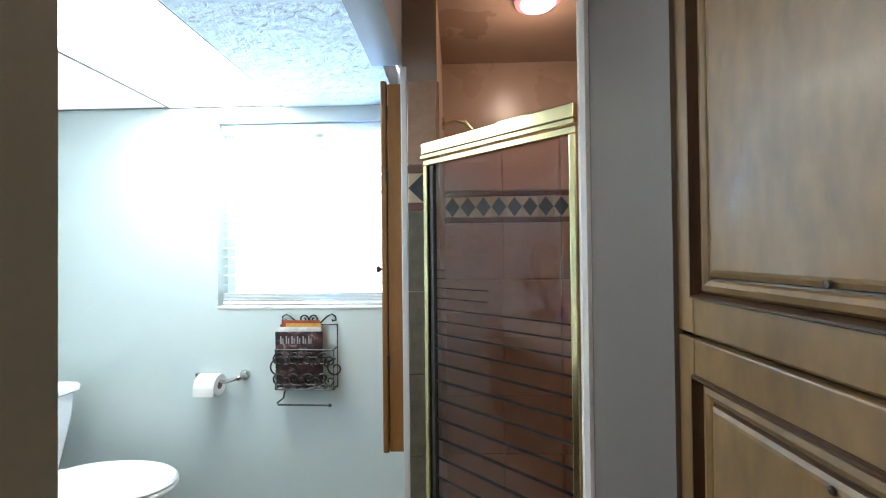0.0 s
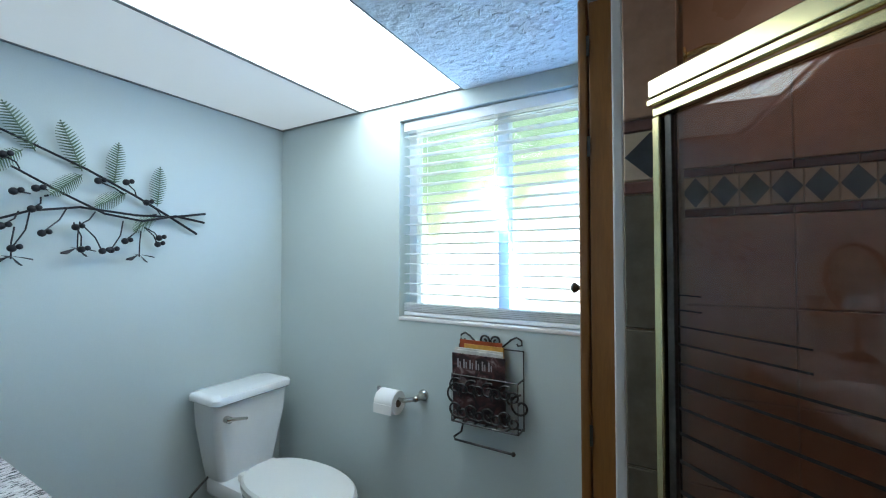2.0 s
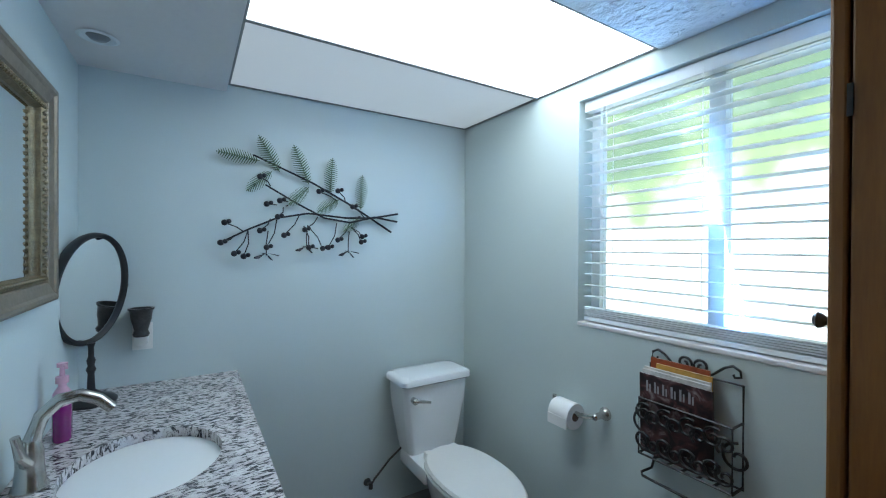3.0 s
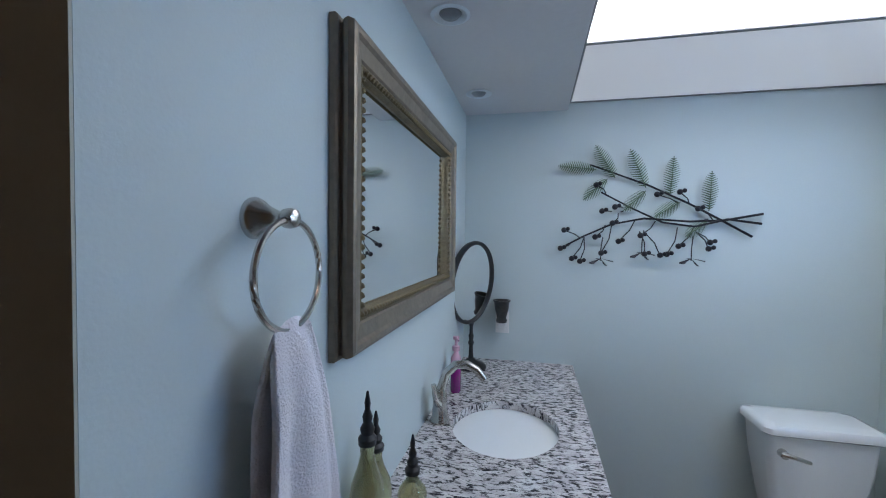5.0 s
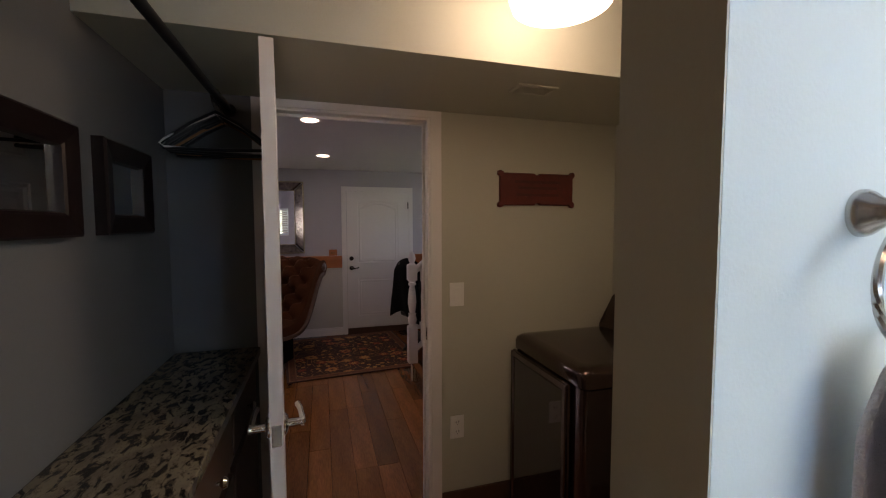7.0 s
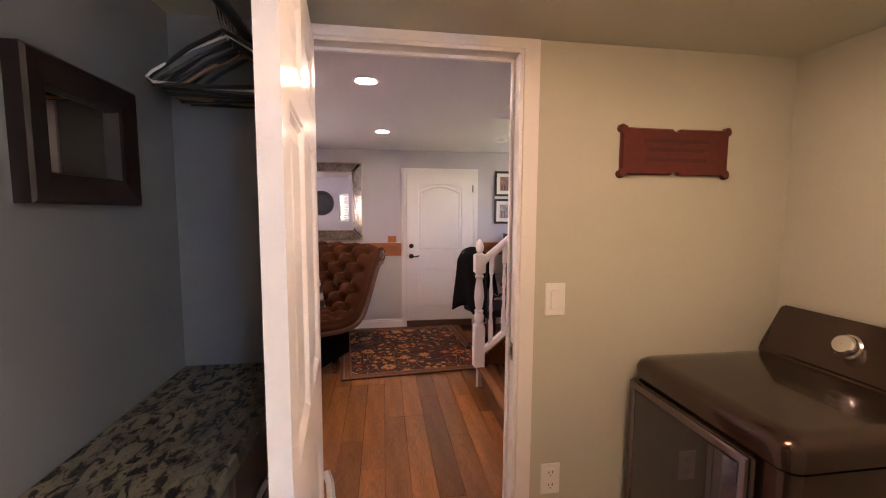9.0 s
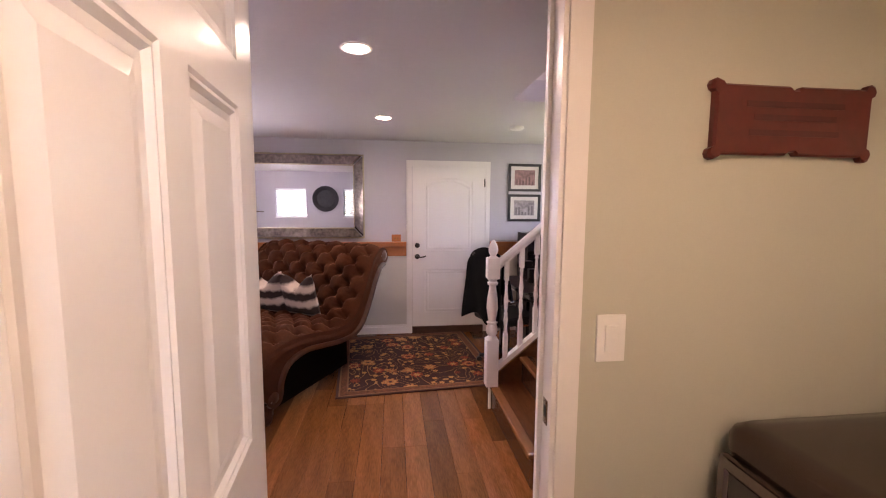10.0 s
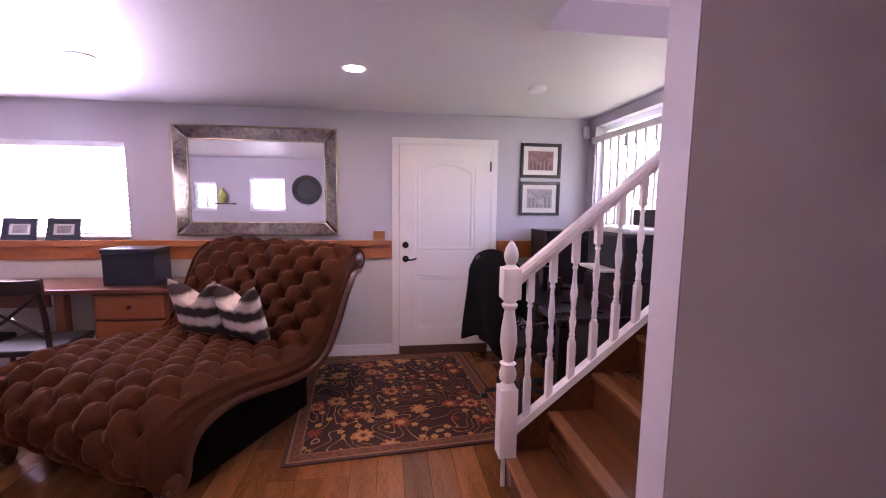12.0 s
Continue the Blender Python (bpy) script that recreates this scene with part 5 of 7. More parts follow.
loft(bm, [dl(0.02, 0.0), dl(0.938, 0.0)])
part("body", bm, M_DRYER, dr, "", True)
bm = bmesh.new()
loft(bm, [rrect(-0.600, -DWD - 0.003, 0.008, DWD + 0.003, 0.946, 0.04), rrect(-0.600, -DWD - 0.003, 0.012, DWD + 0.003, 0.988, 0.045), rrect(-0.598, -DWD + 0.004, 0.006, DWD - 0.004, 1.006, 0.045), rrect(-0.592, -DWD + 0.018, -0.010, DWD - 0.018, 1.017, 0.045), rrect(-0.56, -DWD + 0.05, -0.05, DWD - 0.05, 1.021, 0.04)])
part("top_panel", bm, M_DRYER, dr, "", True)
bm = bmesh.new()
pts = [(-0.490, 1.012), (-0.492, 1.032), (-0.512, 1.046), (-0.572, 1.178), (-0.584, 1.190), (-0.601, 1.186), (-0.601, 1.012)]
a = [bm.verts.new((x, -DWD + 0.012, z)) for x, z in pts]
b = [bm.verts.new((x, DWD - 0.012, z)) for x, z in pts]
n = len(pts)
for k in range(n):
    bm.faces.new((a[k], a[(k + 1) % n], b[(k + 1) % n], b[k]))
bm.faces.new(a[::-1])
bm.faces.new(b)
bmesh.ops.bevel(bm, geom=bm.edges[:], offset=0.007, segments=2, affect="EDGES")
con = part("console", bm, M_DRYER, dr, "", True)
cm = pose(-0.541, -0.015, 1.113) @ pose(0, 0, 0, 0, 65.5, 0)
bm = bmesh.new()
lathe(bm, [(0.040, 0.001), (0.040, 0.006), (0.034, 0.010), (0.032, 0.028), (0.027, 0.033), (0.001, 0.034)], 30, cm)
part("dial", bm, M_CHROMEP, con, "chrome dial", True)
part("display", bbox((-0.042, 0.085, 0.001, 0.042, 0.265, 0.004), bev=0.001), M_DRYERDK, con).matrix_world = pose(-0.455, -0.735, 0) @ cm
bm = bmesh.new()
for k in range(5):
    box(bm, -0.004 - 0.0, -0.19 + 0.016 * k, 0.002, 0.004, -0.19 + 0.016 * k + 0.011, 0.0035)
part("name_bars", bm, M_TRIMGREY, con).matrix_world = pose(-0.455, -0.735, 0) @ cm @ pose(-0.022, 0, 0)
for k in range(4):
    part("button", bbox((-0.03 + 0.018 * k, 0.10, 0.004, -0.018 + 0.018 * k, 0.13, 0.007), bev=0.001), M_TRIMGREY, con).matrix_world = pose(-0.455, -0.735, 0) @ cm
dd = part("door", bbox((0.0, -0.280, 0.13, 0.022, 0.213, 0.940), bev=0.012), M_DRYER, dr)
bm = bmesh.new()
frame_ring(bm, -0.274, 0.136, 0.207, 0.934, [(0, 0.020), (0.0, 0.026), (0.005, 0.030), (0.022, 0.030), (0.030, 0.024), (0.032, 0.018)], Matrix(((0, -1, 0, 0), (1, 0, 0, 0), (0, 0, 1, 0), (0, 0, 0, 1))))
part("door_rim", bm, M_RIM, dd, "brushed metal door rim")
part("door_glass", bbox((0.018, -0.243, 0.167, 0.024, 0.176, 0.903), bev=0.002), M_DRYERDK, dd, "dark door glass")
part("foot_panel", bbox((0.0, -0.27, 0.02, 0.008, 0.27, 0.12), bev=0.004), M_DRYER, dr)
for x, y in ((-0.53, -0.24), (-0.53, 0.24), (-0.05, -0.24), (-0.05, 0.24)):
    bm = bmesh.new()
    lathe(bm, [(0.02, 0), (0.02, 0.021)], 12, pose(x, y, 0))
    part("foot", bm, M_BLACK, dr)

# ---- red plaque ----
M_RED = material("deep_red_lacquer", (0.105, 0.013, 0.009), 0.35, vary=0.35, scale=6, fine=40, bump=0.2)
M_REDDK = material("worn_dark_red", (0.07, 0.010, 0.008), 0.5, vary=0.3, scale=10, fine=60)
sg = empty("wall_plaque", pose(-0.58, LS, 1.745), "deep red wooden wall plaque with notched corners", "plaque")
bm = bmesh.new()
hw_, hh = 0.205, 0.078
pts = []
for sx, sz, a0 in ((1, 1, 0), (-1, 1, 90), (-1, -1, 180), (1, -1, 270)):
    c = (sx * hw_, sz * hh)
    lo = []
    for k in range(7):
        a = radians(a0 - 80 + 250 * k / 6)
        lo.append((c[0] + 0.015 * math.cos(a), c[1] + 0.015 * math.sin(a)))
    pts += lo
    if (sx, sz) in ((1, 1), (-1, -1)):
        s_ = sz
        pts += [(0.016 * s_, (hh - 0.004) * s_ + 0.006 * s_), (0.008 * s_, (hh - 0.006) * s_), (-0.008 * s_, (hh - 0.006) * s_), (-0.016 * s_, (hh - 0.004) * s_ + 0.006 * s_)]
f0 = [bm.verts.new((x, 0, z)) for x, z in pts]
f1 = [bm.verts.new((x, 0.014, z)) for x, z in pts]
f2 = [bm.verts.new((x * 0.975, 0.019, z * 0.94)) for x, z in pts]
n = len(pts)
for p, q in ((f0, f1), (f1, f2)):
    for k in range(n):
        bm.faces.new((p[k], p[(k + 1) % n], q[(k + 1) % n], q[k]))
bm.faces.new(f2)
bm.faces.new(f0[::-1])
part("board", bm, M_RED, sg)
for k, (zz, w0) in enumerate(((0.035, 0.13), (0.005, 0.11), (-0.030, 0.12))):
    part("lettering", boxes((-w0, 0.0185, zz - 0.006, w0, 0.0200, zz + 0.008)), M_REDDK, sg, "worn unreadable lettering")

# ---- switch and outlet ----
ls = empty("light_switch", pose(-0.150, LS, 1.225), "white rocker light switch on the beige wall", "light switch")
part("plate", bbox((-0.037, 0, -0.058, 0.037, 0.006, 0.058), bev=0.002), M_PLASTIC, ls)
part("rocker", bbox((-0.017, 0.006, -0.034, 0.017, 0.011, 0.034), bev=0.002), M_PLASTIC, ls)
ot = empty("outlet", pose(-0.152, LS, 0.555), "white duplex outlet on the beige wall", "outlet")
part("plate", bbox((-0.036, 0, -0.058, 0.036, 0.006, 0.058), bev=0.002), M_PLASTIC, ot)
for dz in (0.024, -0.024):
    so_ = part("socket", bbox((-0.016, 0.006, dz - 0.016, 0.016, 0.0085, dz + 0.016), bev=0.001), M_PLASTIC, ot)
    for x, w, h in ((-0.007, 0.0015, 0.006), (0.007, 0.0015, 0.005)):
        part("slot", boxes((x - w, 0.0084, dz - 0.001, x + w, 0.0090, dz - 0.001 + h * 1.6)), M_DARKIN, so_)
    part("slot", boxes((-0.002, 0.0084, dz - 0.011, 0.002, 0.0090, dz - 0.007)), M_DARKIN, so_)

# ---- drum ceiling lamp, vent ----
dl_ = empty("ceiling_lamp", pose(-0.15, -0.16, 2.38), "lit white glass drum ceiling lamp", "ceiling light")
bm = bmesh.new()
lathe(bm, [(0.075, 0), (0.075, -0.02), (0.02, -0.03), (0.02, -0.07)], 24)
part("canopy", bm, M_CHROME, dl_, "", True)
M_LAMP = material("lit_frosted_glass", (0.9, 0.88, 0.82), 0.4, bump=0, vary=0.01, emit=((1.0, 0.86, 0.66), 0.8))
bm = bmesh.new()
lathe(bm, [(0.138, -0.06), (0.143, -0.08), (0.143, -0.19), (0.132, -0.222), (0.09, -0.236), (0.001, -0.242)], 36)
part("shade", bm, M_LAMP, dl_, "glowing white glass drum", True)
vn = empty("ceiling_vent", pose(-0.33, -0.635, 2.10), "painted metal ceiling vent in the soffit", "vent")
bm = bmesh.new()
frame_ring(bm, -0.085, -0.05, 0.085, 0.05, [(0, 0.0), (0.0, 0.005), (0.014, 0.007), (0.016, 0.001)], Matrix(((1, 0, 0, 0), (0, 0, 1, 0), (0, 1, 0, 0), (0, 0, 0, 1))))
part("frame", bm, M_LAUND, vn)
part("backing", boxes((-0.07, -0.036, -0.0015, 0.07, 0.036, 0.0)), M_DARKIN, vn)
for k in range(7):
    part("slat", boxes((-0.068, -0.034 + 0.0105 * k, -0.005, 0.068, -0.030 + 0.0105 * k, -0.001)), M_LAUND, vn)

# ---- closet: counter, cabinet, framed mirrors, rod with hangers ----
ct = empty("closet_countertop", pose(0, 0, 0), "polished brown black granite counter along the wall", "countertop")
part("slab", bbox((0.742, LS + 0.003, 1.010, LE - 0.001, 0.42, 1.046), bev=0.005), M_GRANITE2, ct)
cb = empty("closet_cabinet", pose(0, 0, 0), "dark wooden base cabinet under the granite counter", "cabinet")
part("body", boxes((0.775, LS + 0.014, 0.08, LE - 0.002, 0.40, 1.009), (0.80, LS + 0.014, 0, LE - 0.002, 0.40, 0.08)), M_BROWN, cb)
for k in range(3):
    y0 = LS + 0.05 + 0.47 * k
    d = part("door", bbox((0.757, y0, 0.12, 0.774, y0 + 0.44, 0.80), bev=0.004), M_BROWN, cb)
    w = part("drawer", bbox((0.757, y0, 0.835, 0.774, y0 + 0.44, 0.985), bev=0.004), M_BROWN, cb)
    bm = bmesh.new()
    lathe(bm, [(0.007, 0), (0.006, 0.012), (0.016, 0.022), (0.012, 0.03)], 16, pose(0.757, y0 + 0.22, 0.90, 0, -90, 0))
    part("knob", bm, M_CHROMEP, w, "chrome knob", True)
M_MAHOG = material("dark_mahogany", (0.008, 0.0022, 0.002), 0.42, vary=0.35, scale=5, fine=30, stretch=(6, 1, 6))
for yc in (-0.650, -0.215):
    fm = empty("framed_mirror", pose(LE, yc, 1.675, 0, 0, 90), "small mirror in a wide dark mahogany frame", "mirror", "mirrors over the closet counter")
    bm = bmesh.new()
    frame_ring(bm, -0.158, -0.134, 0.158, 0.134, [(0, 0.0), (0, 0.028), (0.006, 0.033), (0.050, 0.026), (0.056, 0.022), (0.060, 0.006)], Matrix.Diagonal((1, -1, 1, 1)))
    part("frame", bm, M_MAHOG, fm)
    part("mirror_glass", boxes((-0.100, 0.003, -0.076, 0.100, 0.006, 0.076)), M_MIRROR, fm, "mirror glass")
rod_ = empty("closet_rod", pose(0, 0, 0), "black metal clothes rod across the closet", "closet rod")
bm = bmesh.new()
tube(bm, [(0.835, LS, 2.035), (0.835, 0.455, 2.035)], 0.014, 12)
part("rod", bm, M_BLACK, rod_, "", True)
for y in (LS + 0.004, 0.45):
    bm = bmesh.new()
    lathe(bm, [(0.028, -0.004), (0.028, 0.004)], 16, pose(0.835, y, 2.035, 90, 0, 0))
    part("flange", bm, M_BLACK, rod_)


def hanger(y, mat, lean, label, sag=0.0):
    t = empty("clothes_hanger", pose(0.835, y, 2.035, lean, 0, random.Random(int(y * 1000)).uniform(-14, 14)), label, "hanger", "hangers on the rod")
    bm = bmesh.new()
    tube(bm, [(-0.012, 0, 0.006), (-0.008, 0, 0.017), (0.0, 0, 0.020), (0.012, 0, 0.014), (0.016, 0, -0.002), (0.010, 0, -0.03), (0.0, 0, -0.055), (0, 0, -0.075)], 0.0022, 6)
    part("hook", bm, M_CHROME, t, "", True)
    bm = bmesh.new()
    tube(bm, [(0, 0, -0.062), (0.08, 0, -0.105), (0.168, 0, -0.168 - sag), (0.180, 0, -0.182 - sag), (0.168, 0, -0.193 - sag), (0.0, 0, -0.196 - sag), (-0.168, 0, -0.193 - sag), (-0.180, 0, -0.182 - sag), (-0.168, 0, -0.168 - sag), (-0.08, 0, -0.105)], 0.0035 if mat is M_PLASTIC else 0.006, 7, True)
    part("body", bm, mat, t, "", True)


BLACK_H, WHITE_H, WOOD_H = (M_BLACK, "black plastic clothes hanger on the rod"), (M_PLASTIC, "white wire clothes hanger on the rod"), (M_OAK, "wooden clothes hanger on the rod")
for k, (mt, lab) in enumerate((BLACK_H, WOOD_H, BLACK_H, BLACK_H, BLACK_H, BLACK_H, WHITE_H, BLACK_H)):
    hanger(-1.005 + 0.026 * k, mt, (-4, 3, 5, -3, 4, -5, 2, 4)[k], lab, 0.004 * (k % 3))
# ---- family room: trim, door, window ----
rail_pieces = ((0.215, FE), (FW, -0.81))
for a, b in rail_pieces:
    structure("trim_rail", bbox((a, FS + 0.002, 0.957, b, FS + 0.022, 1.075), (a, FS + 0.002, 1.076, b, FS + 0.060, 1.128), bev=0.004), M_CHERRY, "orange stained wooden ledge rail along the wall", "trim")
    structure("baseboard_family", bbox((a, FS + 0.002, 0.0, b, FS + 0.018, 0.085), (a, FS + 0.002, 0.085, b, FS + 0.011, 0.11), bev=0.003), M_WHITE, "white painted moulded baseboard", "baseboard")
wo = empty("outlet", pose(0.335, FS, 1.165), "wooden outlet cover above the ledge rail", "outlet")
part("plate", bbox((-0.055, 0.0, -0.036, 0.055, 0.008, 0.050), bev=0.003), M_CHERRY, wo)
for x in (-0.016, 0.016):
    part("socket", bbox((x - 0.010, 0.008, -0.012, x + 0.010, 0.0095, 0.016), bev=0.001), M_OAK, wo)
bm = bmesh.new()
casing(bm, -0.737, 0.147, 2.028, FS, 0.066, 1)
structure("trim_white_door", bm, M_WHITE, "white painted door casing", "trim")
structure("door_threshold", bbox((-0.735, FS + 0.002, 0.0, 0.145, FS + 0.03, 0.085), bev=0.004), M_BROWN, "dark brown wooden door threshold", "threshold")
d2 = panel_door("door_2", 0.876, 1.935, 0.012, [(0.15, 0.93, 0.726, 1.80), (0.15, 0.17, 0.726, 0.70)], pose(0.143, FS + 0.016, 0.09, 0, 0, 180) @ pose(0, 0, 0), "closed white two-panel door with an arched panel", True)
M_BRONZE = material("oil_rubbed_bronze", (0.025, 0.018, 0.014), 0.35, 0.7, vary=0.3)
lever(d2, 0.058, 0.86, -0.012, -1, 0.10, M_BRONZE)
bm = bmesh.new()
lathe(bm, [(0.031, 0), (0.030, 0.010), (0.020, 0.018), (0.001, 0.020)], 20, pose(0.058, -0.012, 0.995, 90, 0, 0))
part("deadbolt", bm, M_BRONZE, d2, "", True)
for z in (0.2, 1.70):
    bm = bmesh.new()
    tube(bm, [(0.872, -0.016, z), (0.872, -0.016, z + 0.095)], 0.007, 8)
    part("hinge", bm, M_BRONZE, d2)


def sash(name, m, w, h, label, depth, slats=True, mull=True):
    """Window with a vinyl frame, panes and a slat blind; local x across, -y into the room."""
    t = tagged(empty(name, m, label, "window"), kind="structure")
    bm = bmesh.new()
    frame_ring(bm, 0, 0, w, h, [(0, -0.13), (0, -0.09), (0.045, -0.09), (0.045, -0.13)])
    part("window_frame", bm, M_VINYL, t)
    if mull:
        part("mullion", boxes((w / 2 - 0.025, 0.095, 0.045, w / 2 + 0.025, 0.125, h - 0.045)), M_VINYL, t)
    p = part("pane", boxes((0.045, 0.110, 0.045, w - 0.045, 0.114, h - 0.045)), M_PANE, t)
    p.visible_shadow = False
    part("window_sill", bbox((-0.01, -0.02, -0.015, w + 0.01, 0.09, 0.004), bev=0.004), M_WHITE, t)
    if slats:
        bl = empty("window_blind", m @ pose(0, 0.045, 0), "white horizontal slat blind, open, in the family room", "blind")
        part("headrail", bbox((0.01, -0.03, h - 0.05, w - 0.01, 0.025, h + 0.015), bev=0.003), M_SLAT, bl)
        bm = bmesh.new()
        box(bm, 0.015, -0.024, -0.001, w - 0.015, 0.024, 0.0016, pose(0, 0, 0, -30, 0, 0))
        me = finish("slat", bm, M_SLAT)
        z = h - 0.075
        while z > 0.05:
            s_ = new("slat", me)
            s_.parent = bl
            s_.location = (0, 0, z)
            z -= 0.043
        part("bottom_rail", bbox((0.012, -0.024, 0.012, w - 0.012, 0.024, 0.03), bev=0.003), M_SLAT, bl)
    return t


sash("window_2", pose(WIN_E, FS, 1.16, 0, 0, 180), WIN_E - WIN_W, 0.82, "white slider window over the desk, blown out by daylight", 0.1)
sash("window_3", pose(2.28, -0.55, 1.31), 0.66, 0.63, "small square white window with a blind", 0.1, True, False)
sash("window_6", pose(3.55, -0.55, 1.31), 0.41, 0.53, "small white window with a slat blind by the shelf", 0.1, True, True)
sash("window_5", pose(1.22, -0.55, 1.31), 0.26, 0.63, "narrow white window with a blind", 0.1, True, False)
w4 = sash("window_4", pose(FW, -4.9, 1.28, 0, 0, 90), 1.65, 0.95, "white framed window with a leaded corner pane", 0.1, False)
M_LEAD = material("lead_came", (0.02, 0.025, 0.03), 0.5, 0.5)
for k, (y, z) in enumerate(((0.10, 0.06), (0.22, 0.06), (0.33, 0.06))):
    part("came", boxes((y, 0.100, z, y + 0.012, 0.109, 0.9)), M_LEAD, w4)
for z in (0.32, 0.74):
    part("came", boxes((0.06, 0.098, z, 0.34, 0.109, z + 0.012)), M_LEAD, w4)

# guard rail across the west window, standing on its sill
RZ = 2.13
dk = empty("window_guard_rail", pose(FW + 0.012, 0, 0), "white guard rail with turned balusters across the window", "railing")
part("top_rail", bbox((-0.03, -4.895, RZ - 0.06, 0.03, -3.255, RZ), bev=0.012), M_WHITE, dk)
part("bottom_rail", bbox((-0.022, -4.895, 1.284, 0.022, -3.255, 1.32), bev=0.006), M_WHITE, dk)


def baluster_mesh(h, lo, hi, r=0.017):
    """Square foot and head with a turned vase between."""
    bm = bmesh.new()
    s = 0.016
    box(bm, -s, -s, 0, s, s, lo)
    box(bm, -s, -s, h - hi, s, s, h)
    a, b = lo, h - hi
    L = b - a
    lathe(bm, [(0.015, a), (0.017, a + 0.012), (0.011, a + 0.022), (0.015, a + 0.035), (0.011, a + 0.048), (0.013, a + 0.07), (0.018, a + 0.105), (0.012, a + 0.14), (0.015, a + 0.155), (0.009, a + 0.17), (0.012, a + L * 0.45), (0.018, a + L * 0.62), (0.012, b - 0.10), (0.009, b - 0.035), (0.015, b - 0.024), (0.010, b - 0.012), (0.014, b)], 14)
    return finish("baluster", bm, M_WHITE, True)


bme = baluster_mesh(RZ - 0.06 - 1.32, 0.14, 0.10)
for k in range(13):
    o = new("baluster", bme)
    o.parent = dk
    o.location = (0, -4.82 + 0.125 * k, 1.32)

# ---- stairs and balustrade ----
RISE, RUN, SX0 = 0.20, 0.237, -0.372
M_STAIR = material("brown_laminate_stair", (0.125, 0.046, 0.017), 0.17, vary=0.35, scale=3, fine=26, stretch=(8, 1, 8), bump=0.1)
M_NOSE = material("stair_nosing", (0.20, 0.085, 0.035), 0.14, vary=0.3, scale=3, fine=26, stretch=(8, 1, 8))
st = empty("staircase", pose(0, 0, 0), "brown wood laminate staircase rising beside the wall", "staircase")
for k in range(5):
    x1, z1 = SX0 - RUN * k, RISE * (k + 1)
    part("riser", boxes((x1 - 0.018, -3.07, RISE * k, x1, -2.152, z1 - 0.024)), M_STAIR, st)
    part("tread", boxes((x1 - RUN - 0.018, -3.07, z1 - 0.022, x1 - 0.045, -2.152, z1)), M_STAIR, st)
    part("nosing", bbox((x1 - 0.045, -3.07, z1 - 0.028, x1 + 0.022, -2.152, z1 + 0.004), bev=0.008), M_NOSE, st, "paler brown stair nosing")
bm = bmesh.new()
sl_ = RISE / RUN
pts = [(SX0 + 0.02, 0.0), (SX0 + 0.02, RISE + 0.02), (FW + 0.01, RISE + 0.02 + (SX0 + 0.02 - FW - 0.01) * sl_), (FW + 0.01, 0.0)]
a = [bm.verts.new((x, -3.100, z)) for x, z in pts]
b = [bm.verts.new((x, -3.072, z)) for x, z in pts]
for k in range(4):
    bm.faces.new((a[k], a[(k + 1) % 4], b[(k + 1) % 4], b[k]))
bm.faces.new(a[::-1])
bm.faces.new(b)
part("stringer", bm, M_STAIR, st)
part("skirt_edge", bbox((SX0 + 0.004, -3.075, 0, SX0 + 0.024, -3.060, 0.30), bev=0.002), M_WHITE, st, "thin white painted edge strip")

bal = empty("balustrade", pose(0, -3.035, 0), "white painted stair railing with turned balusters", "railing")
NX = -0.358
bm = bmesh.new()
s = 0.045
box(bm, NX - s, -s, 0.202, NX + s, s, 0.565, None, 0.004)
box(bm, NX - s, -s, 1.02, NX + s, s, 1.175, None, 0.006)
lathe(bm, [(0.044, 0.565), (0.040, 0.575), (0.026, 0.59), (0.040, 0.605), (0.044, 0.64), (0.032, 0.68), (0.042, 0.69), (0.026, 0.70), (0.032, 0.73), (0.043, 0.80), (0.038, 0.87), (0.024, 0.965), (0.036, 0.975), (0.040, 0.99), (0.028, 1.0), (0.042, 1.02)], 22, pose(NX, 0, 0))
lathe(bm, [(0.040, 1.175), (0.030, 1.182), (0.020, 1.19), (0.030, 1.205), (0.036, 1.235), (0.028, 1.27), (0.012, 1.298), (0.001, 1.306)], 20, pose(NX, 0, 0))
part("newel_post", bm, M_WHITE, bal, "", True)
SLOPE = 0.84


def slanted(name, z0, h, wid, x0, x1, prof=None):
    bm = bmesh.new()
    pr = prof or [(-wid, 0), (wid, 0), (wid, h), (-wid, h)]
    a = [bm.verts.new((x0, y, z0 + z)) for y, z in pr]
    b = [bm.verts.new((x1, y, z0 + (x0 - x1) * SLOPE + z)) for y, z in pr]
    n = len(pr)
    for k in range(n):
        bm.faces.new((a[k], a[(k + 1) % n], b[(k + 1) % n], b[k]))
    bm.faces.new(a[::-1])
    bm.faces.new(b)
    return part(name, bm, M_WHITE, bal)


slanted("handrail", 1.085, 0.08, 0.03, NX - 0.04, FW + 0.02, [(-0.022, 0), (0.022, 0), (0.022, 0.02), (0.034, 0.034), (0.034, 0.058), (0.022, 0.076), (-0.022, 0.076), (-0.034, 0.058), (-0.034, 0.034), (-0.022, 0.02)])
slanted("shoe_rail", 0.315, 0.045, 0.028, NX - 0.04, FW + 0.02)
bb = baluster_mesh(0.755, 0.20, 0.15)
for k in range(11):
    x = -0.462 - 0.114 * k
    o = new("baluster", bb)
    o.parent = bal
    o.location = (x, 0, 0.345 + (NX - 0.04 - x) * SLOPE)

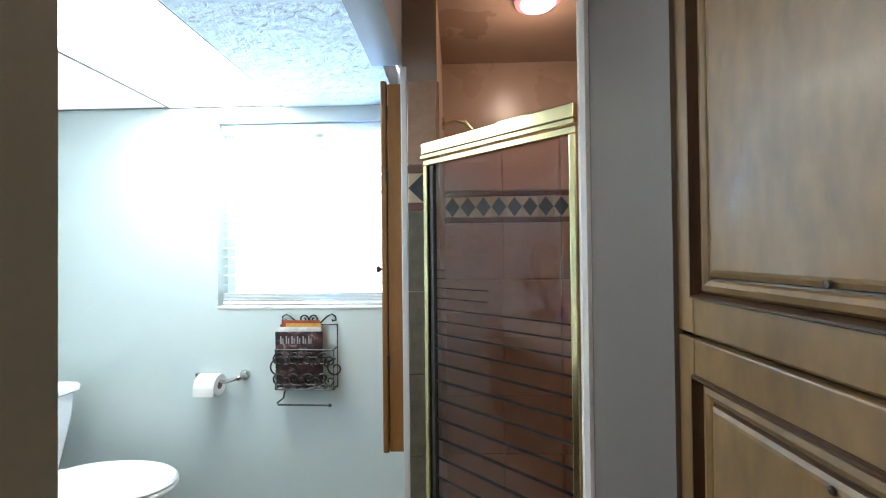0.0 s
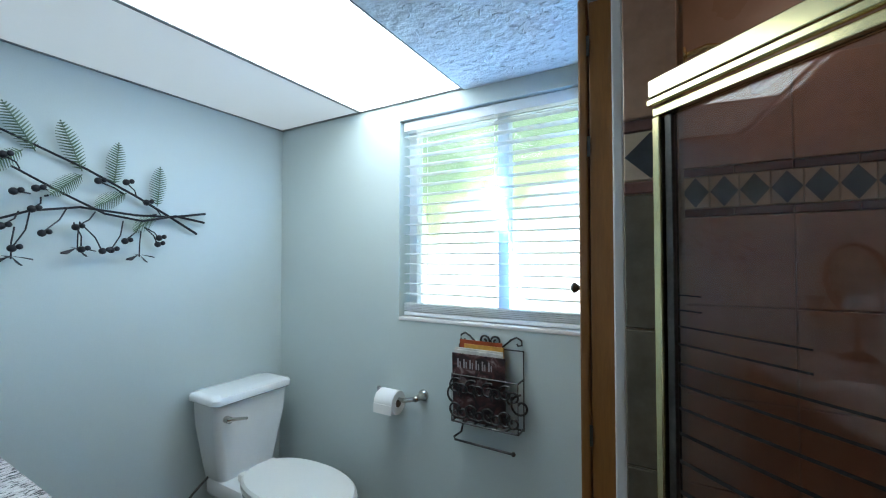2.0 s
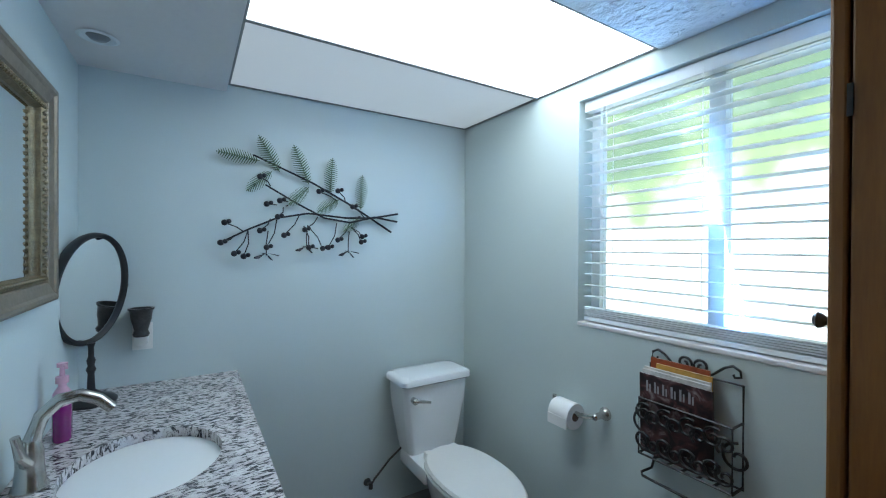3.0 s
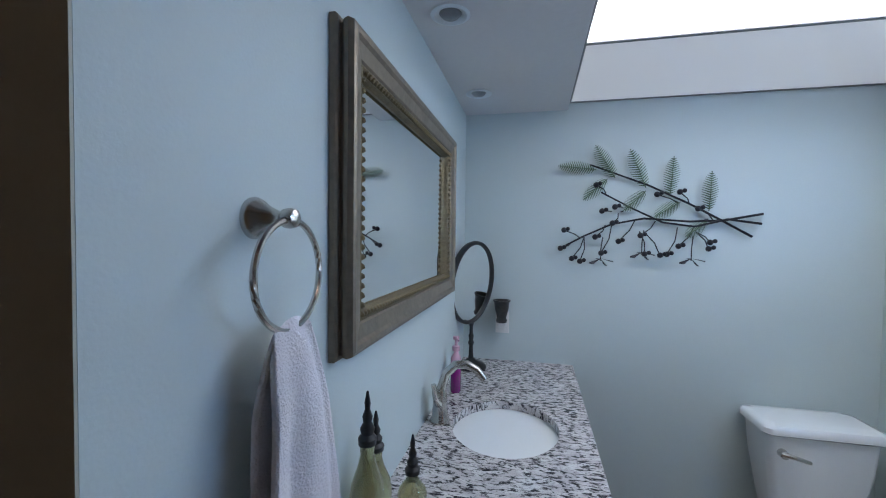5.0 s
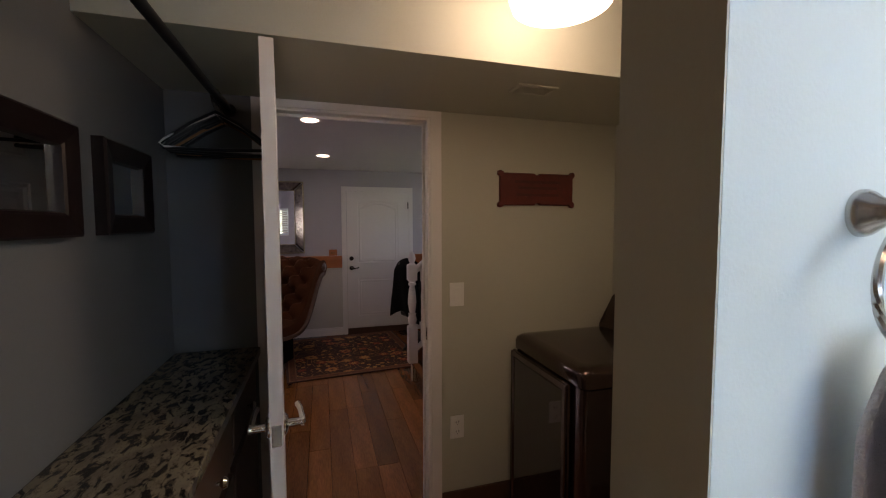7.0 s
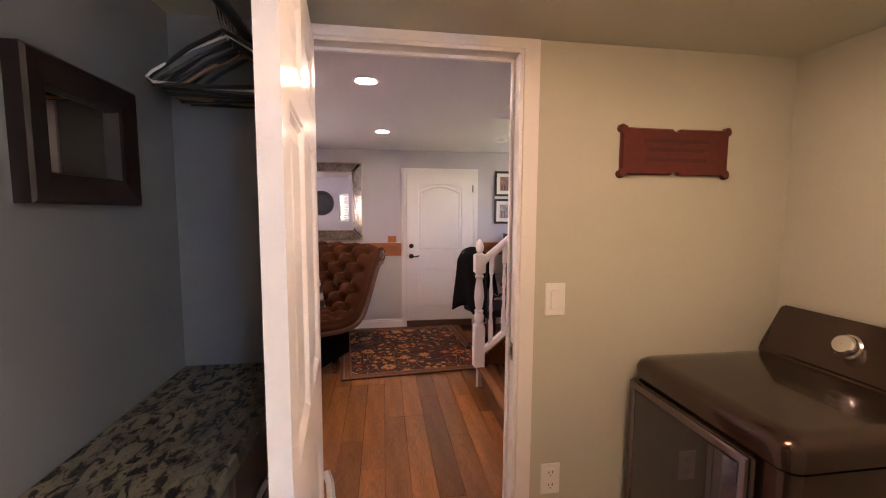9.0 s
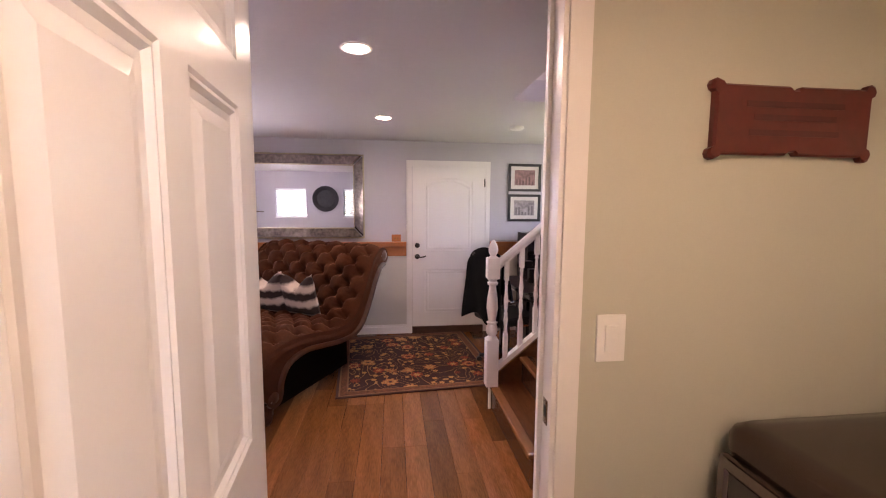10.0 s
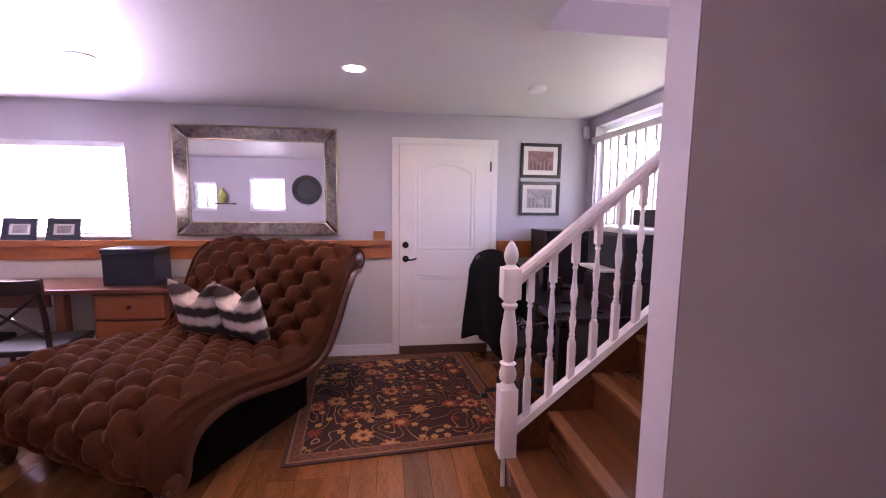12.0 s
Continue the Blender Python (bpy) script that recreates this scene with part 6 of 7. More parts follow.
# ---- family mirror ----
M_ANTIQUE = material("antique_mirror_glass", (0.27, 0.23, 0.20), 0.10, 1.0, vary=0.85, scale=9, fine=30, bump=0.25, depth=0.003)
M_GOLDEDGE = material("champagne_edge", (0.40, 0.34, 0.24), 0.3, 0.9, vary=0.3, scale=20)
bgm = empty("wall_mirror", pose(0, FS, 0), "large mirror framed in mottled antique mirror glass", "mirror")
X0, X1, Z0, Z1, FWD = 0.705, 2.115, 1.172, 2.142, 0.125
bm = bmesh.new()
frame_ring(bm, X0, Z0, X1, Z1, [(0, 0), (0, 0.042), (0.012, 0.048), (0.016, 0.044)], Matrix.Diagonal((1, -1, 1, 1)))
part("outer_edge", bm, M_GOLDEDGE, bgm)
for pts in (((X0, Z0), (X1, Z0), (X1 - FWD, Z0 + FWD), (X0 + FWD, Z0 + FWD)), ((X1, Z1), (X0, Z1), (X0 + FWD, Z1 - FWD), (X1 - FWD, Z1 - FWD)), ((X0, Z1), (X0, Z0), (X0 + FWD, Z0 + FWD), (X0 + FWD, Z1 - FWD)), ((X1, Z0), (X1, Z1), (X1 - FWD, Z1 - FWD), (X1 - FWD, Z0 + FWD))):
    cx, cz = sum(p[0] for p in pts) / 4, sum(p[1] for p in pts) / 4
    bm = bmesh.new()
    d_ = [0.040, 0.040, 0.020, 0.020]
    a = [bm.verts.new((p[0] + (cx - p[0]) * 0.015, dd_, p[1] + (cz - p[1]) * 0.015)) for p, dd_ in zip(pts, d_)]
    b = [bm.verts.new((p[0] + (cx - p[0]) * 0.06, dd_ + 0.004, p[1] + (cz - p[1]) * 0.16)) if abs(cx - (X0 + X1) / 2) < 0.2 else bm.verts.new((p[0] + (cx - p[0]) * 0.16, dd_ + 0.004, p[1] + (cz - p[1]) * 0.06)) for p, dd_ in zip(pts, d_)]
    for k in range(4):
        bm.faces.new((a[k], a[(k + 1) % 4], b[(k + 1) % 4], b[k]))
    bm.faces.new(b)
    part("frame_panel", bm, M_ANTIQUE, bgm, "mottled antique mirror panel")
bm = bmesh.new()
frame_ring(bm, X0 + FWD - 0.010, Z0 + FWD - 0.010, X1 - FWD + 0.010, Z1 - FWD + 0.010, [(0, 0.012), (0.0, 0.026), (0.010, 0.026), (0.012, 0.016)], Matrix.Diagonal((1, -1, 1, 1)))
part("inner_edge", bm, M_GOLDEDGE, bgm)
part("mirror_glass", boxes((X0 + FWD - 0.004, 0.004, Z0 + FWD - 0.004, X1 - FWD + 0.004, 0.014, Z1 - FWD + 0.004)), M_MIRROR, bgm, "clear mirror glass")

# things seen only in that mirror: round dish, shelf with a vase
M_DISH = material("dark_pewter_dish", (0.022, 0.022, 0.025), 0.6, 0.2, vary=0.5, scale=9, fine=40)
ds = empty("wall_dish", pose(1.86, -0.55, 1.72, 90, 0, 0), "large round dark metal dish on the wall", "wall dish")
bm = bmesh.new()
lathe(bm, [(0.001, 0.014), (0.10, 0.014), (0.195, 0.010), (0.208, 0.020), (0.268, 0.030), (0.285, 0.034), (0.285, 0.026), (0.20, 0.002)], 40)
part("dish", bm, M_DISH, ds, "", True)
shf = empty("wall_shelf", pose(3.36, -0.55, 1.42), "small dark floating wall shelf", "shelf")
part("board", bbox((-0.17, -0.20, 0, 0.17, 0, 0.025), bev=0.003), M_BROWN, shf)
vs = empty("vase", pose(3.40, -0.66, 1.445), "pale green glazed vase on the shelf", "vase")
bm = bmesh.new()
lathe(bm, [(0.04, 0), (0.075, 0.06), (0.08, 0.12), (0.05, 0.20), (0.025, 0.26), (0.035, 0.28)], 22)
part("vase_body", bm, material("yellow_green_glaze", (0.35, 0.36, 0.10), 0.3, vary=0.3), vs, "", True)

# ---- two framed pictures ----
M_MAT = material("cream_picture_mat", (0.62, 0.58, 0.55), 0.8, vary=0.03)
for zc, cols, seed in ((1.910, (0.25, 0.13, 0.13), 1), (1.542, (0.28, 0.24, 0.25), 2)):
    pf = empty("framed_picture", pose(-1.235, FS, zc), "small landscape print in a black frame", "picture", "pictures beside the white door")
    bm = bmesh.new()
    frame_ring(bm, -0.203, -0.166, 0.203, 0.166, [(0, 0.0), (0, 0.022), (0.026, 0.020), (0.030, 0.008)], Matrix.Diagonal((1, -1, 1, 1)))
    part("frame", bm, M_BLACK, pf)
    part("mat", boxes((-0.174, 0.003, -0.137, 0.174, 0.006, 0.137)), M_MAT, pf)
    part("print", boxes((-0.128, 0.006, -0.092, 0.128, 0.0075, 0.092)), material("faded_print", cols, 0.6, vary=0.7, scale=11, fine=35, bump=0), pf, "faded print of a street")
    bm = bmesh.new()
    rng = random.Random(seed)
    for k in range(6):
        x = -0.11 + 0.04 * k
        box(bm, x, 0.0075, -0.085, x + 0.022, 0.0083, -0.085 + rng.uniform(0.03, 0.11))
    part("print_shapes", bm, material("print_dark", [c * 0.5 for c in cols], 0.6, vary=0.6, scale=30), pf)

# ---- ceiling fixtures ----
M_DLENS = material("lit_downlight", (0.9, 0.88, 0.8), 0.4, bump=0, vary=0.01, emit=((1.0, 0.86, 0.68), 9.0))
for x, y, lit in ((0.546, -2.27, 1), (0.451, -3.82, 1), (2.03, -3.87, 1)):
    t = empty("downlight", pose(x, y, FC), "lit round recessed ceiling downlight with a white trim", "ceiling light", "downlights in the family room")
    bm = bmesh.new()
    lathe(bm, [(0.074, 0), (0.080, -0.005), (0.066, -0.010), (0.056, -0.004)], 30)
    part("trim_ring", bm, M_WHITE, t, "", True)
    bm = bmesh.new()
    lathe(bm, [(0.056, -0.004), (0.001, -0.005)], 30)
    part("lens", bm, M_DLENS, t, "glowing lens")
sm = empty("smoke_detector", pose(-0.82, -4.04, FC), "round white plastic smoke detector on the ceiling", "smoke detector")
bm = bmesh.new()
lathe(bm, [(0.066, 0), (0.066, -0.012), (0.060, -0.026), (0.030, -0.034), (0.001, -0.035)], 28)
part("cover", bm, M_PLASTIC, sm, "", True)
mo = empty("motion_sensor", pose(-1.685, FS, 2.195), "small white alarm sensor in the corner", "sensor")
part("case", bbox((-0.032, 0, -0.065, 0.032, 0.045, 0.055), bev=0.010), M_PLASTIC, mo)

# ---- chaise longue ----
M_VELVET = material("brown_velvet", (0.052, 0.0142, 0.0043), 0.8, vary=0.5, scale=5, fine=120, bump=0.3, depth=0.002)
vb_ = M_VELVET.node_tree.nodes["Principled BSDF"]
vb_.inputs["Sheen Weight"].default_value = 0.38
vb_.inputs["Sheen Roughness"].default_value = 0.3
vb_.inputs["Sheen Tint"].default_value = (0.6, 0.22, 0.06, 1)
vb_.inputs["Specular IOR Level"].default_value = 0.15
# Black stands for the deep shade under the arched seat.
M_UNDER = material("black_seat_shade", (0.008, 0.005, 0.004), 0.95, vary=0.2)
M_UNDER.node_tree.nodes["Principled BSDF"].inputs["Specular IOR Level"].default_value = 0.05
M_CARVED = material("carved_dark_wood", (0.060, 0.018, 0.006), 0.32, vary=0.35, scale=8, fine=30)
CW = 1.38
chaise_m = pose(1.205, -2.955, 0, 0, 0, -27)    # local x across, -y towards the back
ch = empty("chaise_longue", chaise_m, "wide brown velvet button-tufted chaise longue with scrolled ends", "chaise longue")


def spline(pts, n):
    """Evenly spaced points along a Catmull-Rom curve."""
    P = [Vector((a, b, 0)) for a, b in pts]
    P = [2 * P[0] - P[1]] + P + [2 * P[-1] - P[-2]]
    raw = []
    for i in range(1, len(P) - 2):
        for k in range(12):
            t = k / 12
            raw.append(0.5 * ((2 * P[i]) + (P[i + 1] - P[i - 1]) * t + (2 * P[i - 1] - 5 * P[i] + 4 * P[i + 1] - P[i + 2]) * t * t + (3 * P[i] - P[i - 1] - 3 * P[i + 1] + P[i + 2]) * t ** 3))
    raw.append(P[-2])
    ds = [0.0]
    for a, b in zip(raw, raw[1:]):
        ds.append(ds[-1] + (b - a).length)
    out, j = [], 0
    for k in range(n + 1):
        s_ = ds[-1] * k / n
        while j < len(ds) - 2 and ds[j + 1] < s_:
            j += 1
        f = (s_ - ds[j]) / max(1e-9, ds[j + 1] - ds[j])
        out.append(raw[j].lerp(raw[j + 1], f))
    return out, ds[-1]


TOP = [(-0.035, 0.190), (-0.100, 0.265), (-0.118, 0.37), (-0.06, 0.475), (0.08, 0.545), (0.28, 0.560), (0.50, 0.535), (0.72, 0.495), (0.90, 0.490), (1.02, 0.545), (1.11, 0.68), (1.19, 0.84), (1.27, 1.00), (1.35, 1.085), (1.44, 1.135), (1.53, 1.12), (1.575, 1.05), (1.545, 0.98), (1.48, 0.97)]
curve, LEN = spline(TOP, 280)


def flare(x, v):
    """The back widens a little towards its scroll."""
    k = min(1, max(0, (v - 0.75) / 0.6))
    e = (x / CW - 0.5) * 2
    return x + e * (0.085 if e < 0 else 0.02) * k * k * (3 - 2 * k)



NU = 176
bm = bmesh.new()
rows_ = []
AU, AS = CW / 14, LEN / 23
for j, p in enumerate(curve):
    a = curve[max(0, j - 1)]
    b = curve[min(len(curve) - 1, j + 1)]
    t = (b - a).normalized()
    nrm = Vector((-t.y, t.x, 0))
    s_ = LEN * j / (len(curve) - 1)
    row = []
    for i in range(NU + 1):
        x = CW * i / NU
        u, v = x / AU, s_ / AS
        edge = min(1, 8 * min(i / NU, 1 - i / NU)) * min(1, 5 * min(j / len(curve), 1 - j / len(curve)) + 0.1)
        # nearest button of the diamond lattice
        best, bu, bv = 9, 0, 0
        for cu in (math.floor(u), math.floor(u) + 1):
            for cv in (math.floor(v), math.floor(v) + 1):
                if (cu + cv) % 2 == 0:
                    dd_ = math.hypot((u - cu) * AU, (v - cv) * AS)
                    if dd_ < best:
                        best, bu, bv = dd_, cu, cv
        th = math.atan2((v - bv) * AS, (u - bu) * AU) + 1.7 * bu + 0.9 * bv
        # pulled cushion: deep dimples, soft creases along the diagonals, short gathers round each button
        f = abs(math.sin(math.pi * (u + v) / 2) * math.sin(math.pi * (u - v) / 2))
        pull = math.exp(-(best / 0.034) ** 2)
        h = 0.042 - 0.068 * pull - 0.026 * math.exp(-best / 0.04) + 0.034 * f ** 0.5
        h += 0.0060 * math.sin(6 * th) * math.exp(-((best - 0.040) / 0.026) ** 2)
        h += 0.008 * noise.noise((x * 7, s_ * 7, 3.0)) + 0.007 * noise.noise((x * 26, s_ * 10, 5.0))
        h = h * edge - 0.010 * (1 - edge)
        rim = min(1, 14 * min(i / NU, 1 - i / NU))
        h -= 0.05 * (1 - math.sqrt(max(0, 1 - (1 - rim) ** 2)))
        h += 0.002 * noise.noise((x * 14, s_ * 14, 0))
        row.append(bm.verts.new((flare(x, p.x), -(p.x + nrm.x * h), p.y + nrm.y * h)))
    rows_.append(row)
for a, b in zip(rows_, rows_[1:]):
    for i in range(NU):
        bm.faces.new((a[i], a[i + 1], b[i + 1], b[i]))
part("cushion", bm, M_VELVET, ch, "tufted brown velvet upholstery", True)
bb_ = bmesh.new()
bmesh.ops.create_uvsphere(bb_, u_segments=8, v_segments=5, radius=0.010, matrix=Matrix.Diagonal((1, 1, 0.6, 1)))
btn = finish("button", bb_, M_VELVET, True)
for jv in range(1, 23):
    for iu in range(1, 14):
        if (jv + iu) % 2 == 0:
            k = int(round(jv * AS / LEN * (len(curve) - 1)))
            p, a, b = curve[k], curve[max(0, k - 1)], curve[min(len(curve) - 1, k + 1)]
            t = (b - a).normalized()
            o = new("button", btn)
            o.parent = ch
            o.matrix_basis = Matrix.Translation((flare(iu * AU, p.x), -p.x + t.y * -0.010, p.y - t.x * 0.010)) @ Euler((-math.atan2(t.y, t.x), 0, 0)).to_matrix().to_4x4()
# side ribbons of carved wood and the underside
BOT = [(-0.035, 0.185), (0.00, 0.150), (0.06, 0.165), (0.085, 0.22), (0.10, 0.30), (0.18, 0.395), (0.36, 0.430), (0.58, 0.400), (0.80, 0.365), (0.98, 0.375), (1.10, 0.455), (1.20, 0.62), (1.29, 0.80), (1.36, 0.90), (1.41, 0.95), (1.48, 0.97)]
low, LB = spline(BOT, 120)
for x0, x1, nm in ((-0.012, 0.016, "side_rail"), (CW - 0.016, CW + 0.012, "side_rail")):
    bm = bmesh.new()
    ring = []
    for j, p in enumerate(low):
        a, b = low[max(0, j - 1)], low[min(len(low) - 1, j + 1)]
        t = (b - a).normalized()
        nrm = Vector((-t.y, t.x, 0))
        wv = 0.026
        ring.append([bm.verts.new((flare(x0, p.x), -(p.x - nrm.x * 0.012), p.y - nrm.y * 0.012)), bm.verts.new((flare(x1, p.x), -(p.x - nrm.x * 0.012), p.y - nrm.y * 0.012)), bm.verts.new((flare(x1, p.x), -(p.x + nrm.x * wv), p.y + nrm.y * wv)), bm.verts.new((flare(x0 * 1.4 if x0 < 0 else x0, p.x), -(p.x + nrm.x * 0.012), p.y + nrm.y * 0.012)), bm.verts.new((flare(x0, p.x), -(p.x + nrm.x * wv), p.y + nrm.y * wv))])
    for a, b in zip(ring, ring[1:]):
        for k in range(5):
            bm.faces.new((a[k], a[(k + 1) % 5], b[(k + 1) % 5], b[k]))
    bm.faces.new(ring[0])
    bm.faces.new(ring[-1])
    part(nm, bm, M_CARVED, ch, "carved dark wooden side rail", True)
for x in (0.012, CW - 0.012):
    bm = bmesh.new()
    va = [bm.verts.new((flare(x, low[int(120 * k / 80)].x), -low[int(120 * k / 80)].x, low[int(120 * k / 80)].y)) for k in range(81)]
    vt = [bm.verts.new((flare(x, curve[int(280 * k / 80)].x), -curve[int(280 * k / 80)].x, curve[int(280 * k / 80)].y)) for k in range(81)]
    for k in range(80):
        bm.faces.new((va[k], va[k + 1], vt[k + 1], vt[k]))
    part("side_panel", bm, M_VELVET, ch)
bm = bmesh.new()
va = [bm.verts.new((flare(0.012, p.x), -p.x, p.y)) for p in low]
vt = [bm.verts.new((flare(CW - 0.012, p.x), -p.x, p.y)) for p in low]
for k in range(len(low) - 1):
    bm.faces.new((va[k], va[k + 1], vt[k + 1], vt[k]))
part("underside", bm, M_UNDER, ch, "underside with its shade painted black", True)
# Added panels fill the arch with the black of its shade.
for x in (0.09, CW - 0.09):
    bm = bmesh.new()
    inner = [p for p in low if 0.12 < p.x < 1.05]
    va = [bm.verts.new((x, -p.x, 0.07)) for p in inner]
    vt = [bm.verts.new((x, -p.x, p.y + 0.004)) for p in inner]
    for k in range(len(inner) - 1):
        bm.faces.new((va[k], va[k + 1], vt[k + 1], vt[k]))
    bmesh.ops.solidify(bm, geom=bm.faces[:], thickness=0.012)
    part("shade_panel", bm, M_UNDER, ch, "black panel added as shade under the seat")
bm = bmesh.new()
lathe(bm, [(0.001, -0.014), (0.040, -0.014), (0.052, -0.006), (0.044, 0.0), (0.030, 0.002), (0.022, 0.008), (0.001, 0.010)], 24)
ros = finish("rosette", bm, M_CARVED, True)
for x, sg_ in ((-0.004, -1), (CW + 0.004, 1)):
    for (yy, zz) in ((-1.475, 1.055), (-0.012, 0.200)):
        o = new("scroll_end", ros)
        o.parent = ch
        o.matrix_basis = pose(flare(x, -yy), yy, zz, 0, 90 * sg_, 0)
for x, y, hh_ in ((0.07, -0.01, 0.165), (CW - 0.07, -0.01, 0.165), (0.24, -1.02, 0.36), (CW - 0.24, -1.02, 0.36)):
    bm = bmesh.new()
    lathe(bm, [(0.020, 0), (0.026, 0.012), (0.032, 0.04), (0.044, 0.085), (0.050, 0.12), (0.034, 0.135), (0.038, hh_)], 20, pose(x, y, 0))
    ft = part("foot", bm, M_CARVED, ch, "spiral carved wooden foot", True)
    for k in range(9):
        pts_ = []
        for q in range(6):
            a = 2 * math.pi * k / 9 + q * 0.22
            r_ = 0.026 + 0.020 * (q / 5)
            pts_.append((x + r_ * math.cos(a), y + r_ * math.sin(a), 0.014 + 0.074 * q / 5))
        bm = bmesh.new()
        tube(bm, pts_, 0.0055, 5)
        part("flute", bm, M_CARVED, ft, "", True)


# ---- fur pillows ----
def fur():
    m = material("striped_faux_fur", (0.2, 0.2, 0.2), 0.9, vary=0.1, fine=200, bump=0.8, depth=0.006)
    n, l = m.node_tree.nodes, m.node_tree.links
    b = n["Principled BSDF"]
    co = n.new("ShaderNodeTexCoord")
    sp_ = n.new("ShaderNodeSeparateXYZ")
    l.new(co.outputs["Object"], sp_.inputs[0])
    ns = n.new("ShaderNodeTexNoise")
    ns.inputs["Scale"].default_value = 16
    l.new(co.outputs["Object"], ns.inputs["Vector"])
    ad = n.new("ShaderNodeMath")
    ad.operation = "MULTIPLY_ADD"
    l.new(ns.outputs["Fac"], ad.inputs[0])
    ad.inputs[1].default_value = 0.05
    l.new(sp_.outputs["Z"], ad.inputs[2])
    sn = n.new("ShaderNodeMath")
    sn.operation = "MULTIPLY"
    sn.inputs[1].default_value = 43
    l.new(ad.outputs[0], sn.inputs[0])
    si = n.new("ShaderNodeMath")
    si.operation = "SINE"
    l.new(sn.outputs[0], si.inputs[0])
    rp = n.new("ShaderNodeValToRGB")
    rp.color_ramp.elements[0].position, rp.color_ramp.elements[0].color = 0.28, (0.028, 0.015, 0.012, 1)
    rp.color_ramp.elements[1].position, rp.color_ramp.elements[1].color = 0.85, (0.62, 0.52, 0.45, 1)
    mr_ = n.new("ShaderNodeMapRange")
    mr_.inputs["From Min"].default_value = -1
    l.new(si.outputs[0], mr_.inputs["Value"])
    l.new(mr_.outputs[0], rp.inputs[0])
    l.new(rp.outputs[0], b.inputs["Base Color"])
    return m


M_FUR = fur()


def pillow(m, w, h):
    bm = bmesh.new()
    n = 18
    fr, bk_ = [], []
    for j in range(n + 1):
        ra, rb = [], []
        for i in range(n + 1):
            u, v = i / n * 2 - 1, j / n * 2 - 1
            th = 0.075 * (max(0, (1 - u ** 4) * (1 - v ** 4))) ** 0.55
            x = u * w / 2 * (1 - 0.10 * (1 - v * v))
            z = h / 2 + v * h / 2 * (1 - 0.10 * (1 - u * u)) - 0.13 * math.exp(-(u * 2.6) ** 2) * max(0, v) ** 2 + 0.02 * abs(u) ** 5 * max(0, v)
            ra.append(bm.verts.new((x, th, z)))
            rb.append(ra[-1] if abs(u) == 1 or abs(v) == 1 else bm.verts.new((x, -th, z)))
        fr.append(ra)
        bk_.append(rb)
    for g_ in (fr, bk_):
        for a, b in zip(g_, g_[1:]):
            for i in range(n):
                bm.faces.new((a[i], a[i + 1], b[i + 1], b[i]))
    o = new("throw_pillow", finish("throw_pillow", bm, M_FUR, True))
    o.matrix_world = m
    return tagged(o, "brown and cream striped faux fur pillow", "pillow", "pillows on the chaise")


pillow(chaise_m @ pose(0.86, -0.935, 0.515, -15, 0, 4), 0.43, 0.43)
pillow(chaise_m @ pose(0.49, -0.955, 0.515, -15, 0, -6), 0.42, 0.42)


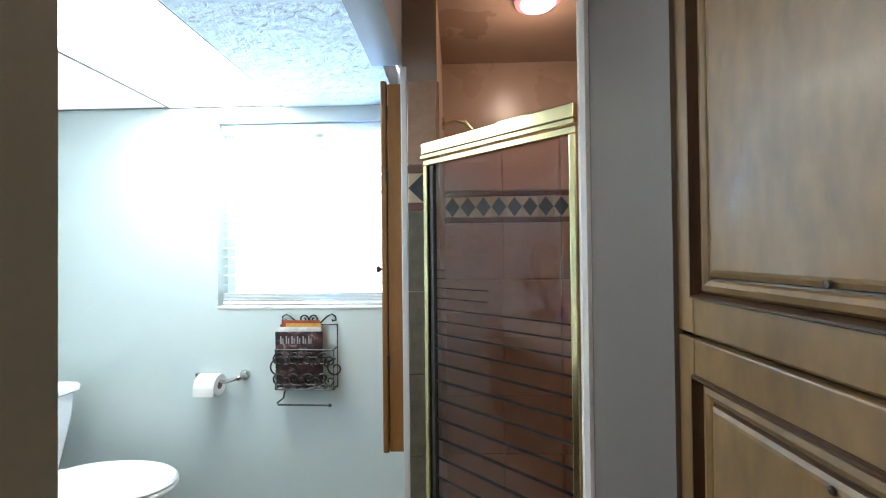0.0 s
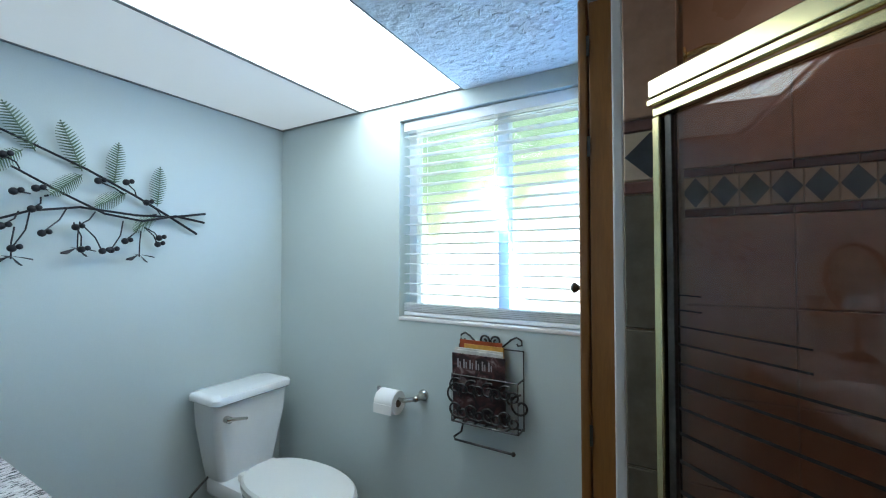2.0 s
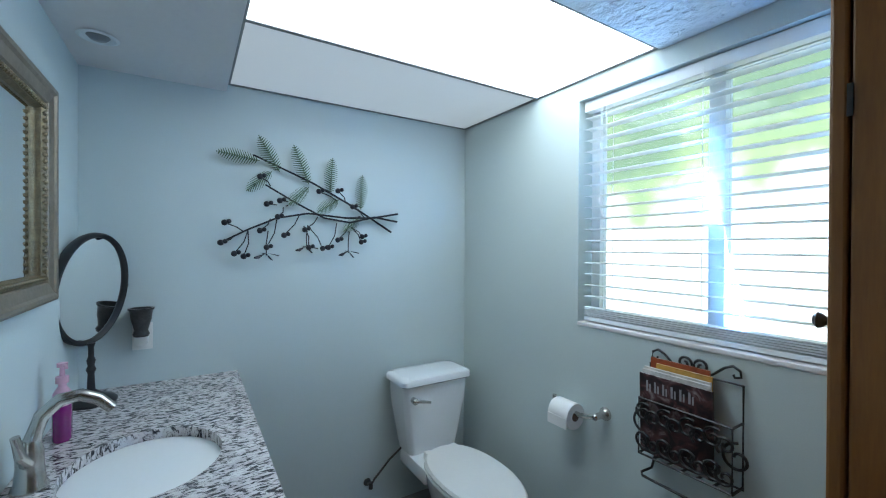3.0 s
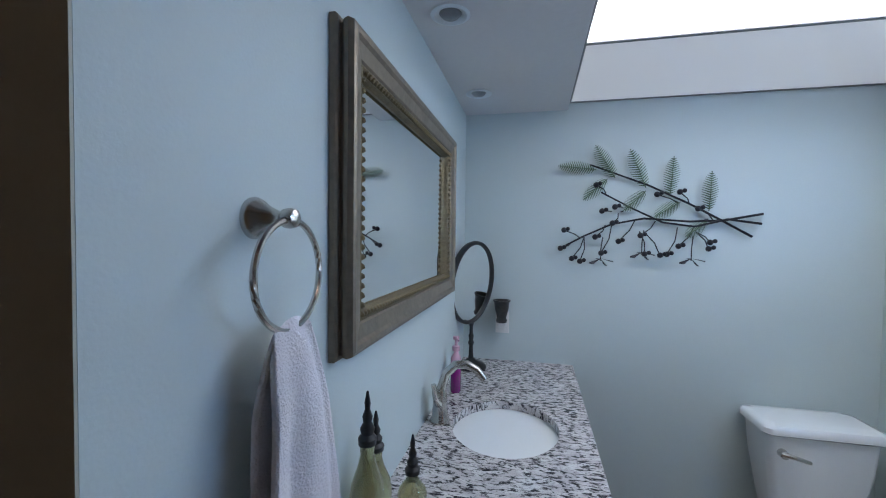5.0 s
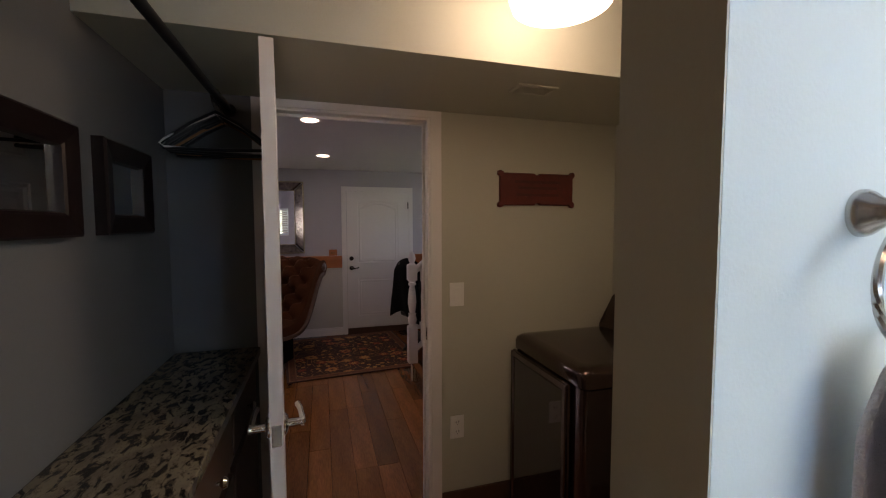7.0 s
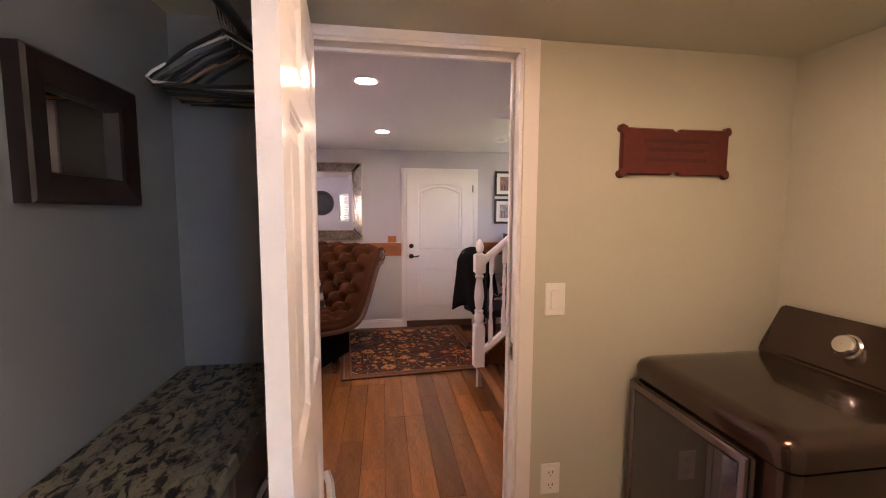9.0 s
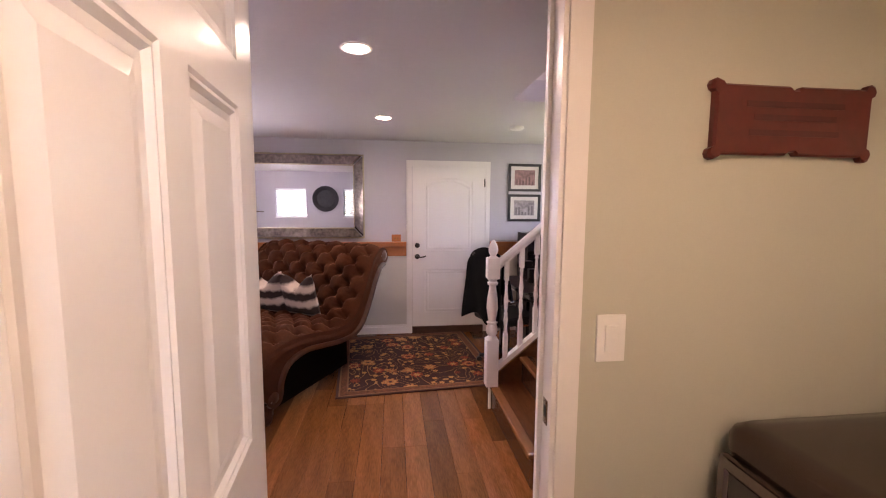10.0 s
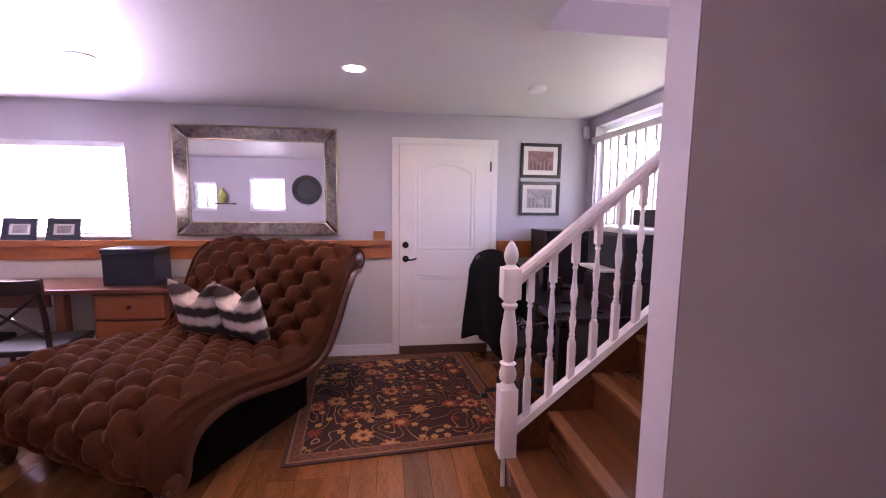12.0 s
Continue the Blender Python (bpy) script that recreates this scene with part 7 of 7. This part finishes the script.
# ---- rug ----
def rug_material():
    m = bpy.data.materials.new("floral_rug")
    m.use_nodes = True
    n, l = m.node_tree.nodes, m.node_tree.links
    b = n["Principled BSDF"]
    b.inputs["Roughness"].default_value = 0.95
    co = n.new("ShaderNodeTexCoord")

    def math_(op, a, b_=None, clamp=False):
        k = n.new("ShaderNodeMath")
        k.operation, k.use_clamp = op, clamp
        for i, v in enumerate((a, b_)):
            if v is None:
                continue
            if isinstance(v, (int, float)):
                k.inputs[i].default_value = v
            else:
                l.new(v, k.inputs[i])
        return k.outputs[0]

    def mix(fac, a, c):
        k = n.new("ShaderNodeMix")
        k.data_type = "RGBA"
        l.new(fac, k.inputs[0])
        if isinstance(a, tuple):
            k.inputs[6].default_value = (*a, 1)
        else:
            l.new(a, k.inputs[6])
        if isinstance(c, tuple):
            k.inputs[7].default_value = (*c, 1)
        else:
            l.new(c, k.inputs[7])
        return k.outputs[2]

    # winding vines: thin level lines of a smooth noise
    ns = n.new("ShaderNodeTexNoise")
    ns.inputs["Scale"].default_value, ns.inputs["Detail"].default_value = 4.2, 0.4
    l.new(co.outputs["Object"], ns.inputs["Vector"])
    w = math_("MULTIPLY", ns.outputs["Fac"], 12.0)
    fr_ = math_("FRACT", w)
    vine = math_("LESS_THAN", math_("ABSOLUTE", math_("SUBTRACT", fr_, 0.5)), 0.046)
    # flowers: petals round scattered centres
    def flowers(scale, seed, size, petals):
        vo = n.new("ShaderNodeTexVoronoi")
        vo.inputs["Scale"].default_value = scale
        vo.inputs["Randomness"].default_value = 0.7
        mp = n.new("ShaderNodeMapping")
        mp.inputs["Location"].default_value = (seed, seed * 0.7, 0)
        l.new(co.outputs["Object"], mp.inputs[0])
        l.new(mp.outputs[0], vo.inputs["Vector"])
        d = n.new("ShaderNodeVectorMath")
        d.operation = "SUBTRACT"
        sc = n.new("ShaderNodeVectorMath")
        sc.operation = "SCALE"
        sc.inputs["Scale"].default_value = 1.0
        l.new(mp.outputs[0], sc.inputs[0])
        l.new(sc.outputs[0], d.inputs[0])
        l.new(vo.outputs["Position"], d.inputs[1])
        sx = n.new("ShaderNodeSeparateXYZ")
        l.new(d.outputs[0], sx.inputs[0])
        an = math_("ARCTAN2", sx.outputs[1], sx.outputs[0])
        pet = math_("ABSOLUTE", math_("SINE", math_("MULTIPLY", an, petals / 2)))
        rad = math_("ADD", math_("MULTIPLY", pet, size * 0.34), size * 0.66)
        dist = math_("MULTIPLY", vo.outputs["Distance"], 1.0)
        inside = math_("LESS_THAN", dist, rad)
        ringm = math_("LESS_THAN", math_("ABSOLUTE", math_("SUBTRACT", dist, math_("MULTIPLY", rad, 0.62))), size * 0.09)
        centre = math_("LESS_THAN", dist, size * 0.22)
        return inside, ringm, centre, vo.outputs["Color"]

    base = (0.034, 0.008, 0.0065)
    col = mix(vine, base, (0.34, 0.19, 0.075))
    i2, r2, c2, _ = flowers(11.0, 3.1, 0.29, 5)
    col = mix(i2, col, (0.42, 0.22, 0.07))
    col = mix(c2, col, (0.10, 0.03, 0.02))
    i1, r1, c1, cc = flowers(5.4, 1.3, 0.40, 8)
    sel = n.new("ShaderNodeSeparateColor")
    l.new(cc, sel.inputs[0])
    petal = mix(math_("GREATER_THAN", sel.outputs[0], 0.5), (0.25, 0.038, 0.016), (0.36, 0.15, 0.05))
    col = mix(i1, col, petal)
    col = mix(r1, col, (0.48, 0.27, 0.10))
    col = mix(c1, col, (0.06, 0.022, 0.018))
    fz = n.new("ShaderNodeTexNoise")
    fz.inputs["Scale"].default_value = 240
    l.new(co.outputs["Object"], fz.inputs["Vector"])
    bp = n.new("ShaderNodeBump")
    bp.inputs["Strength"].default_value, bp.inputs["Distance"].default_value = 0.6, 0.003
    l.new(fz.outputs["Fac"], bp.inputs["Height"])
    l.new(bp.outputs[0], b.inputs["Normal"])
    l.new(col, b.inputs["Base Color"])
    return m


rug = empty("area_rug", pose(0.838, -3.335, 0.002, 0, 0, 5.2), "dark brown floral area rug with a narrow border", "rug")
RW, RL = 1.46, 1.55
part("field", bbox((-RW + 0.10, -RL + 0.10, 0, -0.10, -0.10, 0.010), bev=0.002), rug_material(), rug, "floral woven field")
M_BORDER = material("tan_rug_border", (0.20, 0.10, 0.05), 0.95, vary=0.3, scale=20, fine=150, bump=0.5)
M_BORDERDK = material("dark_rug_binding", (0.05, 0.018, 0.014), 0.95, vary=0.2, fine=150, bump=0.5)
for b in ((-RW, -0.022, 0, 0, 0, 0.010), (-RW, -RL, 0, 0, -RL + 0.022, 0.010), (-RW, -RL + 0.022, 0, -RW + 0.022, -0.022, 0.010), (-0.022, -RL + 0.022, 0, 0, -0.022, 0.010)):
    part("binding", bbox(b, bev=0.002), M_BORDERDK, rug)
for b in ((-RW + 0.022, -0.035, 0, -0.022, -0.022, 0.0105), (-RW + 0.022, -RL + 0.022, 0, -0.022, -RL + 0.035, 0.0105), (-RW + 0.022, -RL + 0.035, 0, -RW + 0.035, -0.035, 0.0105), (-0.035, -RL + 0.035, 0, -0.022, -0.035, 0.0105)):
    part("border", boxes(b), M_BORDER, rug)

M_BAND = material("leafy_rug_band", (0.13, 0.045, 0.02), 0.95, vary=0.95, scale=34, fine=90, bump=0.5)
for b in ((-RW + 0.035, -0.088, 0, -0.035, -0.035, 0.0098), (-RW + 0.035, -RL + 0.035, 0, -0.035, -RL + 0.088, 0.0098), (-RW + 0.035, -RL + 0.088, 0, -RW + 0.088, -0.088, 0.0098), (-0.088, -RL + 0.088, 0, -0.035, -0.088, 0.0098)):
    part("leaf_band", boxes(b), M_BAND, rug, "dark red leafy border band")
for b in ((-RW + 0.088, -0.10, 0, -0.088, -0.088, 0.0105), (-RW + 0.088, -RL + 0.088, 0, -0.088, -RL + 0.10, 0.0105), (-RW + 0.088, -RL + 0.10, 0, -RW + 0.10, -0.10, 0.0105), (-0.10, -RL + 0.10, 0, -0.088, -0.10, 0.0105)):
    part("border", boxes(b), M_BORDER, rug)

# ---- desk, box, picture frames, chairs ----
M_DESK = material("warm_brown_wood", (0.125, 0.040, 0.020), 0.32, vary=0.3, scale=3, fine=24, stretch=(1, 8, 8), bump=0.1)
M_DRAWER = material("reddish_drawer_wood", (0.20, 0.060, 0.022), 0.35, vary=0.25, scale=3, fine=24, stretch=(0.8, 9, 9), bump=0.1)
dk_ = empty("desk", pose(0, 0, 0), "long brown wooden desk with drawers along the wall", "desk")
part("top", bbox((1.93, -5.0, 0.765, 4.3, -4.46, 0.80), bev=0.006), M_DESK, dk_)
part("pedestal", boxes((1.96, -4.98, 0.06, 2.50, -4.50, 0.764)), M_DESK, dk_)
for k in range(3):
    z = 0.56 - 0.21 * k
    dw = part("drawer", bbox((1.985, -4.499, z, 2.475, -4.482, z + 0.19), bev=0.004), M_DRAWER, dk_)
    bm = bmesh.new()
    lathe(bm, [(0.007, 0), (0.006, 0.012), (0.015, 0.02), (0.012, 0.028)], 14, pose(2.23, -4.482, z + 0.095, -90, 0, 0))
    part("knob", bm, M_BRONZE, dw, "", True)
for x in (2.68, 3.35, 4.2):
    part("leg", bbox((x, -4.54, 0, x + 0.07, -4.47, 0.764), bev=0.005), M_DESK, dk_)
dw = part("drawer", bbox((2.80, -4.52, 0.66, 3.30, -4.50, 0.755), bev=0.004), M_DESK, dk_)
M_NAVY = material("dark_navy_case", (0.009, 0.012, 0.022), 0.4, vary=0.15, bump=0.1)
bx = empty("storage_box", pose(2.30, -4.74, 0.80), "dark navy lidded storage box on the desk", "box")
part("body", bbox((-0.19, -0.13, 0, 0.19, 0.13, 0.255), bev=0.006), M_NAVY, bx)
part("lid", bbox((-0.198, -0.138, 0.257, 0.198, 0.138, 0.295), bev=0.008), M_NAVY, bx)
for x in (3.02, 3.36):
    t = empty("photo_frame", pose(x, FS + 0.040, 1.130, 14, 0, 0), "dark framed small photograph standing on the window ledge", "photo frame", "photo frames on the ledge")
    bm = bmesh.new()
    frame_ring(bm, -0.13, 0, 0.13, 0.19, [(0, -0.004), (0, 0.012), (0.045, 0.010), (0.048, 0.002)], Matrix.Diagonal((1, -1, 1, 1)))
    part("frame", bm, M_NAVY, t)
    part("mat", boxes((-0.084, -0.002, 0.046, 0.084, 0.002, 0.144)), M_MAT, t)
    part("photo", boxes((-0.055, 0.002, 0.062, 0.055, 0.003, 0.126)), material("grey_photo", (0.25, 0.22, 0.20), 0.5, vary=0.6, scale=20), t)
M_CHAIRWOOD = material("espresso_wood", (0.030, 0.016, 0.014), 0.35, vary=0.3, scale=5, fine=30)


def desk_chair(m):
    t = empty("dining_chair", m, "espresso dark wooden chair with a curved crest rail", "chair", "chairs at the desk")
    part("seat", bbox((-0.23, -0.22, 0.43, 0.23, 0.22, 0.475), bev=0.012), M_BLACK, t, "black padded seat")
    for x in (-0.20, 0.20):
        bm = bmesh.new()
        tube(bm, [(x, 0.215, 0), (x, 0.205, 0.43), (x * 1.03, 0.235, 0.70), (x * 1.08, 0.30, 0.93)], 0.018, 8)
        part("back_leg", bm, M_CHAIRWOOD, t, "", True)
        bm = bmesh.new()
        tube(bm, [(x, -0.20, 0), (x, -0.195, 0.43)], 0.018, 8)
        part("front_leg", bm, M_CHAIRWOOD, t, "", True)
    bm = bmesh.new()
    n = 14
    rings = []
    for k in range(n + 1):
        u = k / n * 2 - 1
        x, y = 0.26 * u, 0.31 - 0.035 * (1 - u * u) + 0.0
        zt, zb = 0.955 + 0.018 * abs(u) ** 3, 0.86 + 0.02 * u * u
        rings.append([bm.verts.new((x, y - 0.012, zb)), bm.verts.new((x, y + 0.012, zb)), bm.verts.new((x, y + 0.020, zt)), bm.verts.new((x, y - 0.006, zt))])
    for a, b in zip(rings, rings[1:]):
        for k in range(4):
            bm.faces.new((a[k], a[(k + 1) % 4], b[(k + 1) % 4], b[k]))
    bm.faces.new(rings[0])
    bm.faces.new(rings[-1])
    part("crest_rail", bm, M_CHAIRWOOD, t, "", True)
    for sx in (-1, 1):
        bm = bmesh.new()
        tube(bm, [(-0.19 * sx, 0.225, 0.56), (0, 0.235, 0.70), (0.20 * sx, 0.285, 0.86)], 0.012, 7)
        part("cross_brace", bm, M_CHAIRWOOD, t, "", True)
    return t


c1_ = desk_chair(pose(2.72, -4.28, 0, 0, 0, 4))
copy_thing(c1_, pose(3.30, -4.32, 0, 0, 0, -6))

# ---- office corner: dark desk, armchair with a jacket, printer ----
M_DKDESK = material("black_brown_desk", (0.012, 0.006, 0.006), 0.28, vary=0.3, scale=4, fine=30)
od = empty("office_desk", pose(0, 0, 0), "dark glossy wooden office desk in the corner", "desk")
part("top", bbox((FW + 0.02, -4.55, 0.74, -0.80, -3.45, 0.78), bev=0.006), M_DKDESK, od)
part("pedestal", boxes((FW + 0.03, -4.50, 0.02, -1.25, -3.50, 0.739)), M_DKDESK, od)
part("hutch", boxes((FW + 0.02, -4.98, 0.0, -1.15, -4.58, 1.25)), M_DKDESK, od)
part("leg", bbox((-0.88, -4.52, 0, -0.82, -4.46, 0.739), bev=0.004), M_DKDESK, od)
part("leg", bbox((-0.88, -3.54, 0, -0.82, -3.48, 0.739), bev=0.004), M_DKDESK, od)
ps_ = empty("drawer_unit", pose(-1.42, -3.72, 0.78), "small black drawer unit under the printer", "drawer unit")
part("body", bbox((-0.21, -0.25, 0, 0.20, 0.25, 0.22), bev=0.006), M_BLACK, ps_)
for z in (0.015, 0.115):
    part("drawer", bbox((0.20, -0.24, z, 0.212, 0.24, z + 0.09), bev=0.004), M_DKDESK, ps_)
pr = empty("printer", pose(-1.42, -3.72, 1.00), "black and white office printer on a drawer unit", "printer")
part("body", bbox((-0.20, -0.24, 0, 0.20, 0.24, 0.30), bev=0.02), M_BLACK, pr)
part("lid", bbox((-0.19, -0.23, 0.302, 0.17, 0.23, 0.34), bev=0.015), M_PLASTIC, pr, "pale grey printer lid")
part("tray", bbox((0.12, -0.16, 0.05, 0.30, 0.16, 0.07), bev=0.006), M_PLASTIC, pr)
part("feeder", bbox((-0.19, -0.17, 0.342, -0.10, 0.17, 0.46), bev=0.015, ), M_BLACK, pr)
for y, z, w, h in ((-4.30, 0.78, 0.10, 0.20), (-4.12, 0.78, 0.08, 0.14)):
    t = empty("desk_organizer", pose(-1.05, y, z), "small dark organizer on the office desk", "organizer")
    part("cup", bbox((-0.05, -w / 2, 0, 0.05, w / 2, h), bev=0.008), M_DKDESK, t)
oc = empty("office_chair", pose(-0.76, -4.02, 0, 0, 0, -72), "black office armchair with chrome arms and a jacket", "office chair")
M_CLOTH = material("black_wool", (0.006, 0.007, 0.008), 0.95, vary=0.3, scale=12, fine=160, bump=0.7)
M_CLOTH.node_tree.nodes["Principled BSDF"].inputs["Specular IOR Level"].default_value = 0.1
part("seat", bbox((-0.25, -0.25, 0.42, 0.25, 0.25, 0.50), bev=0.03), M_BLACK, oc)
part("backrest", bbox((-0.24, 0.22, 0.48, 0.24, 0.29, 1.10), bev=0.03), M_BLACK, oc)
for x in (-0.28, 0.28):
    bm = bmesh.new()
    tube(bm, [(x, 0.22, 0.66), (x, 0.05, 0.68), (x, -0.12, 0.67), (x, -0.20, 0.60), (x, -0.18, 0.50), (x, -0.05, 0.44), (x * 0.8, 0.05, 0.43)], 0.016, 8)
    part("arm", bm, M_CHROME, oc, "polished metal arm", True)
bm = bmesh.new()
lathe(bm, [(0.03, 0.10), (0.03, 0.42)], 12)
part("column", bm, M_CHROME, oc)
for k in range(5):
    a = 2 * math.pi * k / 5
    bm = bmesh.new()
    tube(bm, [(0, 0, 0.10), (0.28 * math.cos(a), 0.28 * math.sin(a), 0.065)], 0.018, 7)
    lg = part("base_arm", bm, M_BLACK, oc)
    bm = bmesh.new()
    lathe(bm, [(0.028, -0.015), (0.028, 0.015)], 14, pose(0.28 * math.cos(a), 0.28 * math.sin(a), 0.028, 90, 0, math.degrees(a)))
    part("caster", bm, M_BLACK, lg)


def jacket():
    bm = bmesh.new()
    nu, nv = 30, 34
    g_ = []
    for j in range(nv + 1):
        v = j / nv * 2 - 1
        row = []
        for i in range(nu + 1):
            u = i / nu * 2 - 1
            s_ = abs(v)
            y = 0.255 + math.copysign(1, v) * (0.055 * min(1, s_ * 7) + 0.03 * s_ * s_) + 0.016 * math.sin(5 * u + 4 * v) * s_
            z = 1.160 - 0.07 * u * u - s_ * (0.66 if v > 0 else 0.40) + 0.02 * math.sin(4 * u + 1) * s_
            row.append(bm.verts.new((u * (0.28 + 0.05 * s_), y, z)))
        g_.append(row)
    for a, b in zip(g_, g_[1:]):
        for i in range(nu):
            bm.faces.new((a[i], a[i + 1], b[i + 1], b[i]))
    o = new("jacket", finish("jacket", bm, M_CLOTH, True))
    o.matrix_world = pose(-0.76, -4.02, 0, 0, 0, -72)
    sd_ = o.modifiers.new("thick", "SOLIDIFY")
    sd_.thickness = 0.012
    tagged(o, "black wool jacket draped over the office chair", "jacket")


jacket()

# ---- plank floor ----
M_PLANK = material("warm_brown_plank", (0.205, 0.080, 0.027), 0.19, vary=0.55, scale=2.2, fine=20, stretch=(7, 0.9, 7), bump=0.12, depth=0.001, random_vary=0.38)
fl = bpy.data.objects["floor"]
plank_me = {}
rng = random.Random(11)


def plank(x, y0, y1, w):
    key = round(y1 - y0, 2), round(w, 3)
    if key not in plank_me:
        bm = bmesh.new()
        L = y1 - y0
        e = 0.0012
        q = [[bm.verts.new(p) for p in r_] for r_ in (((0, 0, -0.011), (w, 0, -0.011), (w, L, -0.011), (0, L, -0.011)), ((0, 0, -0.003), (w, 0, -0.003), (w, L, -0.003), (0, L, -0.003)), ((e, e, 0), (w - e, e, 0), (w - e, L - e, 0), (e, L - e, 0)))]
        for a, b in zip(q, q[1:]):
            for k in range(4):
                bm.faces.new((a[k], a[(k + 1) % 4], b[(k + 1) % 4], b[k]))
        bm.faces.new(q[2])
        plank_me[key] = finish("plank", bm, M_PLANK)
    o = new("plank", plank_me[key])
    o.parent = fl
    o.location = (x, y0, 0)


x = FW
PWD = 0.145
while x < FE - 0.02:
    w = min(PWD, FE - x)
    y = FS - rng.choice((0.0, 0.3, 0.6))
    top_ = 0.34 if LW + 0.0 < x and x + w < LE else FN
    if x > LE:
        top_ = -0.56
    while y < top_ - 0.02:
        L = rng.choice((0.9, 1.2, 1.5))
        y0_, y1_ = max(y, FS), min(y + L, top_)
        if y1_ - y0_ > 0.03:
            plank(x + 0.0002, y0_ + 0.0002, y1_ - 0.0002, w - 0.0004)
        y += L
    x += PWD
structure("floor_bath", boxes((WX, MY0, -0.011, 1.38, NY, 0.0)), material("grey_vinyl_floor", (0.25, 0.24, 0.23), 0.4, vary=0.2, scale=6), "grey vinyl bathroom floor", "floor")
